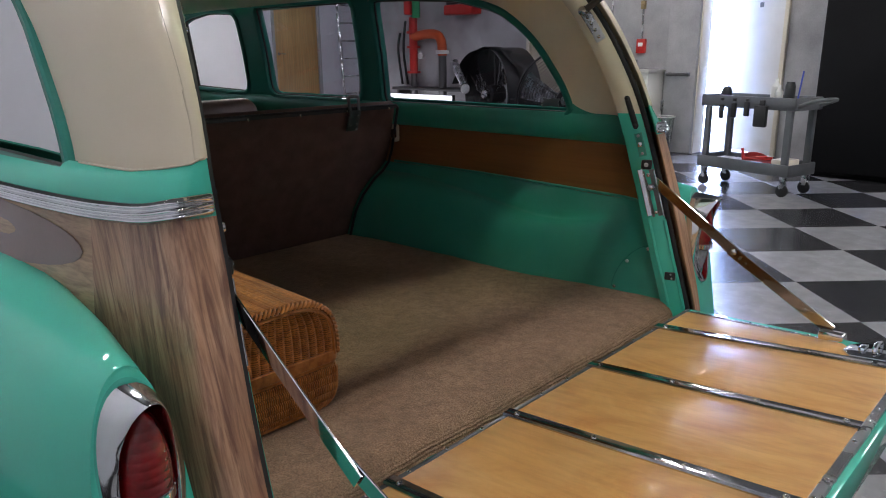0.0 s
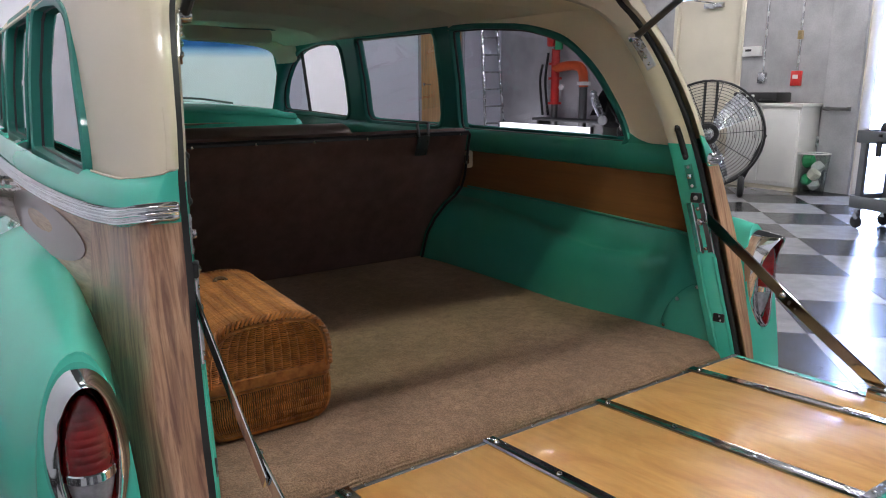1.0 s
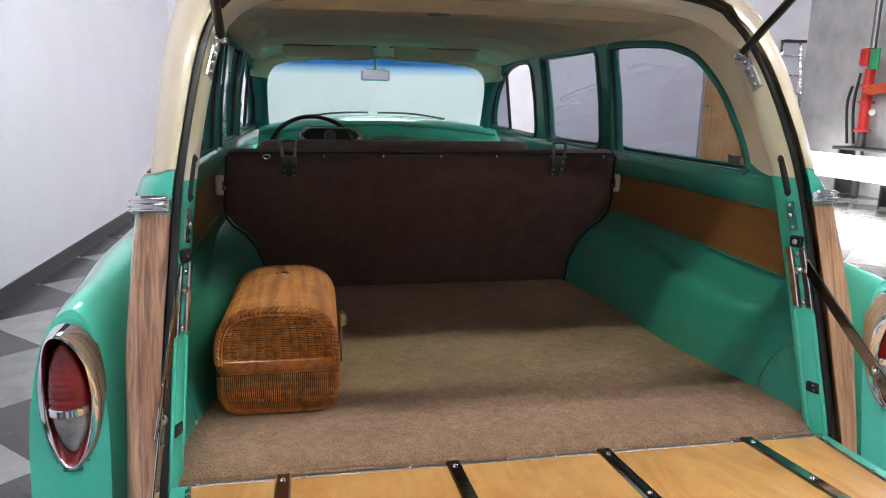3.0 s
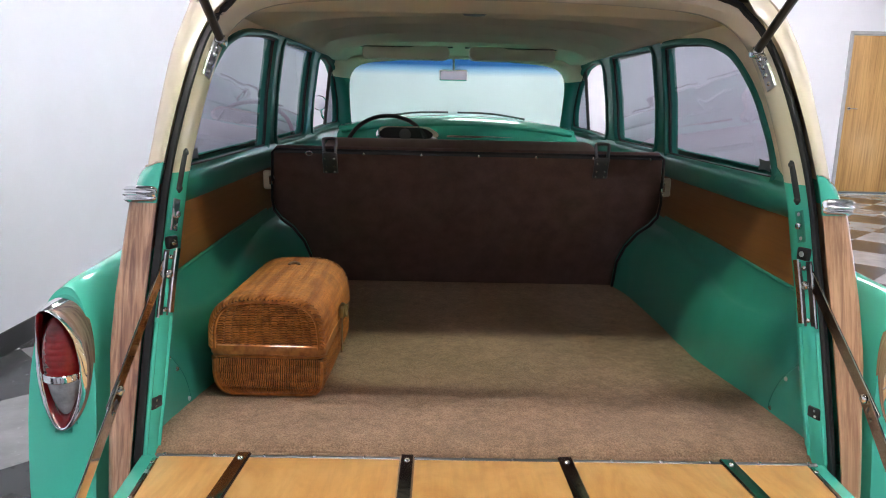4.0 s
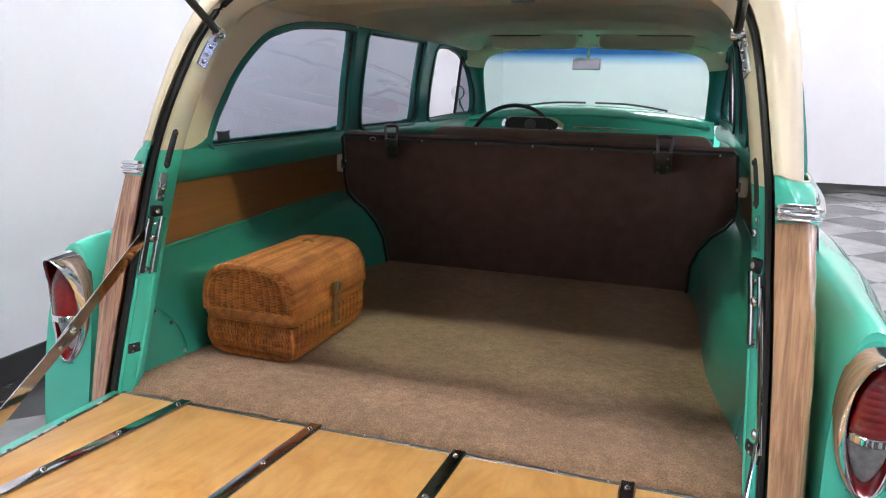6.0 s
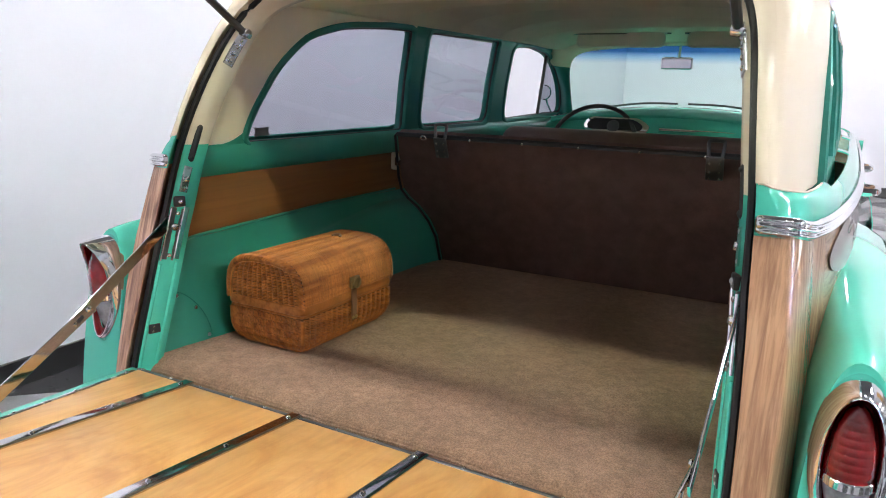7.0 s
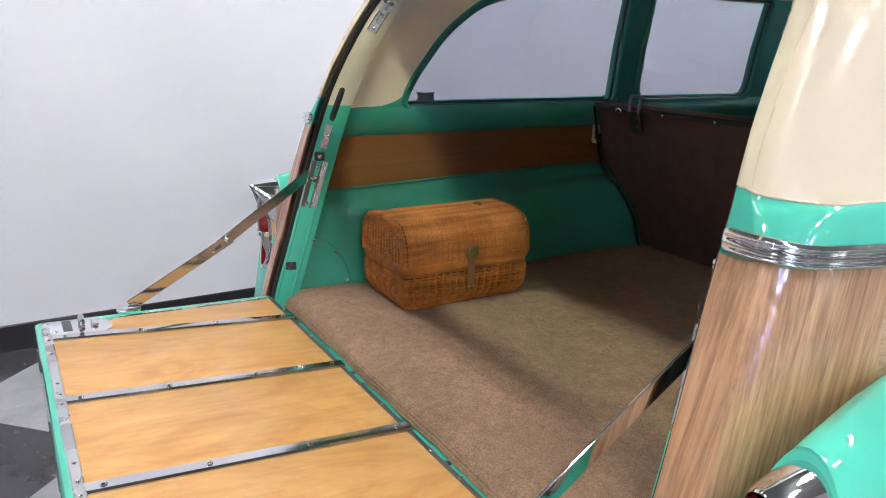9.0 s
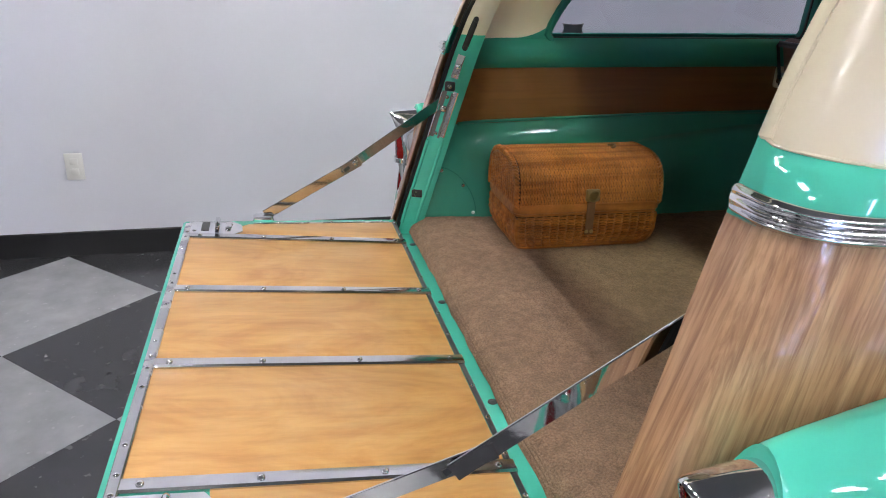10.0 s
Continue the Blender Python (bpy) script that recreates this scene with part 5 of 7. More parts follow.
# window frames, gaskets and panes
FRAME_PROFILE = [(-0.002, -0.004), (0.000, -0.009), (0.006, -0.012), (0.014, -0.011), (0.019, -0.006), (0.020, 0.004), (0.020, 0.030), (0.016, 0.034), (0.004, 0.034), (-0.002, 0.03)]
for wi, o in enumerate(OUTLINES):
    pts = [(liner_x(y, z) + 0.004, y, z) for y, z in o]
    cen = Vector((0, sum(p[1] for p in pts) / len(pts), sum(p[2] for p in pts) / len(pts)))

    def outwards(i, pts=pts):
        n = len(pts)
        w = Vector(pts[(i + 1) % n]) - Vector(pts[i - 1])
        v = w.cross(Vector((1, 0, 0)))
        area = sum(a[1] * b[2] - b[1] * a[2] for a, b in zip(pts, pts[1:] + pts[:1]))
        return v if area > 0 else -v
    area = sum(a[1] * b[2] - b[1] * a[2] for a, b in zip(pts, pts[1:] + pts[:1]))
    sgn = 1 if area < 0 else -1
    prof = [(a, b * sgn) for a, b in FRAME_PROFILE]
    fr = sweep(pts, prof if sgn > 0 else list(reversed(prof)), outwards, True)
    pane_pts = [(liner_x(y, z) + 0.012, y, z) for y, z in o]
    gas = tube([(liner_x(y, z) + 0.010, y, z) for y, z in grown(o, -0.001)], 0.0055, 6, True)
    rows = [[(pane_pts[i][0] * 1 + 0 * k, cen.y + (pane_pts[i][1] - cen.y) * (1 - k / 4), cen.z + (pane_pts[i][2] - cen.z) * (1 - k / 4)) for k in range(5)] for i in range(len(pane_pts))]
    rows = [[(liner_x(p[1], p[2]) + 0.012, p[1], p[2]) for p in r] for r in rows]
    pane = grid(lambda i, k, rows=rows: rows[i][k], range(len(rows)), range(5), None, True)
    for s, fix in ((1, lambda g: g), (-1, mirrored)):
        W = part("window_frame", fix(fr), TEAL_SHADED, car, "rounded teal window frame")
        part("gasket", fix(gas), RUBBER, W, "black rubber gasket")
        if wi < 2:
            g = part("pane", fix(pane), SIDE_GLASS, W, "grey tinted window glass")
            if wi == 0:
                part("sticker", fix(thick(grid(lambda i, k: (liner_x(0.49, 1.21) + 0.008, 0.445 + 0.06 * (i / 4 - 0.5) * (0.80 + 0.20 * abs(k / 2 - 1)), 1.198 + 0.026 * k / 4 + 0.003 * (1 - k / 2) * math.sin(i / 4 * math.pi)), range(5), range(5)), 0.001)), GREY_PL, W, "small dark sticker")
        else:
            vent = [(2.475, 1.21), (2.475, 1.498), (2.60, 1.44), (2.685, 1.36), (2.72, 1.28), (2.725, 1.22)]
            gv = part("vent_pane", fix(([(liner_x(y, z) + 0.012, y, z) for y, z in vent], [tuple(range(6))])), SIDE_GLASS, W, "tinted vent window")
            part("vent_post", fix(tube([(liner_x(2.475, 1.205) + 0.01, 2.475, 1.205), (liner_x(2.475, 1.5) + 0.01, 2.475, 1.505)], 0.008, 6)), RUBBER, W, "black vent post")

# headliner on five bows
LINER_MID = [(0.30, 1.556), (0.6, 1.598), (1.2, 1.650), (1.7, 1.655), (2.2, 1.648), (2.45, 1.628), (2.58, 1.600), (2.66, 1.578)]
BOWS = [0.70, 1.08, 1.46, 1.84, 2.20]


def headliner(a, v):
    y = 0.30 + 2.37 * v
    side = 1.538 - 0.02 * max(0, y - 2.2)
    w = liner_x(max(y, 0.45), 1.535) + 0.004
    zc = interp(y, LINER_MID)
    last = max([b0 for b0 in [0.30] + BOWS if b0 <= y])
    nxt = min([b0 for b0 in BOWS if b0 > y], default=3.6)
    t = (y - last) / (nxt - last)
    sag = 0.075 * t ** 1.6 * min(1.0, (1 - t) / 0.22) * min(1.0, y / 0.6)
    e = min(1.0, max(0.0, (abs(a) - 0.25) / 0.67))
    rise = math.sqrt(max(0.0, 1 - e ** 2.2))
    z = side + (zc - side) * (0.06 * (1 - a * a) + 0.94 * rise) - sag * rise
    p = Vector((a * w, y, z))
    top = [r for r in rim_in if r.z >= 1.49]
    s = (1 - a) / 2 * (len(top) - 1)
    k = min(int(s), len(top) - 2)
    r = top[k] * (1 - (s - k)) + top[k + 1] * (s - k) + Vector((0, 0.012, 0.004))
    b = min(1.0, v / 0.12)
    b = b * b * (3 - 2 * b)
    return tuple(r * (1 - b) + p * b)


part("headliner", thick(grid(headliner, lin(-1, 1, 51), lin(0, 1, 260)), 0.004), LINER, car, "tan cloth headliner on cross bows", 60)
part("dome_lamp", lathe([(0, -0.022), (0.03, -0.02), (0.045, -0.008), (0.048, 0.004)], 20, Matrix.Translation((0.0, 0.93, 1.598))), DARK_STEEL, car, "small dark dome lamp")

# cargo floor, carpet and sill
part("cargo_floor", rbox((0, 0.75, 0.62), (1.36, 1.4, 0.13), 0.01), TEAL_IN_SHADE, car)


def carpet(i, k):
    """The carpet rolls over the sill's edge and shows its ribbed backing there."""
    x = -0.612 + 1.224 * i / 160
    if k < 48:
        a = k / 47 * math.pi / 2
        rib = 0.0019 * math.sin(k / 47 * math.pi * 2 * 9) * max(0.0, 1 - k / 24)
        y, z = 0.074 - (0.062 + rib) * math.cos(a) ** 0.85, FLOOR_Z - 0.037 + (0.037 + rib) * math.sin(a) ** 0.9
    else:
        y, z = 0.074 + (1.35 - 0.074) * ((k - 47) / 50) ** 1.3, FLOOR_Z
    n = noise.noise(Vector((x * 4, y * 4, 0.3)))
    edge = max(0.0, 1 - k / 30)
    return (x, y + 0.003 * noise.noise(Vector((x * 9, 0.5, 1.0))) + 0.004 * edge * noise.noise(Vector((x * 16, 0.1, 7.0))),
            z + 0.004 * n + 0.0015 * noise.noise(Vector((x * 30, y * 30, 2.0))))


part("carpet", thick(grid(carpet, range(161), range(98)), 0.006), CARPET, car, "tan cut-pile cargo carpet rolled over the sill")
part("sill", join(rbox((0, 0.014, 0.676), (1.25, 0.085, 0.016), 0.006), rbox((0, 0.045, 0.61), (1.3, 0.02, 0.14), 0.004)), TEAL, car, "teal sill under the carpet edge")
for x in (-0.52, -0.18, 0.2, 0.5):
    part("sill_plug", lathe([(0, 0.003), (0.008, 0.002), (0.009, 0)], 12, Matrix.Translation((x, 0.005, 0.683))), BLACK, car)
part("rear_valance", thick(grid(lambda i, k: (-0.68 + 1.36 * i / 20, 0.03 + 0.03 * math.sin(k / 8 * math.pi), 0.38 + 0.27 * k / 8), range(21), range(9)), 0.004), TEAL, car, "teal panel below the tailgate")

# screw-fixed access cover on each housing
for s in (1, -1):
    def on_wall(y, z):
        t = min(1, max(0, (z - FLOOR_Z) / 0.255))
        best = min((housing(max(0, (y - housing_start(k)) / (1.375 - housing_start(k)) * 70), k) for k in range(27)), key=lambda p: abs(p[2] - z))
        return Vector((best[0] - 0.003, y, z))
    arc = [on_wall(0.05 + 0.142 * math.sin(a), 0.725 + 0.148 * math.cos(a)) for a in lin(0.3, 1.5, 24)]
    arc = arc if s > 0 else [Vector((-p.x, p.y, p.z)) for p in arc]
    seam = part("cover_seam", tube(smooth_path(arc[::3] + [arc[-1]], 40), 0.0008, 5), TEAL_SHADED, car, "seam of a screwed access cover")
    for a in (0.33, 0.9, 1.48):
        p = on_wall(0.05 + 0.134 * math.sin(a), 0.725 + 0.140 * math.cos(a))
        part("cover_screw", screw_head((s * (p.x - 0.001), p.y, p.z), (-s, 0, 0.1), 0.005), STEEL, seam)
    # striker plate, latch pad, buffers and pivot on the jamb

    def jamb_frame(z):
        """Inner point, way across the jamb towards the seal, and the jamb's inward normal."""
        xi, xs = (interp(z, [(q2, p2) for p2, q2 in rows if q2 < 1.5]) for rows in (INNER, SEAL))
        a, b = Vector((s * xi, rear_y(z) + 0.061, z)), Vector((s * xs, rear_y(z) + 0.020, z))
        way = (b - a).normalized()
        return a, b, way, Vector((s * way.y, -abs(way.x), 0)).normalized()

    def jp(z, u, out=0.0):
        """A point across the jamb: u = 0 at the inner rim, 1 at the seal."""
        a, b, way, nrm = jamb_frame(z)
        return a.lerp(b, u) + nrm * out

    def jbox(z, u, out, size, r=0.003):
        a, b, way, nrm = jamb_frame(z)
        m = Matrix((way, nrm, Vector((0, 0, 1)))).transposed().to_4x4()
        if m.determinant() < 0:
            m = Matrix((-way, nrm, Vector((0, 0, 1)))).transposed().to_4x4()
        return moved(rbox((0, 0, 0), size, r), Matrix.Translation(jp(z, u, out)) @ m)

    def jstrip(z0, z1, u, out, w, d, n=6):
        return sweep([jp(z, u, out) for z in lin(z0, z1, n)], flat(w, d, 0.002), lambda i: jamb_frame(z0)[2])

    def jscrew(z, u, out, r):
        return screw_head(jp(z, u, out), jamb_frame(z)[3], r)
    for u in (0.05, 0.93):
        part("jamb_rib", sweep([jp(z, u, 0.002) for z in lin(0.715, 0.940, 14)], ring(0.0045, 8, 0.004), lambda i: jamb_frame(0.8)[2]), TEAL, car, "raised rib on the teal jamb")
    pl = part("striker_plate", jstrip(0.948, 1.062, 0.62, 0.002, 0.030, 0.004), DARK_STEEL, car, "worn dark striker channel on the jamb")
    part("channel_edge", jstrip(0.948, 1.062, 0.16, 0.004, 0.013, 0.007), CHROME, pl, "chrome channel edge")
    part("channel_edge", jstrip(0.948, 1.062, 0.96, 0.004, 0.004, 0.006), CHROME, pl, "chrome channel edge")
    part("pivot_bolt", jscrew(1.02, 0.58, 0.007, 0.009), STEEL, pl)
    part("plate_screw", jscrew(0.958, 0.58, 0.006, 0.005), STEEL, pl)
    part("plate_screw", jscrew(1.05, 0.58, 0.006, 0.005), STEEL, pl)
    part("wall_hook", tube(smooth_path([(s * (liner_x(0.13, 0.90) - 0.002), 0.13, 0.915), (s * (liner_x(0.13, 0.90) - 0.016), 0.125, 0.905), (s * (liner_x(0.13, 0.90) - 0.014), 0.125, 0.89), (s * (liner_x(0.13, 0.90) - 0.003), 0.13, 0.88)], 10), 0.0025, 6), CHROME, car, "small chrome hook")
    bk = part("latch_block", jbox(1.076, 0.62, 0.004, (0.026, 0.012, 0.024), 0.004), BLACK, car, "black latch block")
    part("block_screw", jscrew(1.076, 0.62, 0.010, 0.006), STEEL, bk)
    ul = part("upper_latch", jstrip(1.096, 1.152, 0.52, 0.002, 0.019, 0.006), TEAL_IN_SHADE if s > 0 else STEEL, car, "teal painted latch plate" if s > 0 else "bare steel latch plate")
    for z in (1.103, 1.146):
        part("latch_screw", jscrew(z, 0.52, 0.004, 0.0045), STEEL, ul)
    part("latch_tongue", jbox(1.125, 0.52, 0.007, (0.011, 0.009, 0.013)), CHROME, ul)
    cap = [(0.0001, -0.046)] + [(0.0095 * math.cos(t), -0.0365 + 0.0095 * math.sin(t)) for t in lin(-1.4, 0, 6)] + [(0.0095 * math.cos(t), 0.0365 + 0.0095 * math.sin(t)) for t in lin(0, 1.4, 6)] + [(0.0001, 0.046)]
    buf = part("pillar_buffer", lathe(cap, 14, aim(jp(1.203, 0.50, -0.002), jp(1.24, 0.50) - jp(1.166, 0.50))), RUBBER, car, "black rubber pillar buffer")
    for z in (1.171, 1.235):
        part("buffer_stud", jscrew(z, 0.50, 0.006, 0.006), BLACK, buf)
    pad = part("latch_pad", jbox(0.797, 0.55, 0.003, (0.027, 0.009, 0.021)), BLACK, car, "black latch pad low on the jamb")
    for z in (0.792, 0.802):
        part("pad_screw", jscrew(z, 0.62, 0.007, 0.003), STEEL, pad)
    hb = part("hinge_bracket", jstrip(1.375, 1.44, 0.45, 0.004, 0.024, 0.006), STEEL, car, "steel bracket of the gate strut")
    for z in (1.384, 1.40, 1.416, 1.43):
        part("bracket_screw", jscrew(z, 0.45, 0.008, 0.005), CHROME, hb)
    a = jp(1.445, 0.5, 0.012)
    e = a + Vector((s * -0.005, -0.40, 0.245))
    m = a * 0.45 + e * 0.55
    gs = part("gate_strut", tube([a, m], 0.0085, 10), DARK_STEEL, car, "dark gas strut of the lift gate")
    part("strut_rod", tube([m, e], 0.0045, 8), CHROME, gs)
    part("strut_joint", lathe([(0, -0.012), (0.011, -0.01), (0.013, 0), (0.011, 0.01), (0, 0.012)], 12, aim(a, (1, 0, 0))), CHROME, gs)

# lift gate, swung up over the opening
def lift_gate(t, u):
    """u across the header, t out from the hinge line."""
    w = 0.50 + 0.06 * t
    return Vector((u * w, 0.30 - 0.455 * t, 1.605 + 0.125 * t - 0.01 * t * t))


def gate_rail(t0, t1, u0, u1):
    return thick(grid(lambda u, t: tuple(lift_gate(t, u) + Vector((0, 0, 0.012))), lin(u0, u1, 13), lin(t0, t1, 5)), 0.026)


lg = part("lift_gate", join(gate_rail(-0.11, 0.25, -1, 1), gate_rail(0.87, 1.0, -1, 1), gate_rail(0.25, 0.87, -1, -0.90), gate_rail(0.25, 0.87, 0.90, 1)), CREAM, car, "cream frame of the raised lift gate")
part("gate_pane", grid(lambda u, t: tuple(lift_gate(t, u)), lin(-0.91, 0.91, 9), lin(0.24, 0.88, 6)), GATE_GLASS, lg, "clear glass of the raised lift gate")

# ---- tailgate, lowered flat ----
tg = part("tailgate", prism([(-0.605, -0.028), (-0.535, -0.545), (-0.525, -0.552), (0.515, -0.552), (0.525, -0.545), (0.592, -0.028)], -0.045, 0.005, None, 0.006), TEAL, car, "teal edge frame of the lowered tailgate")
SLOPE = math.atan2(0.045, 0.5)
GM = Matrix.Translation((0, -0.035, 0.722)) @ Matrix.Rotation(-SLOPE, 4, "X") @ Matrix.Translation((0, 0.035, 0))
tg.data.transform(GM)


def gate_half(y, s=1):
    return (0.605 if s < 0 else 0.592) + ((0.535 - 0.605) if s < 0 else (0.525 - 0.592)) * (y + 0.035) / (-0.51)


STRIPS = [-0.425, -0.141, 0.134, 0.417]
edges = [None] + STRIPS + [None]
for k in range(5):
    def side_x(y, which, k=k):
        e = edges[k + which]
        if e is None:
            return (-1 if which == 0 else 1) * (gate_half(y, -1 if which == 0 else 1) - 0.036)
        return e + (0.0125 if which == 0 else -0.0125)
    y0, y1 = -0.042, -0.528
    ol = [(side_x(y0, 0), y0), (side_x(y1, 0), y1), (side_x(y1, 1), y1), (side_x(y0, 1), y0)]
    if k in (0, 4):
        s = -1 if k == 0 else 1
        xo = (side_x(y1, 0) if k == 0 else side_x(y1, 1))
        inner = side_x(y1, 1) if k == 0 else side_x(y1, 0)
        ym = -0.40
        xm = side_x(ym, 0) if k == 0 else side_x(ym, 1)
        ol = [(side_x(y0, 0), y0), (xm, ym), (xm * 0.96, ym - 0.02), (inner, -0.425), (side_x(y0, 1), y0)] if k == 0 else [(side_x(y0, 0), y0), (inner, -0.425), (xm * 0.96, ym - 0.02), (xm, ym), (side_x(y0, 1), y0)]
    part("wood_panel", prism(ol, 0.001, 0.008, GM, 0.0015), GATE_WOOD, tg, "varnished honey wood panel")
for x in STRIPS:
    st = part("slat_strip", sweep([GM @ Vector((x, y, 0.009)) for y in lin(-0.032, -0.530, 16)], [(0.013, -0.003), (0.013, 0.001), (0.010, 0.004), (0.004, 0.0035), (-0.004, 0.0035), (-0.010, 0.004), (-0.013, 0.001), (-0.013, -0.003)], (1, 0, 0)), STRIP, tg, "bright metal rub strip")
    for y in (-0.055, -0.21, -0.365, -0.505):
        part("strip_screw", screw_head(GM @ Vector((x, y, 0.013)), GM.to_3x3() @ Vector((0, 0, 1)), 0.0055), CHROME, st)
es = part("end_strip", sweep([GM @ Vector((x, -0.534, 0.009)) for x in lin(-0.50, 0.50, 20)], [(0.008, -0.002), (0.008, 0.002), (0.006, 0.004), (-0.006, 0.004), (-0.008, 0.002), (-0.008, -0.002)], (0, 1, 0)), STEEL, tg, "bright metal strip along the gate's end")
for x in [v + d for v in STRIPS for d in (-0.018, 0.018)] + lin(-0.34, 0.34, 6):
    part("end_screw", screw_head(GM @ Vector((x, -0.534, 0.013)), GM.to_3x3() @ Vector((0, 0, 1)), 0.0042), CHROME, es)
hs = part("hinge_strip", sweep([GM @ Vector((x, -0.036, 0.006)) for x in lin(-0.575, 0.575, 20)], flat(0.009, 0.005, 0.002), (0, 1, 0)), DARK_STEEL, tg, "dark strip along the hinge")
for x in lin(-0.56, 0.56, 14):
    part("hinge_screw", screw_head(GM @ Vector((x, -0.036, 0.009)), GM.to_3x3() @ Vector((0, 0, 1)), 0.004), CHROME, hs)
for s in (-1, 1):
    bs = part("side_strip", sweep([GM @ Vector((s * (gate_half(y, s) - 0.031), y, 0.006)) for y in lin(-0.05, -0.39, 10)], flat(0.009, 0.005, 0.002), (1, 0, 0)), STEEL, tg, "thin steel edge bead")
    for y in (-0.07, -0.20, -0.33):
        part("bead_screw", screw_head(GM @ Vector((s * (gate_half(y, s) - 0.031), y, 0.009)), GM.to_3x3() @ Vector((0, 0, 1)), 0.004), CHROME, bs)
    lk = part("gate_lock", prism([(s * 0.512, -0.535), (s * 0.436, -0.535), (s * 0.436, -0.43), (s * 0.46, -0.412), (s * 0.50, -0.415), (s * 0.522, -0.44)][::-s], 0.002, 0.013, GM, 0.003), CHROME, tg, "chrome corner lock plate")
    part("lock_slot", prism([(s * 0.505, -0.505), (s * 0.45, -0.505), (s * 0.45, -0.488), (s * 0.505, -0.488)][::-s], 0.0125, 0.0145, GM), BLACK, lk)
    part("lock_loop", tube(smooth_path([GM @ Vector((s * 0.500, -0.47, 0.012)), GM @ Vector((s * 0.498, -0.47, 0.026)), GM @ Vector((s * 0.462, -0.47, 0.028)), GM @ Vector((s * 0.456, -0.47, 0.012))], 14), 0.005, 8), CHROME, lk)
    part("lock_bolt", moved(rbox((s * 0.478, -0.445, 0.017), (0.036, 0.014, 0.010), 0.006), GM), CHROME, lk)
    part("lock_screw", screw_head(GM @ Vector((s * 0.5, -0.44, 0.013)), (0, 0, 1), 0.005), CHROME, lk)
    part("lock_screw", screw_head(GM @ Vector((s * 0.45, -0.52, 0.013)), (0, 0, 1), 0.005), CHROME, lk)
    # folding stay: two flat links with a slotted joint
    a = Vector((s * 0.590, 0.086, 1.035))
    b = Vector((0.538, -0.368, 0.774)) if s > 0 else Vector((-0.574, -0.360, 0.766))
    j = Vector((0.583, -0.145, 0.884)) if s > 0 else Vector((-0.589, -0.147, 0.878))
    ln = (j - a).normalized()
    l2 = (b - j).normalized()
    upn = ln.cross(Vector((1, 0, 0))).normalized()
    st = part("gate_stay", sweep([a - ln * 0.022, a, j + ln * 0.02], flat(0.025, 0.0035, 0.001), upn), MIRROR, car, "flat steel folding stay of the tailgate")
    part("lower_link", sweep([j - l2 * 0.03 + Vector((s * -0.004, 0, 0)), b + Vector((s * -0.004, 0, 0))], flat(0.025, 0.0035, 0.001), upn), MIRROR, st)
    part("joint_rivet", screw_head(j - ln * 0.018 + Vector((s * -0.006, 0, 0)), (-s, 0, 0), 0.008), CHROME, st)
    part("joint_slot", sweep([j + Vector((s * -0.0062, 0, 0)), j + ln * 0.03 + Vector((s * -0.0062, 0, 0))], flat(0.009, 0.001, 0.0004), upn), DARK_STEEL, st)
    part("joint_rivet", screw_head(j + ln * 0.022 + Vector((s * -0.007, 0, 0)), (-s, 0, 0), 0.005), CHROME, st)
    part("stay_foot", rbox((b.x - s * 0.010, b.y - 0.004, b.z - 0.008), (0.03, 0.05, 0.022), 0.005), CHROME, st)

# ---- folded-up rear seat back board ----
BM = Matrix.Translation((0, 1.212, FLOOR_Z)) @ Matrix.Rotation(math.atan2(0.168, 0.455), 4, "X")
HALF = [(0.512, 0.0), (0.514, 0.105), (0.533, 0.165), (0.566, 0.217), (0.600, 0.248), (0.620, 0.280), (0.622, 0.33), (0.604, 0.484), (0.594, 0.494)]
OUT = HALF + [(-x, z) for x, z in reversed(HALF)]
seat = thing("rear_seat", (0, 1.25, FLOOR_Z), "upright rear seat with a dark brown covered back board", "car seat")
UP = Matrix.Rotation(math.pi / 2, 4, "X")
part("back_board", prism(OUT, -0.004, 0.022, BM @ UP @ Matrix.Translation((0, 0, -0.022)), 0.006), BOARD, seat, "dark brown fibre back board")
part("cushion", prism([(x * 0.96, z * 0.93 + 0.004) for x, z in OUT], -0.11, -0.026, BM @ UP, 0.03), VINYL, seat, "brown vinyl seat back")
part("board_edge", tube([BM @ Vector((x, -0.012, z)) for x, z in OUT], 0.0045, 8), RUBBER, seat, "black edge beading")
# added metal line that stands for the highlight on the dark top strip
part("strip_glint", tube([BM @ Vector((x, -0.012, 0.4965)) for x in lin(-0.592, 0.592, 20)], 0.0018, 6), STRIP, seat, "thin bright line added as the glint on the board's top strip")
es = part("top_strip", sweep([BM @ Vector((x, -0.006, 0.491)) for x in lin(-0.594, 0.594, 20)], [(0.009, -0.010), (0.010, 0.0), (0.007, 0.004), (-0.007, 0.004), (-0.009, 0), (-0.009, -0.010)], (0, 1, 0)), BLACK, seat, "dark metal strip along the top")
for x in lin(-0.5, 0.56, 7):
    part("strip_screw", screw_head(BM @ Vector((x, -0.02, 0.487)), BM.to_3x3() @ Vector((0, -1, 0)), 0.0045), CHROME, es)
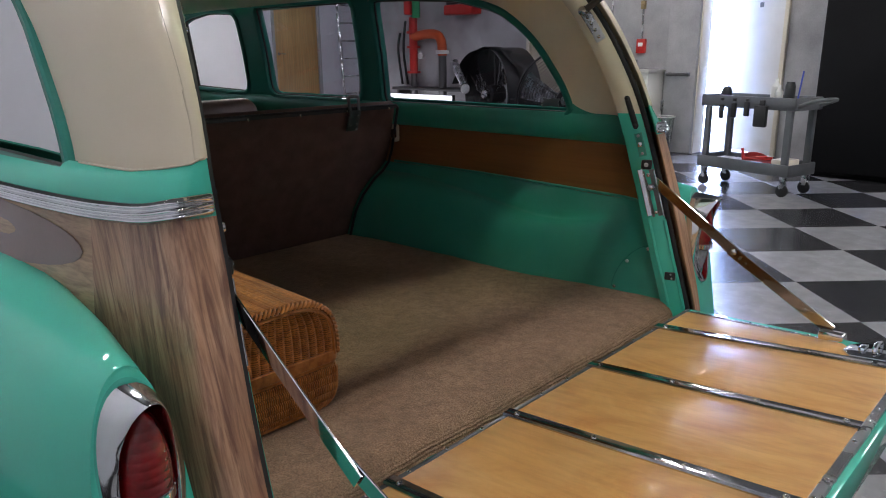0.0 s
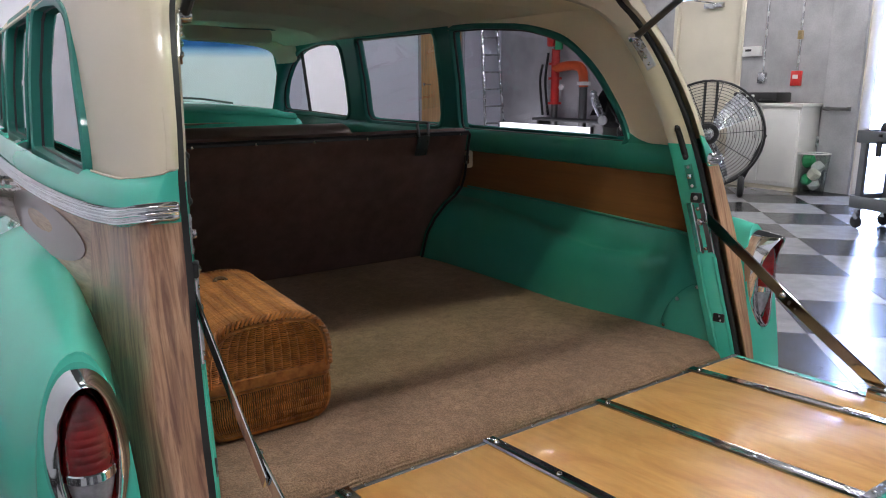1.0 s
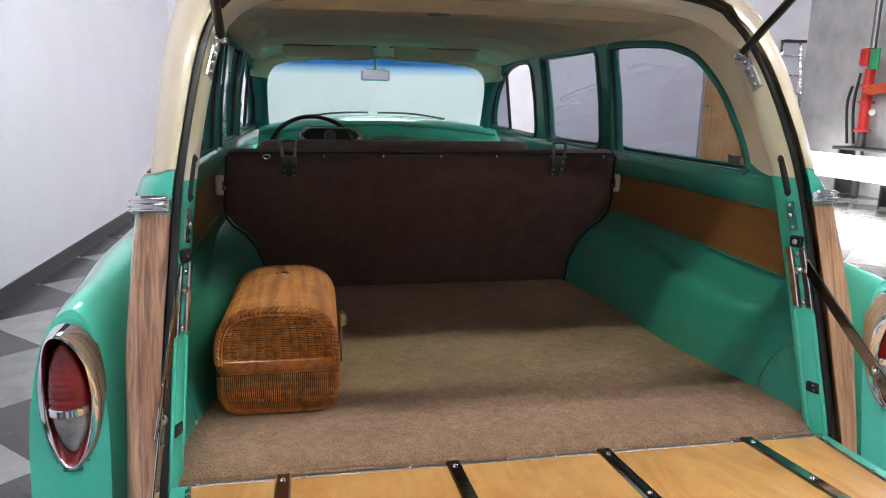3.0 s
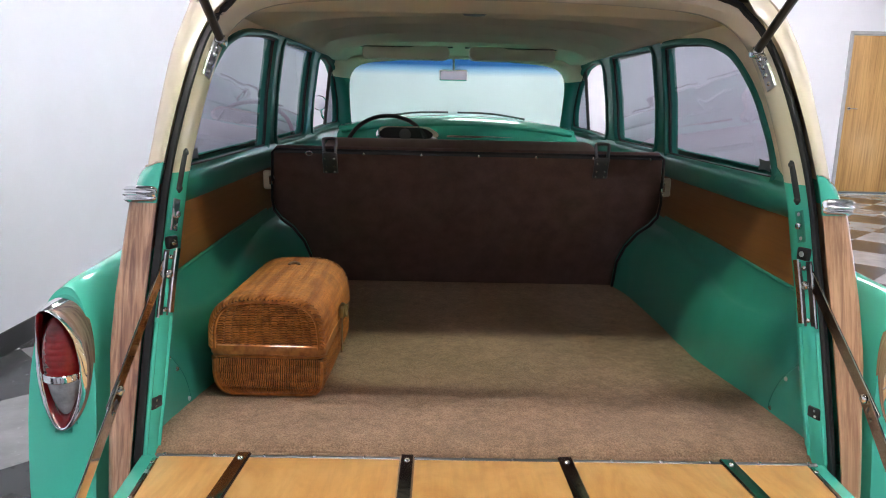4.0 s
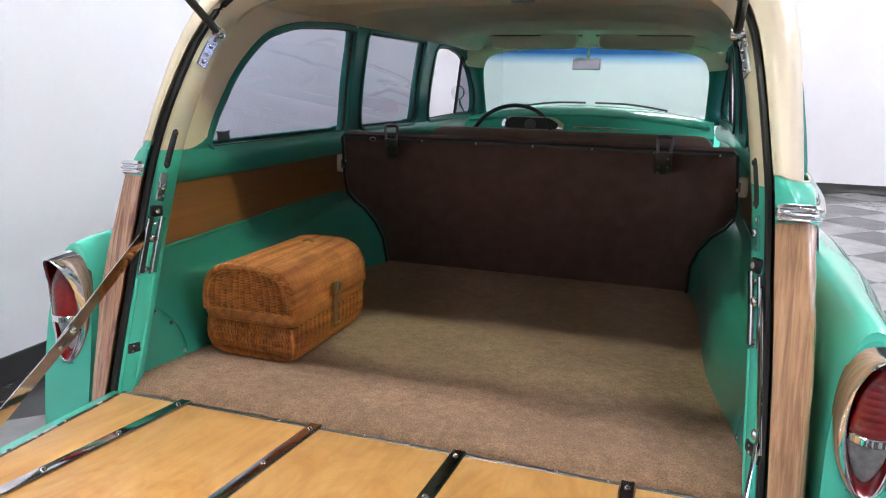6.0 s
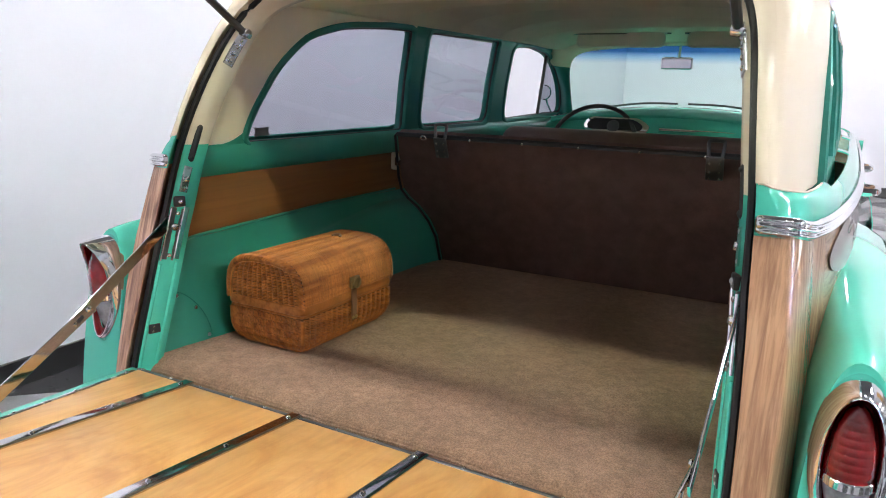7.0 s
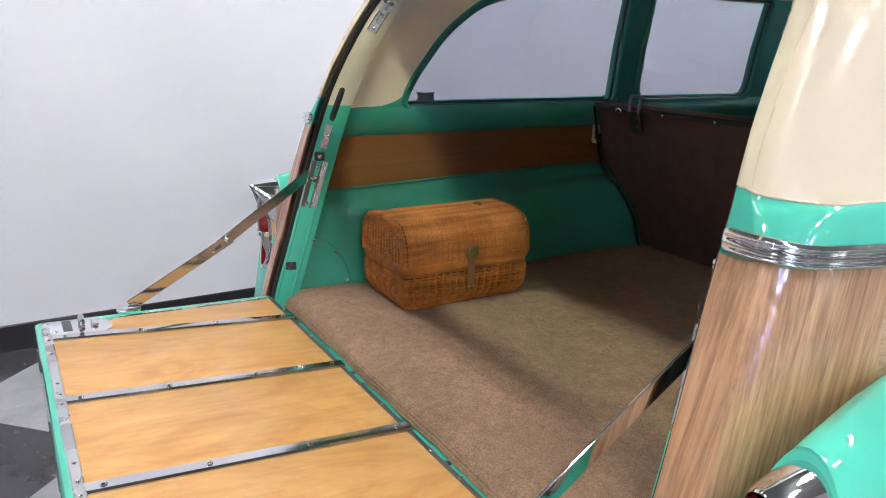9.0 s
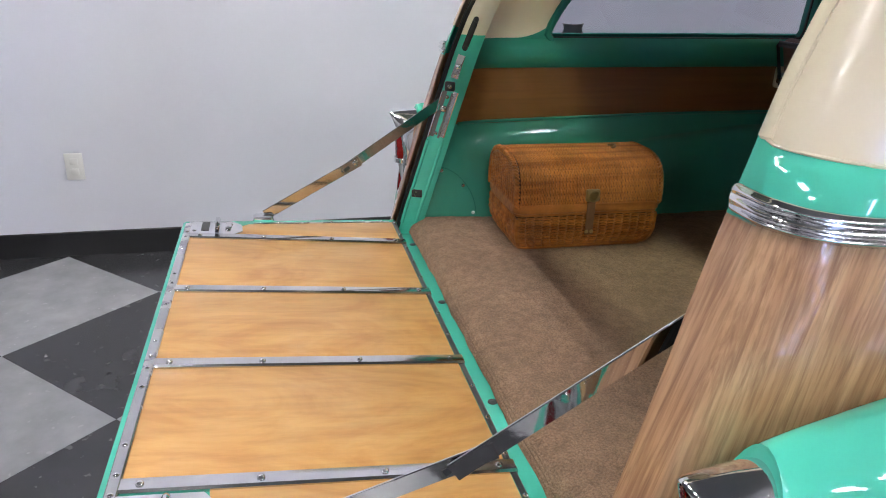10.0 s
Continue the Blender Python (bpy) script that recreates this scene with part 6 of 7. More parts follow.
for x in (-0.427, 0.409):
    loop = [(-0.016, 0.482), (-0.020, 0.520), (-0.014, 0.528), (0.014, 0.528), (0.020, 0.520), (0.016, 0.482)]
    hg = part("hinge", join(moved(rbox((x, -0.026, 0.458), (0.046, 0.006, 0.070), 0.003), BM),
                            tube(smooth_path([BM @ Vector((x + dx, -0.026 + 0.02 * (z - 0.482) / 0.04, z)) for dx, z in loop], 30), 0.005, 8)), DARK_STEEL, seat, "dark steel strap hinge")
    for dx, dz in ((-0.013, 0.474), (0.013, 0.474), (-0.013, 0.448), (0.013, 0.448), (-0.013, 0.430), (0.013, 0.430)):
        part("hinge_screw", screw_head(BM @ Vector((x + dx, -0.030, dz)), BM.to_3x3() @ Vector((0, -1, 0)), 0.0035), STEEL, hg)
part("latch_ring", tube([BM @ Vector((-0.49 + 0.010 * math.cos(a), -0.022, 0.487 + 0.007 * math.sin(a))) for a in lin(0, 5.9, 14)], 0.002, 5, True), CHROME, seat)
for s in (-1, 1):
    cp = part("side_bumper", rbox((s * 0.632, 1.078, 1.085), (0.026, 0.022, 0.06), 0.008, 3), CREAM, car, "cream rubber side bumper")
    part("bumper_clip", rbox((s * 0.618, 1.072, 1.085), (0.014, 0.018, 0.03), 0.004), STEEL, cp)

# front bench
fs2 = thing("front_seat", (0, 1.95, 0.5), "brown vinyl front bench seat", "car seat")
part("seat_back", moved(rbox((0, 0, 0), (1.16, 0.20, 0.62), 0.06, 5), Matrix.Translation((0, 1.86, 0.868)) @ Matrix.Rotation(radians(-10), 4, "X")), VINYL, fs2)
part("seat_base", rbox((0, 2.12, 0.60), (1.16, 0.5, 0.2), 0.05, 4), VINYL, fs2)

# cabin floor, dash and windscreen
part("cabin_floor", rbox((0, 2.2, 0.45), (1.36, 1.9, 0.04), 0.01), RUBBER, car)
for s in (-1, 1):
    part("door_card", thick(grid(lambda i, k, s=s: (s * (liner_x(1.3 + 1.4 * i / 20, 1.1) + 0.0), 1.3 + 1.4 * i / 20, 0.46 + 0.66 * k / 8), range(21), range(9)), 0.004), TEAL_IN_SHADE, car, "teal door card")


def dash(i, k):
    x = -0.60 + 1.2 * i / 60
    prof = [(2.50, 0.92), (2.47, 1.02), (2.455, 1.10), (2.46, 1.15), (2.49, 1.185), (2.55, 1.208), (2.62, 1.222), (2.70, 1.232), (2.78, 1.235), (2.84, 1.232)]
    y, z = prof[k]
    crown = 0.055 * (1 - (x / 0.6) ** 2)
    return (x, y - 0.12 * (x / 0.6) ** 2 * (1 if k > 5 else 0.4), z + ((crown - 0.022) * min(1, (k - 1) / 4) if k > 1 else 0))


part("dashboard", thick(grid(dash, range(61), range(10)), 0.004), TEAL, car, "glossy teal dashboard")
part("dash_bead", tube([(x, 2.515 - 0.075 * (x / 0.6) ** 2, 1.222 - 0.040 * (x / 0.6) ** 2) for x in lin(-0.58, 0.58, 40)], 0.010, 8), TEAL, car, "raised teal bead along the dash")
part("dash_chrome", sweep([(x, 2.462 - 0.03 * (x / 0.6) ** 2, 1.165 - 0.02 * (x / 0.6) ** 2) for x in lin(-0.05, 0.56, 24)], flat(0.012, 0.006, 0.002), (0, 0, 1)), CHROME, car, "chrome strip across the dash")
cl = part("instrument_cluster", moved(prism(rounded_outline([(-0.17, -0.05), (-0.19, 0.0), (-0.15, 0.055), (0.15, 0.055), (0.22, 0.0), (0.2, -0.05)], 48, 0.03), 0, 0.02, None, 0.006), Matrix.Translation((-0.26, 2.455, 1.172)) @ Matrix.Rotation(math.pi / 2 - 0.25, 4, "X") @ Matrix.Diagonal((0.8, 0.7, 1, 1))), CHROME, car, "chrome-framed instrument cluster")
part("gauge_face", moved(prism(rounded_outline([(-0.15, -0.035), (-0.165, 0.0), (-0.13, 0.042), (0.12, 0.042), (0.18, 0.0), (0.165, -0.035)], 48, 0.03), 0.018, 0.023), Matrix.Translation((-0.26, 2.455, 1.172)) @ Matrix.Rotation(math.pi / 2 - 0.25, 4, "X") @ Matrix.Diagonal((0.8, 0.7, 1, 1))), BLACK, cl, "black gauge face")
part("gauge_dial", moved(lathe([(0, 0.004), (0.026, 0.004), (0.03, 0)], 24), Matrix.Translation((-0.26, 2.43, 1.172)) @ Matrix.Rotation(math.pi / 2 - 0.25, 4, "X")), DARK_STEEL, cl, "dark round dial")

# windscreen


def screen(u, v, d=0.0):
    """u across, v up."""
    x = u * (0.60 - 0.03 * v)
    y = 2.83 - 0.17 * v - 0.11 * u * u - d
    z = 1.205 + (0.358 - 0.020 * u * u) * v + 0.045 * (1 - u * u) * (1 - v)
    return (x, y, z)


LOW_EDGE = [(-0.96, -0.02), (-0.9, -0.01), (-0.5, 0), (0, 0), (0.5, 0), (0.9, -0.01), (0.96, -0.02)]
ws = part("windscreen_frame", tube(smooth_path([screen(u, v) for u, v in LOW_EDGE], 40), 0.008, 8), TEAL_SHADED, car, "teal windscreen frame")
# the opening's rounded edge, and where the pillar and header meet the side frames and the headliner
OPEN_EDGE = [(0.562, 1.18), (0.565, 1.25), (0.565, 1.32), (0.564, 1.38), (0.560, 1.43), (0.549, 1.467), (0.531, 1.494), (0.503, 1.514), (0.46, 1.527), (0.40, 1.536), (0.25, 1.549), (0.12, 1.556), (0.0, 1.558)]
VENT_EDGE = [(1.18, 2.735), (1.28, 2.735), (1.36, 2.70), (1.445, 2.61), (1.505, 2.49)]
near_edge, far_edge = [], []
for x, z in OPEN_EDGE:
    u = x / 0.58
    near_edge.append(Vector((x, screen(u, (z - 1.205) / 0.35)[1] - 0.006, z)))
for x, z in OPEN_EDGE[:6]:
    y = interp(z + 0.02, VENT_EDGE)
    far_edge.append(Vector((liner_x(y, z) + 0.006, y, z + 0.012)))
for a, v in ((1.0, 0.93), (0.97, 0.945), (0.90, 0.965), (0.78, 0.985), (0.46, 0.999), (0.22, 0.999), (0.0, 0.999)):
    far_edge.append(Vector(headliner(a, v)) + Vector((0, 0, 0.014)))
near_edge, far_edge = smooth_path(near_edge, 61), smooth_path(far_edge, 61)


def surround(i, k):
    t = k / 8
    p = Vector(near_edge[i]).lerp(Vector(far_edge[i]), t)
    return (p.x - 0.004 * math.sin(t * math.pi), p.y - 0.022 * math.sin(t * math.pi) ** 0.8, p.z - 0.004 * math.sin(t * math.pi) * i / 60)


both("front_pillar", thick(grid(surround, range(0, 23), range(9)), 0.004), TEAL_SHADED, label="teal front pillar", soft=60)
both("header_trim", thick(grid(surround, range(22, 61), range(9)), 0.004), LINER, label="tan cloth header over the windscreen", soft=60)
part("screen_gasket", tube([(p[0], p[1], p[2]) for p in near_edge] + [(-p[0], p[1], p[2]) for p in reversed(near_edge[:-1])], 0.004, 6), RUBBER, ws, "black rubber windscreen gasket")
g = part("windscreen", grid(lambda u, v: screen(u, v), lin(-1, 1, 25), lin(0, 1.0, 11)), WIND_GLASS, ws, "pale green windscreen glass with a blue shade band")
g.visible_shadow = False
for s in (-1, 1):
    part("visor_rod", tube([(s * 0.03, 2.44, 1.598), (s * 0.50, 2.40, 1.594)], 0.005, 6), CHROME, car)
    VM = Matrix.Translation((s * 0.26, 2.43, 1.568)) @ Matrix.Rotation(s * 0.10, 4, "Z") @ Matrix.Rotation(radians(76), 4, "X")
    part("sun_visor", prism(rounded_outline([(-0.215, -0.036), (0.215, -0.036), (0.215, 0.034), (-0.215, 0.034)], 64, 0.030), -0.015, 0.015, VM, 0.011), VISOR, car, "pale tan padded sun visor")
IM = Matrix.Translation((-0.022, 2.58, 1.470)) @ Matrix.Rotation(radians(2), 4, "Z") @ Matrix.Rotation(radians(1.5), 4, "X")
mir = part("mirror_shell", moved(rbox((0, 0, 0), (0.146, 0.022, 0.056), 0.011, 4), IM), STEEL, car, "inside mirror")
part("mirror_glass", moved(rbox((0, -0.012, 0), (0.136, 0.004, 0.048), 0.002), IM), SILVER, mir, "", 0)
part("mirror_stem", tube([(-0.02, 2.61, 1.49), (-0.02, 2.625, 1.555)], 0.006, 6), CHROME, mir)
for x0, x1 in ((-0.40, -0.04), (0.38, 0.01)):
    part("wiper", tube(smooth_path([(x0, 2.795, 1.250), ((x0 + x1) / 2, 2.81, 1.276), (x1, 2.80, 1.280)], 10), 0.0055, 6), BLACK, car, "black wiper blade")

# steering wheel
SM = Matrix.Translation((-0.345, 2.38, 1.088)) @ Matrix.Rotation(radians(58), 4, "X")
sw2 = part("steering_wheel", tube([SM @ Vector((0.205 * math.cos(a), 0.205 * math.sin(a), 0)) for a in lin(0, 2 * math.pi * 47 / 48, 48)], 0.0105, 8, True), BLACK, car, "thin black steering wheel")
for a in (0.15, math.pi - 0.15, -math.pi / 2):
    part("spoke", tube([SM @ Vector((0, 0, -0.02)), SM @ Vector((0.2 * math.cos(a), 0.2 * math.sin(a), 0))], 0.008, 6), STEEL, sw2)
part("horn_button", lathe([(0, 0.012), (0.03, 0.01), (0.045, 0), (0.045, -0.03)], 20, SM), CHROME, sw2)
part("column", tube([SM @ Vector((0, 0, -0.02)), SM @ Vector((0, 0, -0.4))], 0.025, 10), TEAL_IN_SHADE, sw2)

# outside handles and door mirror
for s in (-1, 1):
    for y, z in ((1.36, 1.085), (2.1, 1.085)):
        x = skin_low(y, z)
        h = part("door_handle", tube(smooth_path([(s * (x + 0.004), y - 0.06, z), (s * (x + 0.04), y - 0.05, z), (s * (x + 0.045), y + 0.05, z), (s * (x + 0.006), y + 0.07, z)], 12), 0.011, 8), CHROME, car, "chrome door handle")
        part("lock_button", lathe([(0, 0.012), (0.01, 0.011), (0.013, 0)], 12, aim((s * x, y - 0.06, z), (s, 0, 0))), CHROME, h)
dm = part("door_mirror", lathe([(0, 0.03), (0.024, 0.026), (0.038, 0.01), (0.04, 0), (0.036, -0.004), (0, -0.004)], 20, aim((-0.735, 2.74, 1.316), (0.1, 1, 0))), CHROME, car, "round chrome door mirror")
part("mirror_arm", tube([(-0.735, 2.75, 1.316), (-0.73, 2.78, 1.25), (-0.70, 2.78, 1.2)], 0.006, 6), CHROME, dm)

# oval medallion on each flank
for s in (-1, 1):
    y0, z0 = 0.62, 1.12
    md = []
    for i in range(32):
        a = 2 * math.pi * i / 32
        y, z = y0 + 0.33 * math.cos(a), z0 - 0.035 + 0.048 * math.sin(a) - 0.045 * (y0 - 0) * 0
        md.append((y, z))
    part("dark_inlay", thick(grid(lambda i, k, md=md, s=s: (s * (skin_low(y0 + (md[i][0] - y0) * k / 4, z0 + (md[i][1] - z0) * k / 4) + 0.002), y0 + (md[i][0] - y0) * k / 4, z0 - 0.03 + (md[i][1] - z0 + 0.03) * k / 4), range(32), range(5), None, True), 0.001), mottled("mauve_inlay" if s > 0 else "mauve_inlay_b", (0.20, 0.12, 0.105), 0.3, coat=0.8), car, "dull mauve oval inlay in the woodgrain")

# front end
def bonnet(i, k):
    u = -1 + i / 12
    if k > 16:
        return (0.85 * u, 4.62 + 0.16 * (1 - u * u), 1.045 - 0.06 * u * u)
    return (0.62 * u, 2.86 + 1.75 * k / 16, 1.195 - 0.10 * (k / 16) ** 2 - 0.13 * abs(u) ** 2.6 - 0.5 * max(0, k / 16 - 0.9))


part("bonnet", thick(grid(bonnet, range(25), range(18)), 0.004), TEAL, car, "rounded teal bonnet")


def front_fender(j, k):
    y = 2.7 + 2.1 * j / 30
    t = (y - 2.7) / 2.1
    a = math.pi * k / 16
    zt = 1.05 - 0.10 * t - 0.5 * max(0, t - 0.92)
    return (0.70 + 0.19 * -math.cos(a) * (1 - 0.4 * max(0, t - 0.8)), y, 0.35 + (zt - 0.35) * math.sin(a) ** 0.5)


both("front_fender", thick(grid(front_fender, range(31), range(17)), 0.004), TEAL, label="rounded teal front fender")
part("nose", thick(grid(lambda i, k: (-0.85 + 1.7 * i / 24, 4.62 + 0.16 * (1 - (-1 + i / 12) ** 2) , 0.35 + 0.7 * k / 8), range(25), range(9)), 0.004), CHROME, car, "chrome grille front")
for s in (-1, 1):
    for y in (0.98, 3.9):
        w = part("wheel", lathe([(0.19, -0.09), (0.30, -0.09), (0.33, -0.06), (0.335, 0), (0.33, 0.06), (0.30, 0.09), (0.19, 0.09)], 36, aim((s * 0.74, y, 0.335), (s, 0, 0))), RUBBER, car, "black tyre")
        part("hubcap", lathe([(0, 0.08), (0.1, 0.075), (0.16, 0.05), (0.19, 0.06), (0.2, 0.03)], 30, aim((s * 0.74, y, 0.335), (s, 0, 0))), CHROME, w)
part("underbody", rbox((0, 2.3, 0.36), (1.3, 4.2, 0.06), 0.01), RUBBER, car)

# ---- wicker picnic basket on the carpet ----
BX, BY, BW, BL = -0.436, 0.392, 0.228, 0.357
KM = Matrix.Translation((BX, BY, FLOOR_Z + 0.002)) @ Matrix.Rotation(radians(-1.0), 4, "Z")
basket = thing("picnic_basket", (BX, BY, FLOOR_Z), "closed honey-brown wicker picnic basket with a domed lid", "basket")
SPLIT, HIGH = 0.097, 0.220


def body_ring(z, grow=0.0):
    """The body's plan at height z: a rounded box that draws in at the base."""
    t = max(0.0, 1 - z / 0.055)
    ins = 0.034 * (1 - math.sqrt(max(0, 1 - t * t)))
    return BW / 2 - ins + grow, BL / 2 - ins * 0.8 + grow


def box_loop(hx, hy, z, n, r, wave=0.0, phase=0, amp=0.0022):
    pts = []
    per = [(hx - r, -hy, 0), (hx, -hy + r, 1), (hx, hy - r, 1), (hx - r, hy, 2), (-hx + r, hy, 2), (-hx, hy - r, 3), (-hx, -hy + r, 3), (-hx + r, -hy, 0)]
    corner = [(hx - r, -hy + r), (hx - r, hy - r), (-hx + r, hy - r), (-hx + r, -hy + r)]
    seq = []
    for c, (cx, cy) in enumerate(corner):
        a0 = -math.pi / 2 + c * math.pi / 2
        for k in range(5):
            a = a0 + math.pi / 2 * k / 4
            seq.append(Vector((cx + r * math.cos(a), cy + r * math.sin(a), z)))
    closed = seq + [seq[0]]
    cum = [0]
    for a, b in zip(closed, closed[1:]):
        cum.append(cum[-1] + (b - a).length)
    for i in range(n):
        d = cum[-1] * i / n
        j = next(m for m in range(len(cum) - 1) if cum[m + 1] >= d - 1e-9)
        u = (d - cum[j]) / max(1e-9, cum[j + 1] - cum[j])
        p = closed[j].lerp(closed[j + 1], u)
        w = closed[j + 1] - closed[j]
        nrm = Vector((w.y, -w.x, 0)).normalized()
        pts.append(p + nrm * (amp * (1 if (i + phase) % 2 else -1) * wave))
    return pts


# inner sheet, coloured dark in place of the shade behind the strands
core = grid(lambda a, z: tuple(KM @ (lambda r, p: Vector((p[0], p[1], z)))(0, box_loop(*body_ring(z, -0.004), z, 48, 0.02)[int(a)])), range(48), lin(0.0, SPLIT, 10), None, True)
body = part("body", join(core, ([tuple(KM @ p) for p in box_loop(*body_ring(0.0, -0.004), 0.001, 48, 0.02)], [tuple(reversed(range(48)))])), WICKER_GAP, basket, "woven wicker body, its core darkened as shade between the strands")


def weave(at, cols, nv, amp, r, ro, mix=0.0):
    """Strands along u that swell over each stake and dip between; at(u, v) gives a point and its outward normal. mix: how far every other strand is out of step."""
    out = []
    for k in range(nv):
        pts = []
        jig = random.uniform(-0.08, 0.08) / nv
        for i in range(cols * 5 + 1):
            u = i / (cols * 5)
            p, n = at(u, min(1.0, max(0.0, k / (nv - 1) + jig)))
            swell = abs(math.sin(math.pi * (cols * u + (mix if k % 2 else 0.0)))) ** 0.5 * 2 - 1
            pts.append(KM @ (p + n * (amp * swell)))
        out.append(sweep(pts, ring(r, 6, ro)))
    return out


def side_face(s):
    def at(u, v):
        z = 0.006 + (SPLIT - 0.018) * v
        hx, hy = body_ring(z, 0.001)
        return Vector((s * hx, (2 * u - 1) * (hy - 0.007), z)), Vector((s, 0, 0))
    return at


def end_face(s):
    def at(u, v):
        z = 0.004 + (SPLIT - 0.015) * u
        hx, hy = body_ring(z, 0.001)
        return Vector(((2 * v - 1) * (hx - 0.007), s * hy, z)), Vector((0, s, 0))
    return at


rows = []
for s in (-1, 1):
    rows += weave(side_face(s), 17, 21, 0.0030, 0.0015, 0.0021)
    rows += weave(end_face(s), 5, 58, 0.0017, 0.0012, 0.0014)
tagged(part("body_weave", join(*rows), WICKER, body, "woven wicker strands"), kind="stuff")
rim_geo = [sweep([KM @ p for p in box_loop(BW / 2 + 0.0015, BL / 2 + 0.0015, SPLIT - 0.006, 220, 0.02, 1.0, 0, 0.0003)], ring(0.003, 8, 0.002), (0, 0, 1), True)]
part("body_rim", join(*rim_geo), WICKER, body, "wrapped cane rim")
part("base_hoop", tube([KM @ p for p in box_loop(BW / 2 - 0.020, BL / 2 - 0.017, 0.004, 160, 0.02, 1.0, 0, 0.0005)], 0.0055, 8, True), WICKER, body, "wrapped cane base hoop")
lid_rim = [sweep([KM @ p for p in box_loop(BW / 2 + 0.0025, BL / 2 + 0.0025, SPLIT + 0.009, 220, 0.018, 1.0, 0, 0.0003)], flat(0.022, 0.006, 0.002), (0, 0, 1), True)]


def lid_curve(u):
    """A point of the lid's arch: u from 0 at the wall side to 1 at the open side."""
    a = math.pi * (1 - u)
    c, s = math.cos(a), math.sin(a)
    hx = BW / 2 + 0.002
    return (hx * math.copysign(abs(c) ** 0.62, c), SPLIT + 0.012 + (HIGH - SPLIT - 0.012) * s ** 0.62)


LID_LEN = [0.0]
for i in range(1, 401):
    p0, p1 = lid_curve((i - 1) / 400), lid_curve(i / 400)
    LID_LEN.append(LID_LEN[-1] + math.hypot(p1[0] - p0[0], p1[1] - p0[1]))


def lid_even(t):
    """The arch's parameter at a share t of its length."""
    return float(np.interp(t * LID_LEN[-1], LID_LEN, lin(0, 1, 401)))


lid_core = grid(lambda u, y: tuple(KM @ Vector((lid_curve(u)[0] * 0.972, y, lid_curve(u)[1] - 0.003))), lin(0, 1, 33), lin(-BL / 2 + 0.004, BL / 2 - 0.004, 6))
ends = []
for y in (-BL / 2 + 0.005, BL / 2 - 0.005):
    ends.append(([tuple(KM @ Vector((lid_curve(u)[0] * 0.97, y, lid_curve(u)[1] - 0.003))) for u in lin(0, 1, 33)], [tuple(range(33))]))
lid = part("lid", join(lid_core, *ends), WICKER_GAP, basket, "domed woven lid, its core darkened as shade between the strands")


def lid_face(u, v):
    w = lid_even(0.004 + 0.992 * u)
    x, z = lid_curve(w)
    x2, z2 = lid_curve(min(1, w + 0.01))
    x1, z1 = lid_curve(max(0, w - 0.01))
    return Vector((x, (2 * v - 1) * (BL / 2 - 0.008), z)), Vector((-(z2 - z1), 0, x2 - x1)).normalized()


def lid_end(s):
    def at(u, v):
        z = SPLIT + 0.022 + (HIGH - SPLIT - 0.040) * v
        t = (z - SPLIT - 0.012) / (HIGH - SPLIT - 0.012)
        half = (BW / 2) * math.sqrt(max(0.0, 1 - t ** (2 / 0.62))) ** 0.62 - 0.009
        return Vector(((2 * u - 1) * half, s * (BL / 2 + 0.001), z)), Vector((0, s, 0))
    return at


tagged(part("top_weave", join(*weave(lid_face, 26, 100, 0.0012, 0.0016, 0.0018, 0.5)), WICKER_PALE, lid, "golden woven strands over the lid"), kind="stuff")
rows = []
for s in (-1, 1):
    rows += weave(lid_end(s), 13, 24, 0.0022, 0.0014, 0.0015)
tagged(part("end_weave", join(*rows), WICKER, lid, "woven wicker strands"), kind="stuff")
arch = []
for sgn in (-1, 1):
    y = sgn * BL / 2
    for i in range(46):
        u0, u1 = lid_even((i - 0.35) / 45), lid_even(min(1.0, (i + 1.1) / 45))
        (x0, z0), (x1, z1) = lid_curve(max(0.0, u0)), lid_curve(u1)
        a, b = KM @ Vector((x0 * 0.945, y + sgn * 0.005, z0 - 0.007 * math.sin(math.pi * u0))), KM @ Vector((x1 * 1.005, y - sgn * 0.003, z1 + 0.001))
        mid = (a + b) / 2 + (KM.to_3x3() @ Vector((x0 * 0.02, sgn * 0.003, 0.002)))
        arch.append(sweep(smooth_path([a, mid, b], 7), ring(0.0036, 6, 0.0028)))
    arch.append(sweep([KM @ Vector((lid_curve(lid_even(t))[0] * 0.915, y + sgn * 0.003, lid_curve(lid_even(t))[1] - 0.012 * math.sin(math.pi * lid_even(t)))) for t in lin(0, 1, 60)], ring(0.0034, 6)))
part("lid_edge", join(*arch, *lid_rim), WICKER, lid, "braided cane edging")
for sy in (-1, 1):
    for sx in (-1, 1):
        post = []
        for z in lin(0.006, SPLIT - 0.014, 10):
            hx, hy = body_ring(z, 0.0)
            post.append(KM @ Vector((sx * (hx - 0.0045), sy * (hy - 0.0045), z)))
        part("corner_wrap", tube(post, 0.0062, 8), WICKER, body)
SX = BW / 2 + 0.008
stp = part("strap", sweep([KM @ Vector((SX + 0.004, 0.0, z)) for z in lin(0.042, 0.135, 8)], flat(0.020, 0.003, 0.001), (0, 1, 0)), LEATHER, basket, "brown leather closing strap")
part("clasp", join(moved(rbox((SX + 0.006, 0, 0.140), (0.012, 0.034, 0.030), 0.005), KM), tube([KM @ Vector((SX + 0.014, 0.012 * math.cos(a), 0.140 + 0.012 * math.sin(a))) for a in lin(0, 5.9, 14)], 0.003, 6, True)), BRASS, basket, "aged brass clasp")
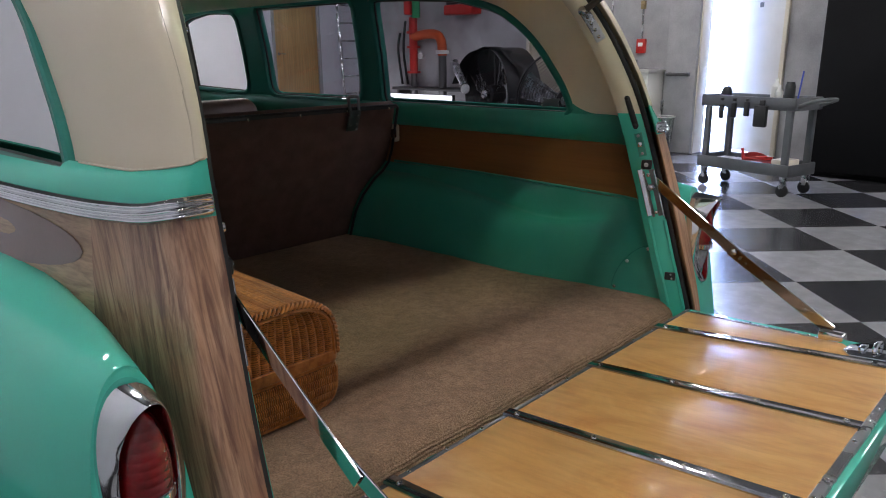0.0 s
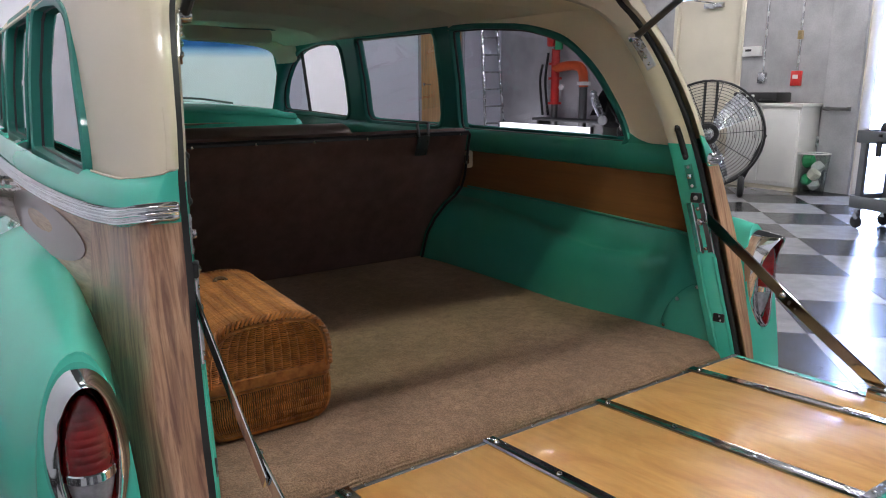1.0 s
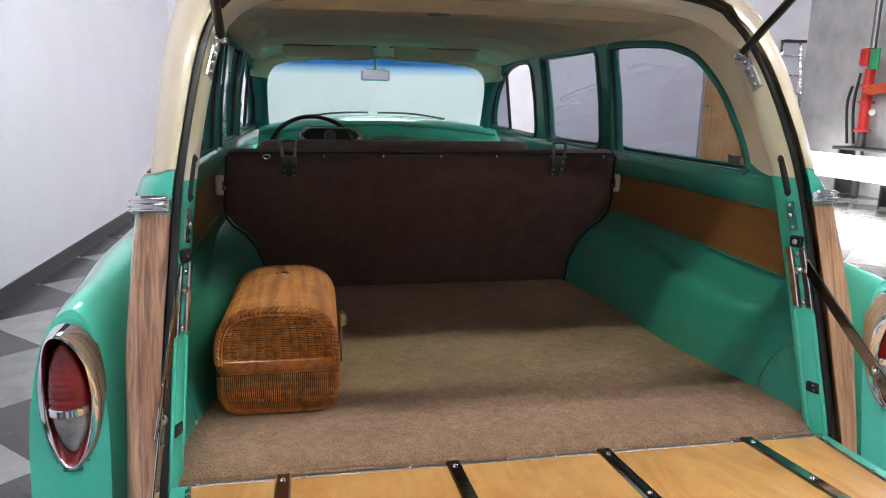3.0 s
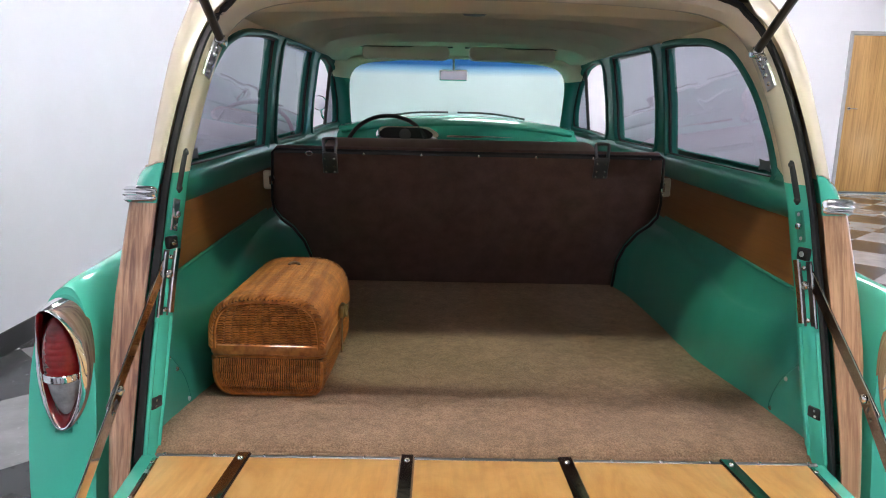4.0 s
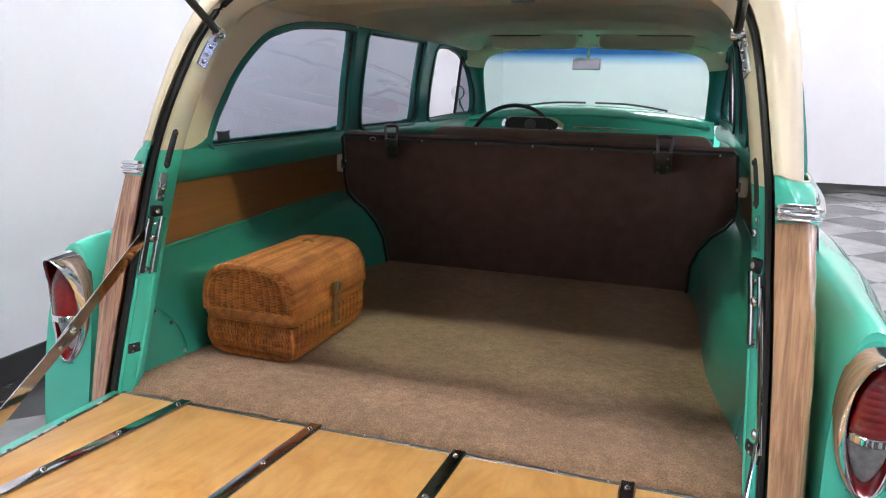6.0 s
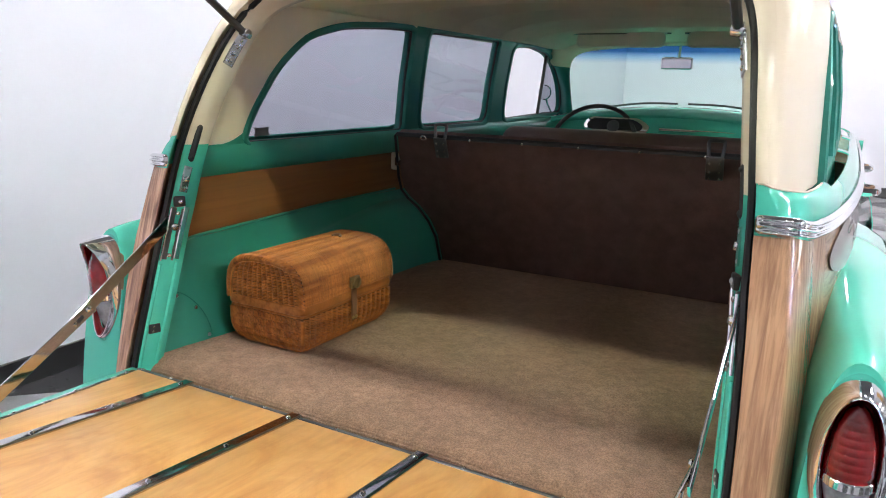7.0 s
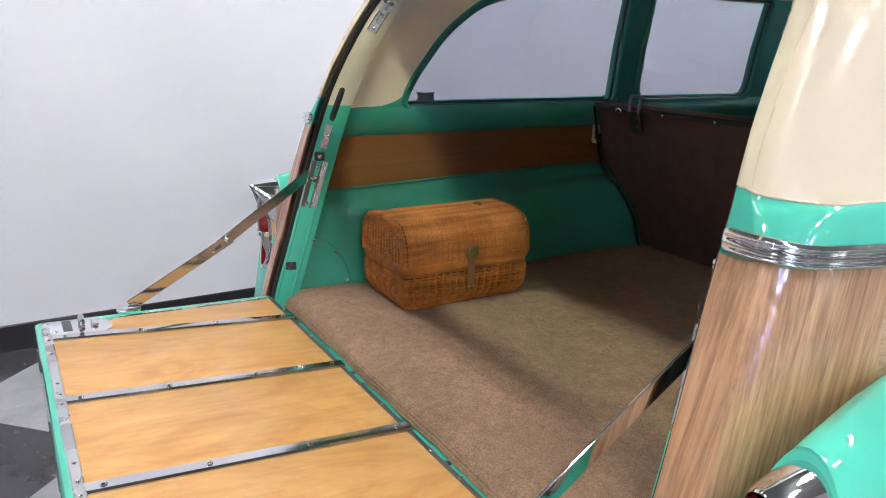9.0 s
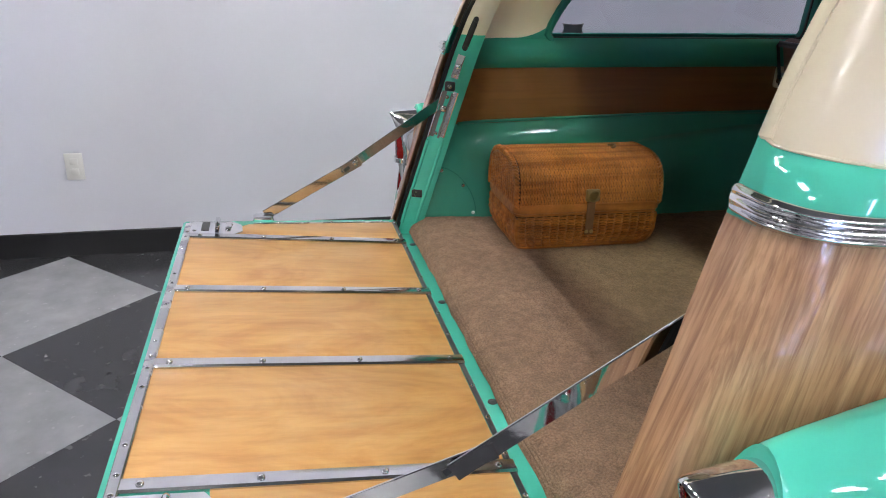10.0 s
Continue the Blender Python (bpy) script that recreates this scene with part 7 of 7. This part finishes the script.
for dy in (-0.006, 0.006):
    part("stud", screw_head(KM @ Vector((SX + 0.006, dy, 0.05)), (1, 0, 0), 0.005), BRASS, stp)
part("handle_loop", tube([KM @ Vector((0.0 + 0.012 * math.cos(a), 0.09 + 0.012 * math.sin(a), HIGH + 0.002 + 0.003 * math.sin(a))) for a in lin(0, math.pi, 10)], 0.004, 6), LEATHER, basket, "small dark leather loop on the lid")

# ---- checkered floor: tiles laid at an angle to the walls ----
TILE, ANGLE, CORNER = 0.668, radians(44.7), (-1.37, -1.335)
floor = solid("floor", rbox(((LEFT_X + RIGHT_X) / 2, (NEAR_Y + FAR_Y) / 2, -0.054), (RIGHT_X - LEFT_X + 0.4, FAR_Y - NEAR_Y + 0.4, 0.1), 0), GROUT,
              "waxed black and grey checkered vinyl tile floor", "floor", kind="structure", soft=0)
e1 = Vector((math.cos(ANGLE), math.sin(ANGLE))) * TILE
e2 = Vector((-math.sin(ANGLE), math.cos(ANGLE))) * TILE
H = TILE / 2 - 0.0006
tile_geo = ([(-H, -H, -0.004), (H, -H, -0.004), (H, H, -0.004), (-H, H, -0.004), (-H, -H, -0.0006), (H, -H, -0.0006), (H, H, -0.0006), (-H, H, -0.0006),
             (-H + 0.0012, -H + 0.0012, 0), (H - 0.0012, -H + 0.0012, 0), (H - 0.0012, H - 0.0012, 0), (-H + 0.0012, H - 0.0012, 0)],
            [(0, 1, 5, 4), (1, 2, 6, 5), (2, 3, 7, 6), (3, 0, 4, 7), (4, 5, 9, 8), (5, 6, 10, 9), (6, 7, 11, 10), (7, 4, 8, 11), (8, 9, 10, 11)])
tile_mesh = []
for mat_t in (TILE_D, TILE_L):
    me = bpy.data.meshes.new("tile")
    me.from_pydata(*[tile_geo[0], [], tile_geo[1]])
    me.materials.append(mat_t)
    tile_mesh.append(me)


def clipped(poly):
    for ax, lim, sg in ((0, LEFT_X, 1), (0, RIGHT_X, -1), (1, NEAR_Y, 1), (1, FAR_Y, -1)):
        out = []
        for a, b in zip(poly, poly[1:] + poly[:1]):
            ia, ib = (a[ax] - lim) * sg >= 0, (b[ax] - lim) * sg >= 0
            if ia:
                out.append(a)
            if ia != ib:
                t = (lim - a[ax]) / (b[ax] - a[ax])
                out.append((a[0] + (b[0] - a[0]) * t, a[1] + (b[1] - a[1]) * t))
        poly = out
        if not poly:
            return []
    return poly


whole, cut = [], [[], []]
for i in range(-30, 31):
    for j in range(-30, 31):
        c = Vector(CORNER) + e1 * (i + 0.5) + e2 * (j + 0.5)
        poly = [tuple(c + e1 * a + e2 * b) for a, b in ((-0.499, -0.499), (0.499, -0.499), (0.499, 0.499), (-0.499, 0.499))]
        cl2 = clipped(poly)
        if len(cl2) < 3:
            continue
        kind = (i + j) % 2
        if all(LEFT_X < p[0] < RIGHT_X and NEAR_Y < p[1] < FAR_Y for p in poly):
            whole.append((((c.x - 1.5) ** 2 + (c.y - 2.0) ** 2), kind, c))
        else:
            cut[kind].append(cl2)
whole.sort(key=lambda r: r[0])
for d, kind, c in whole[:300]:
    ob = new("tile", tile_mesh[kind])
    ob.parent = floor
    ob.matrix_basis = Matrix.Translation((c.x, c.y, 0)) @ Matrix.Rotation(ANGLE, 4, "Z")
for kind in (0, 1):
    verts, faces = [], []
    for d, k2, c in whole[300:]:
        if k2 == kind:
            n = len(verts)
            verts.extend((*(c + e1 * a + e2 * b), 0.0) for a, b in ((-0.499, -0.499), (0.499, -0.499), (0.499, 0.499), (-0.499, 0.499)))
            faces.append((n, n + 1, n + 2, n + 3))
    for poly in cut[kind]:
        n = len(verts)
        verts.extend((x, y, 0.0) for x, y in poly)
        faces.append(tuple(range(n, n + len(poly))))
    ob = put("far_tiles", (verts, faces), (TILE_D, TILE_L)[kind], 0)
    ob.parent = floor
    tagged(ob, kind="stuff")
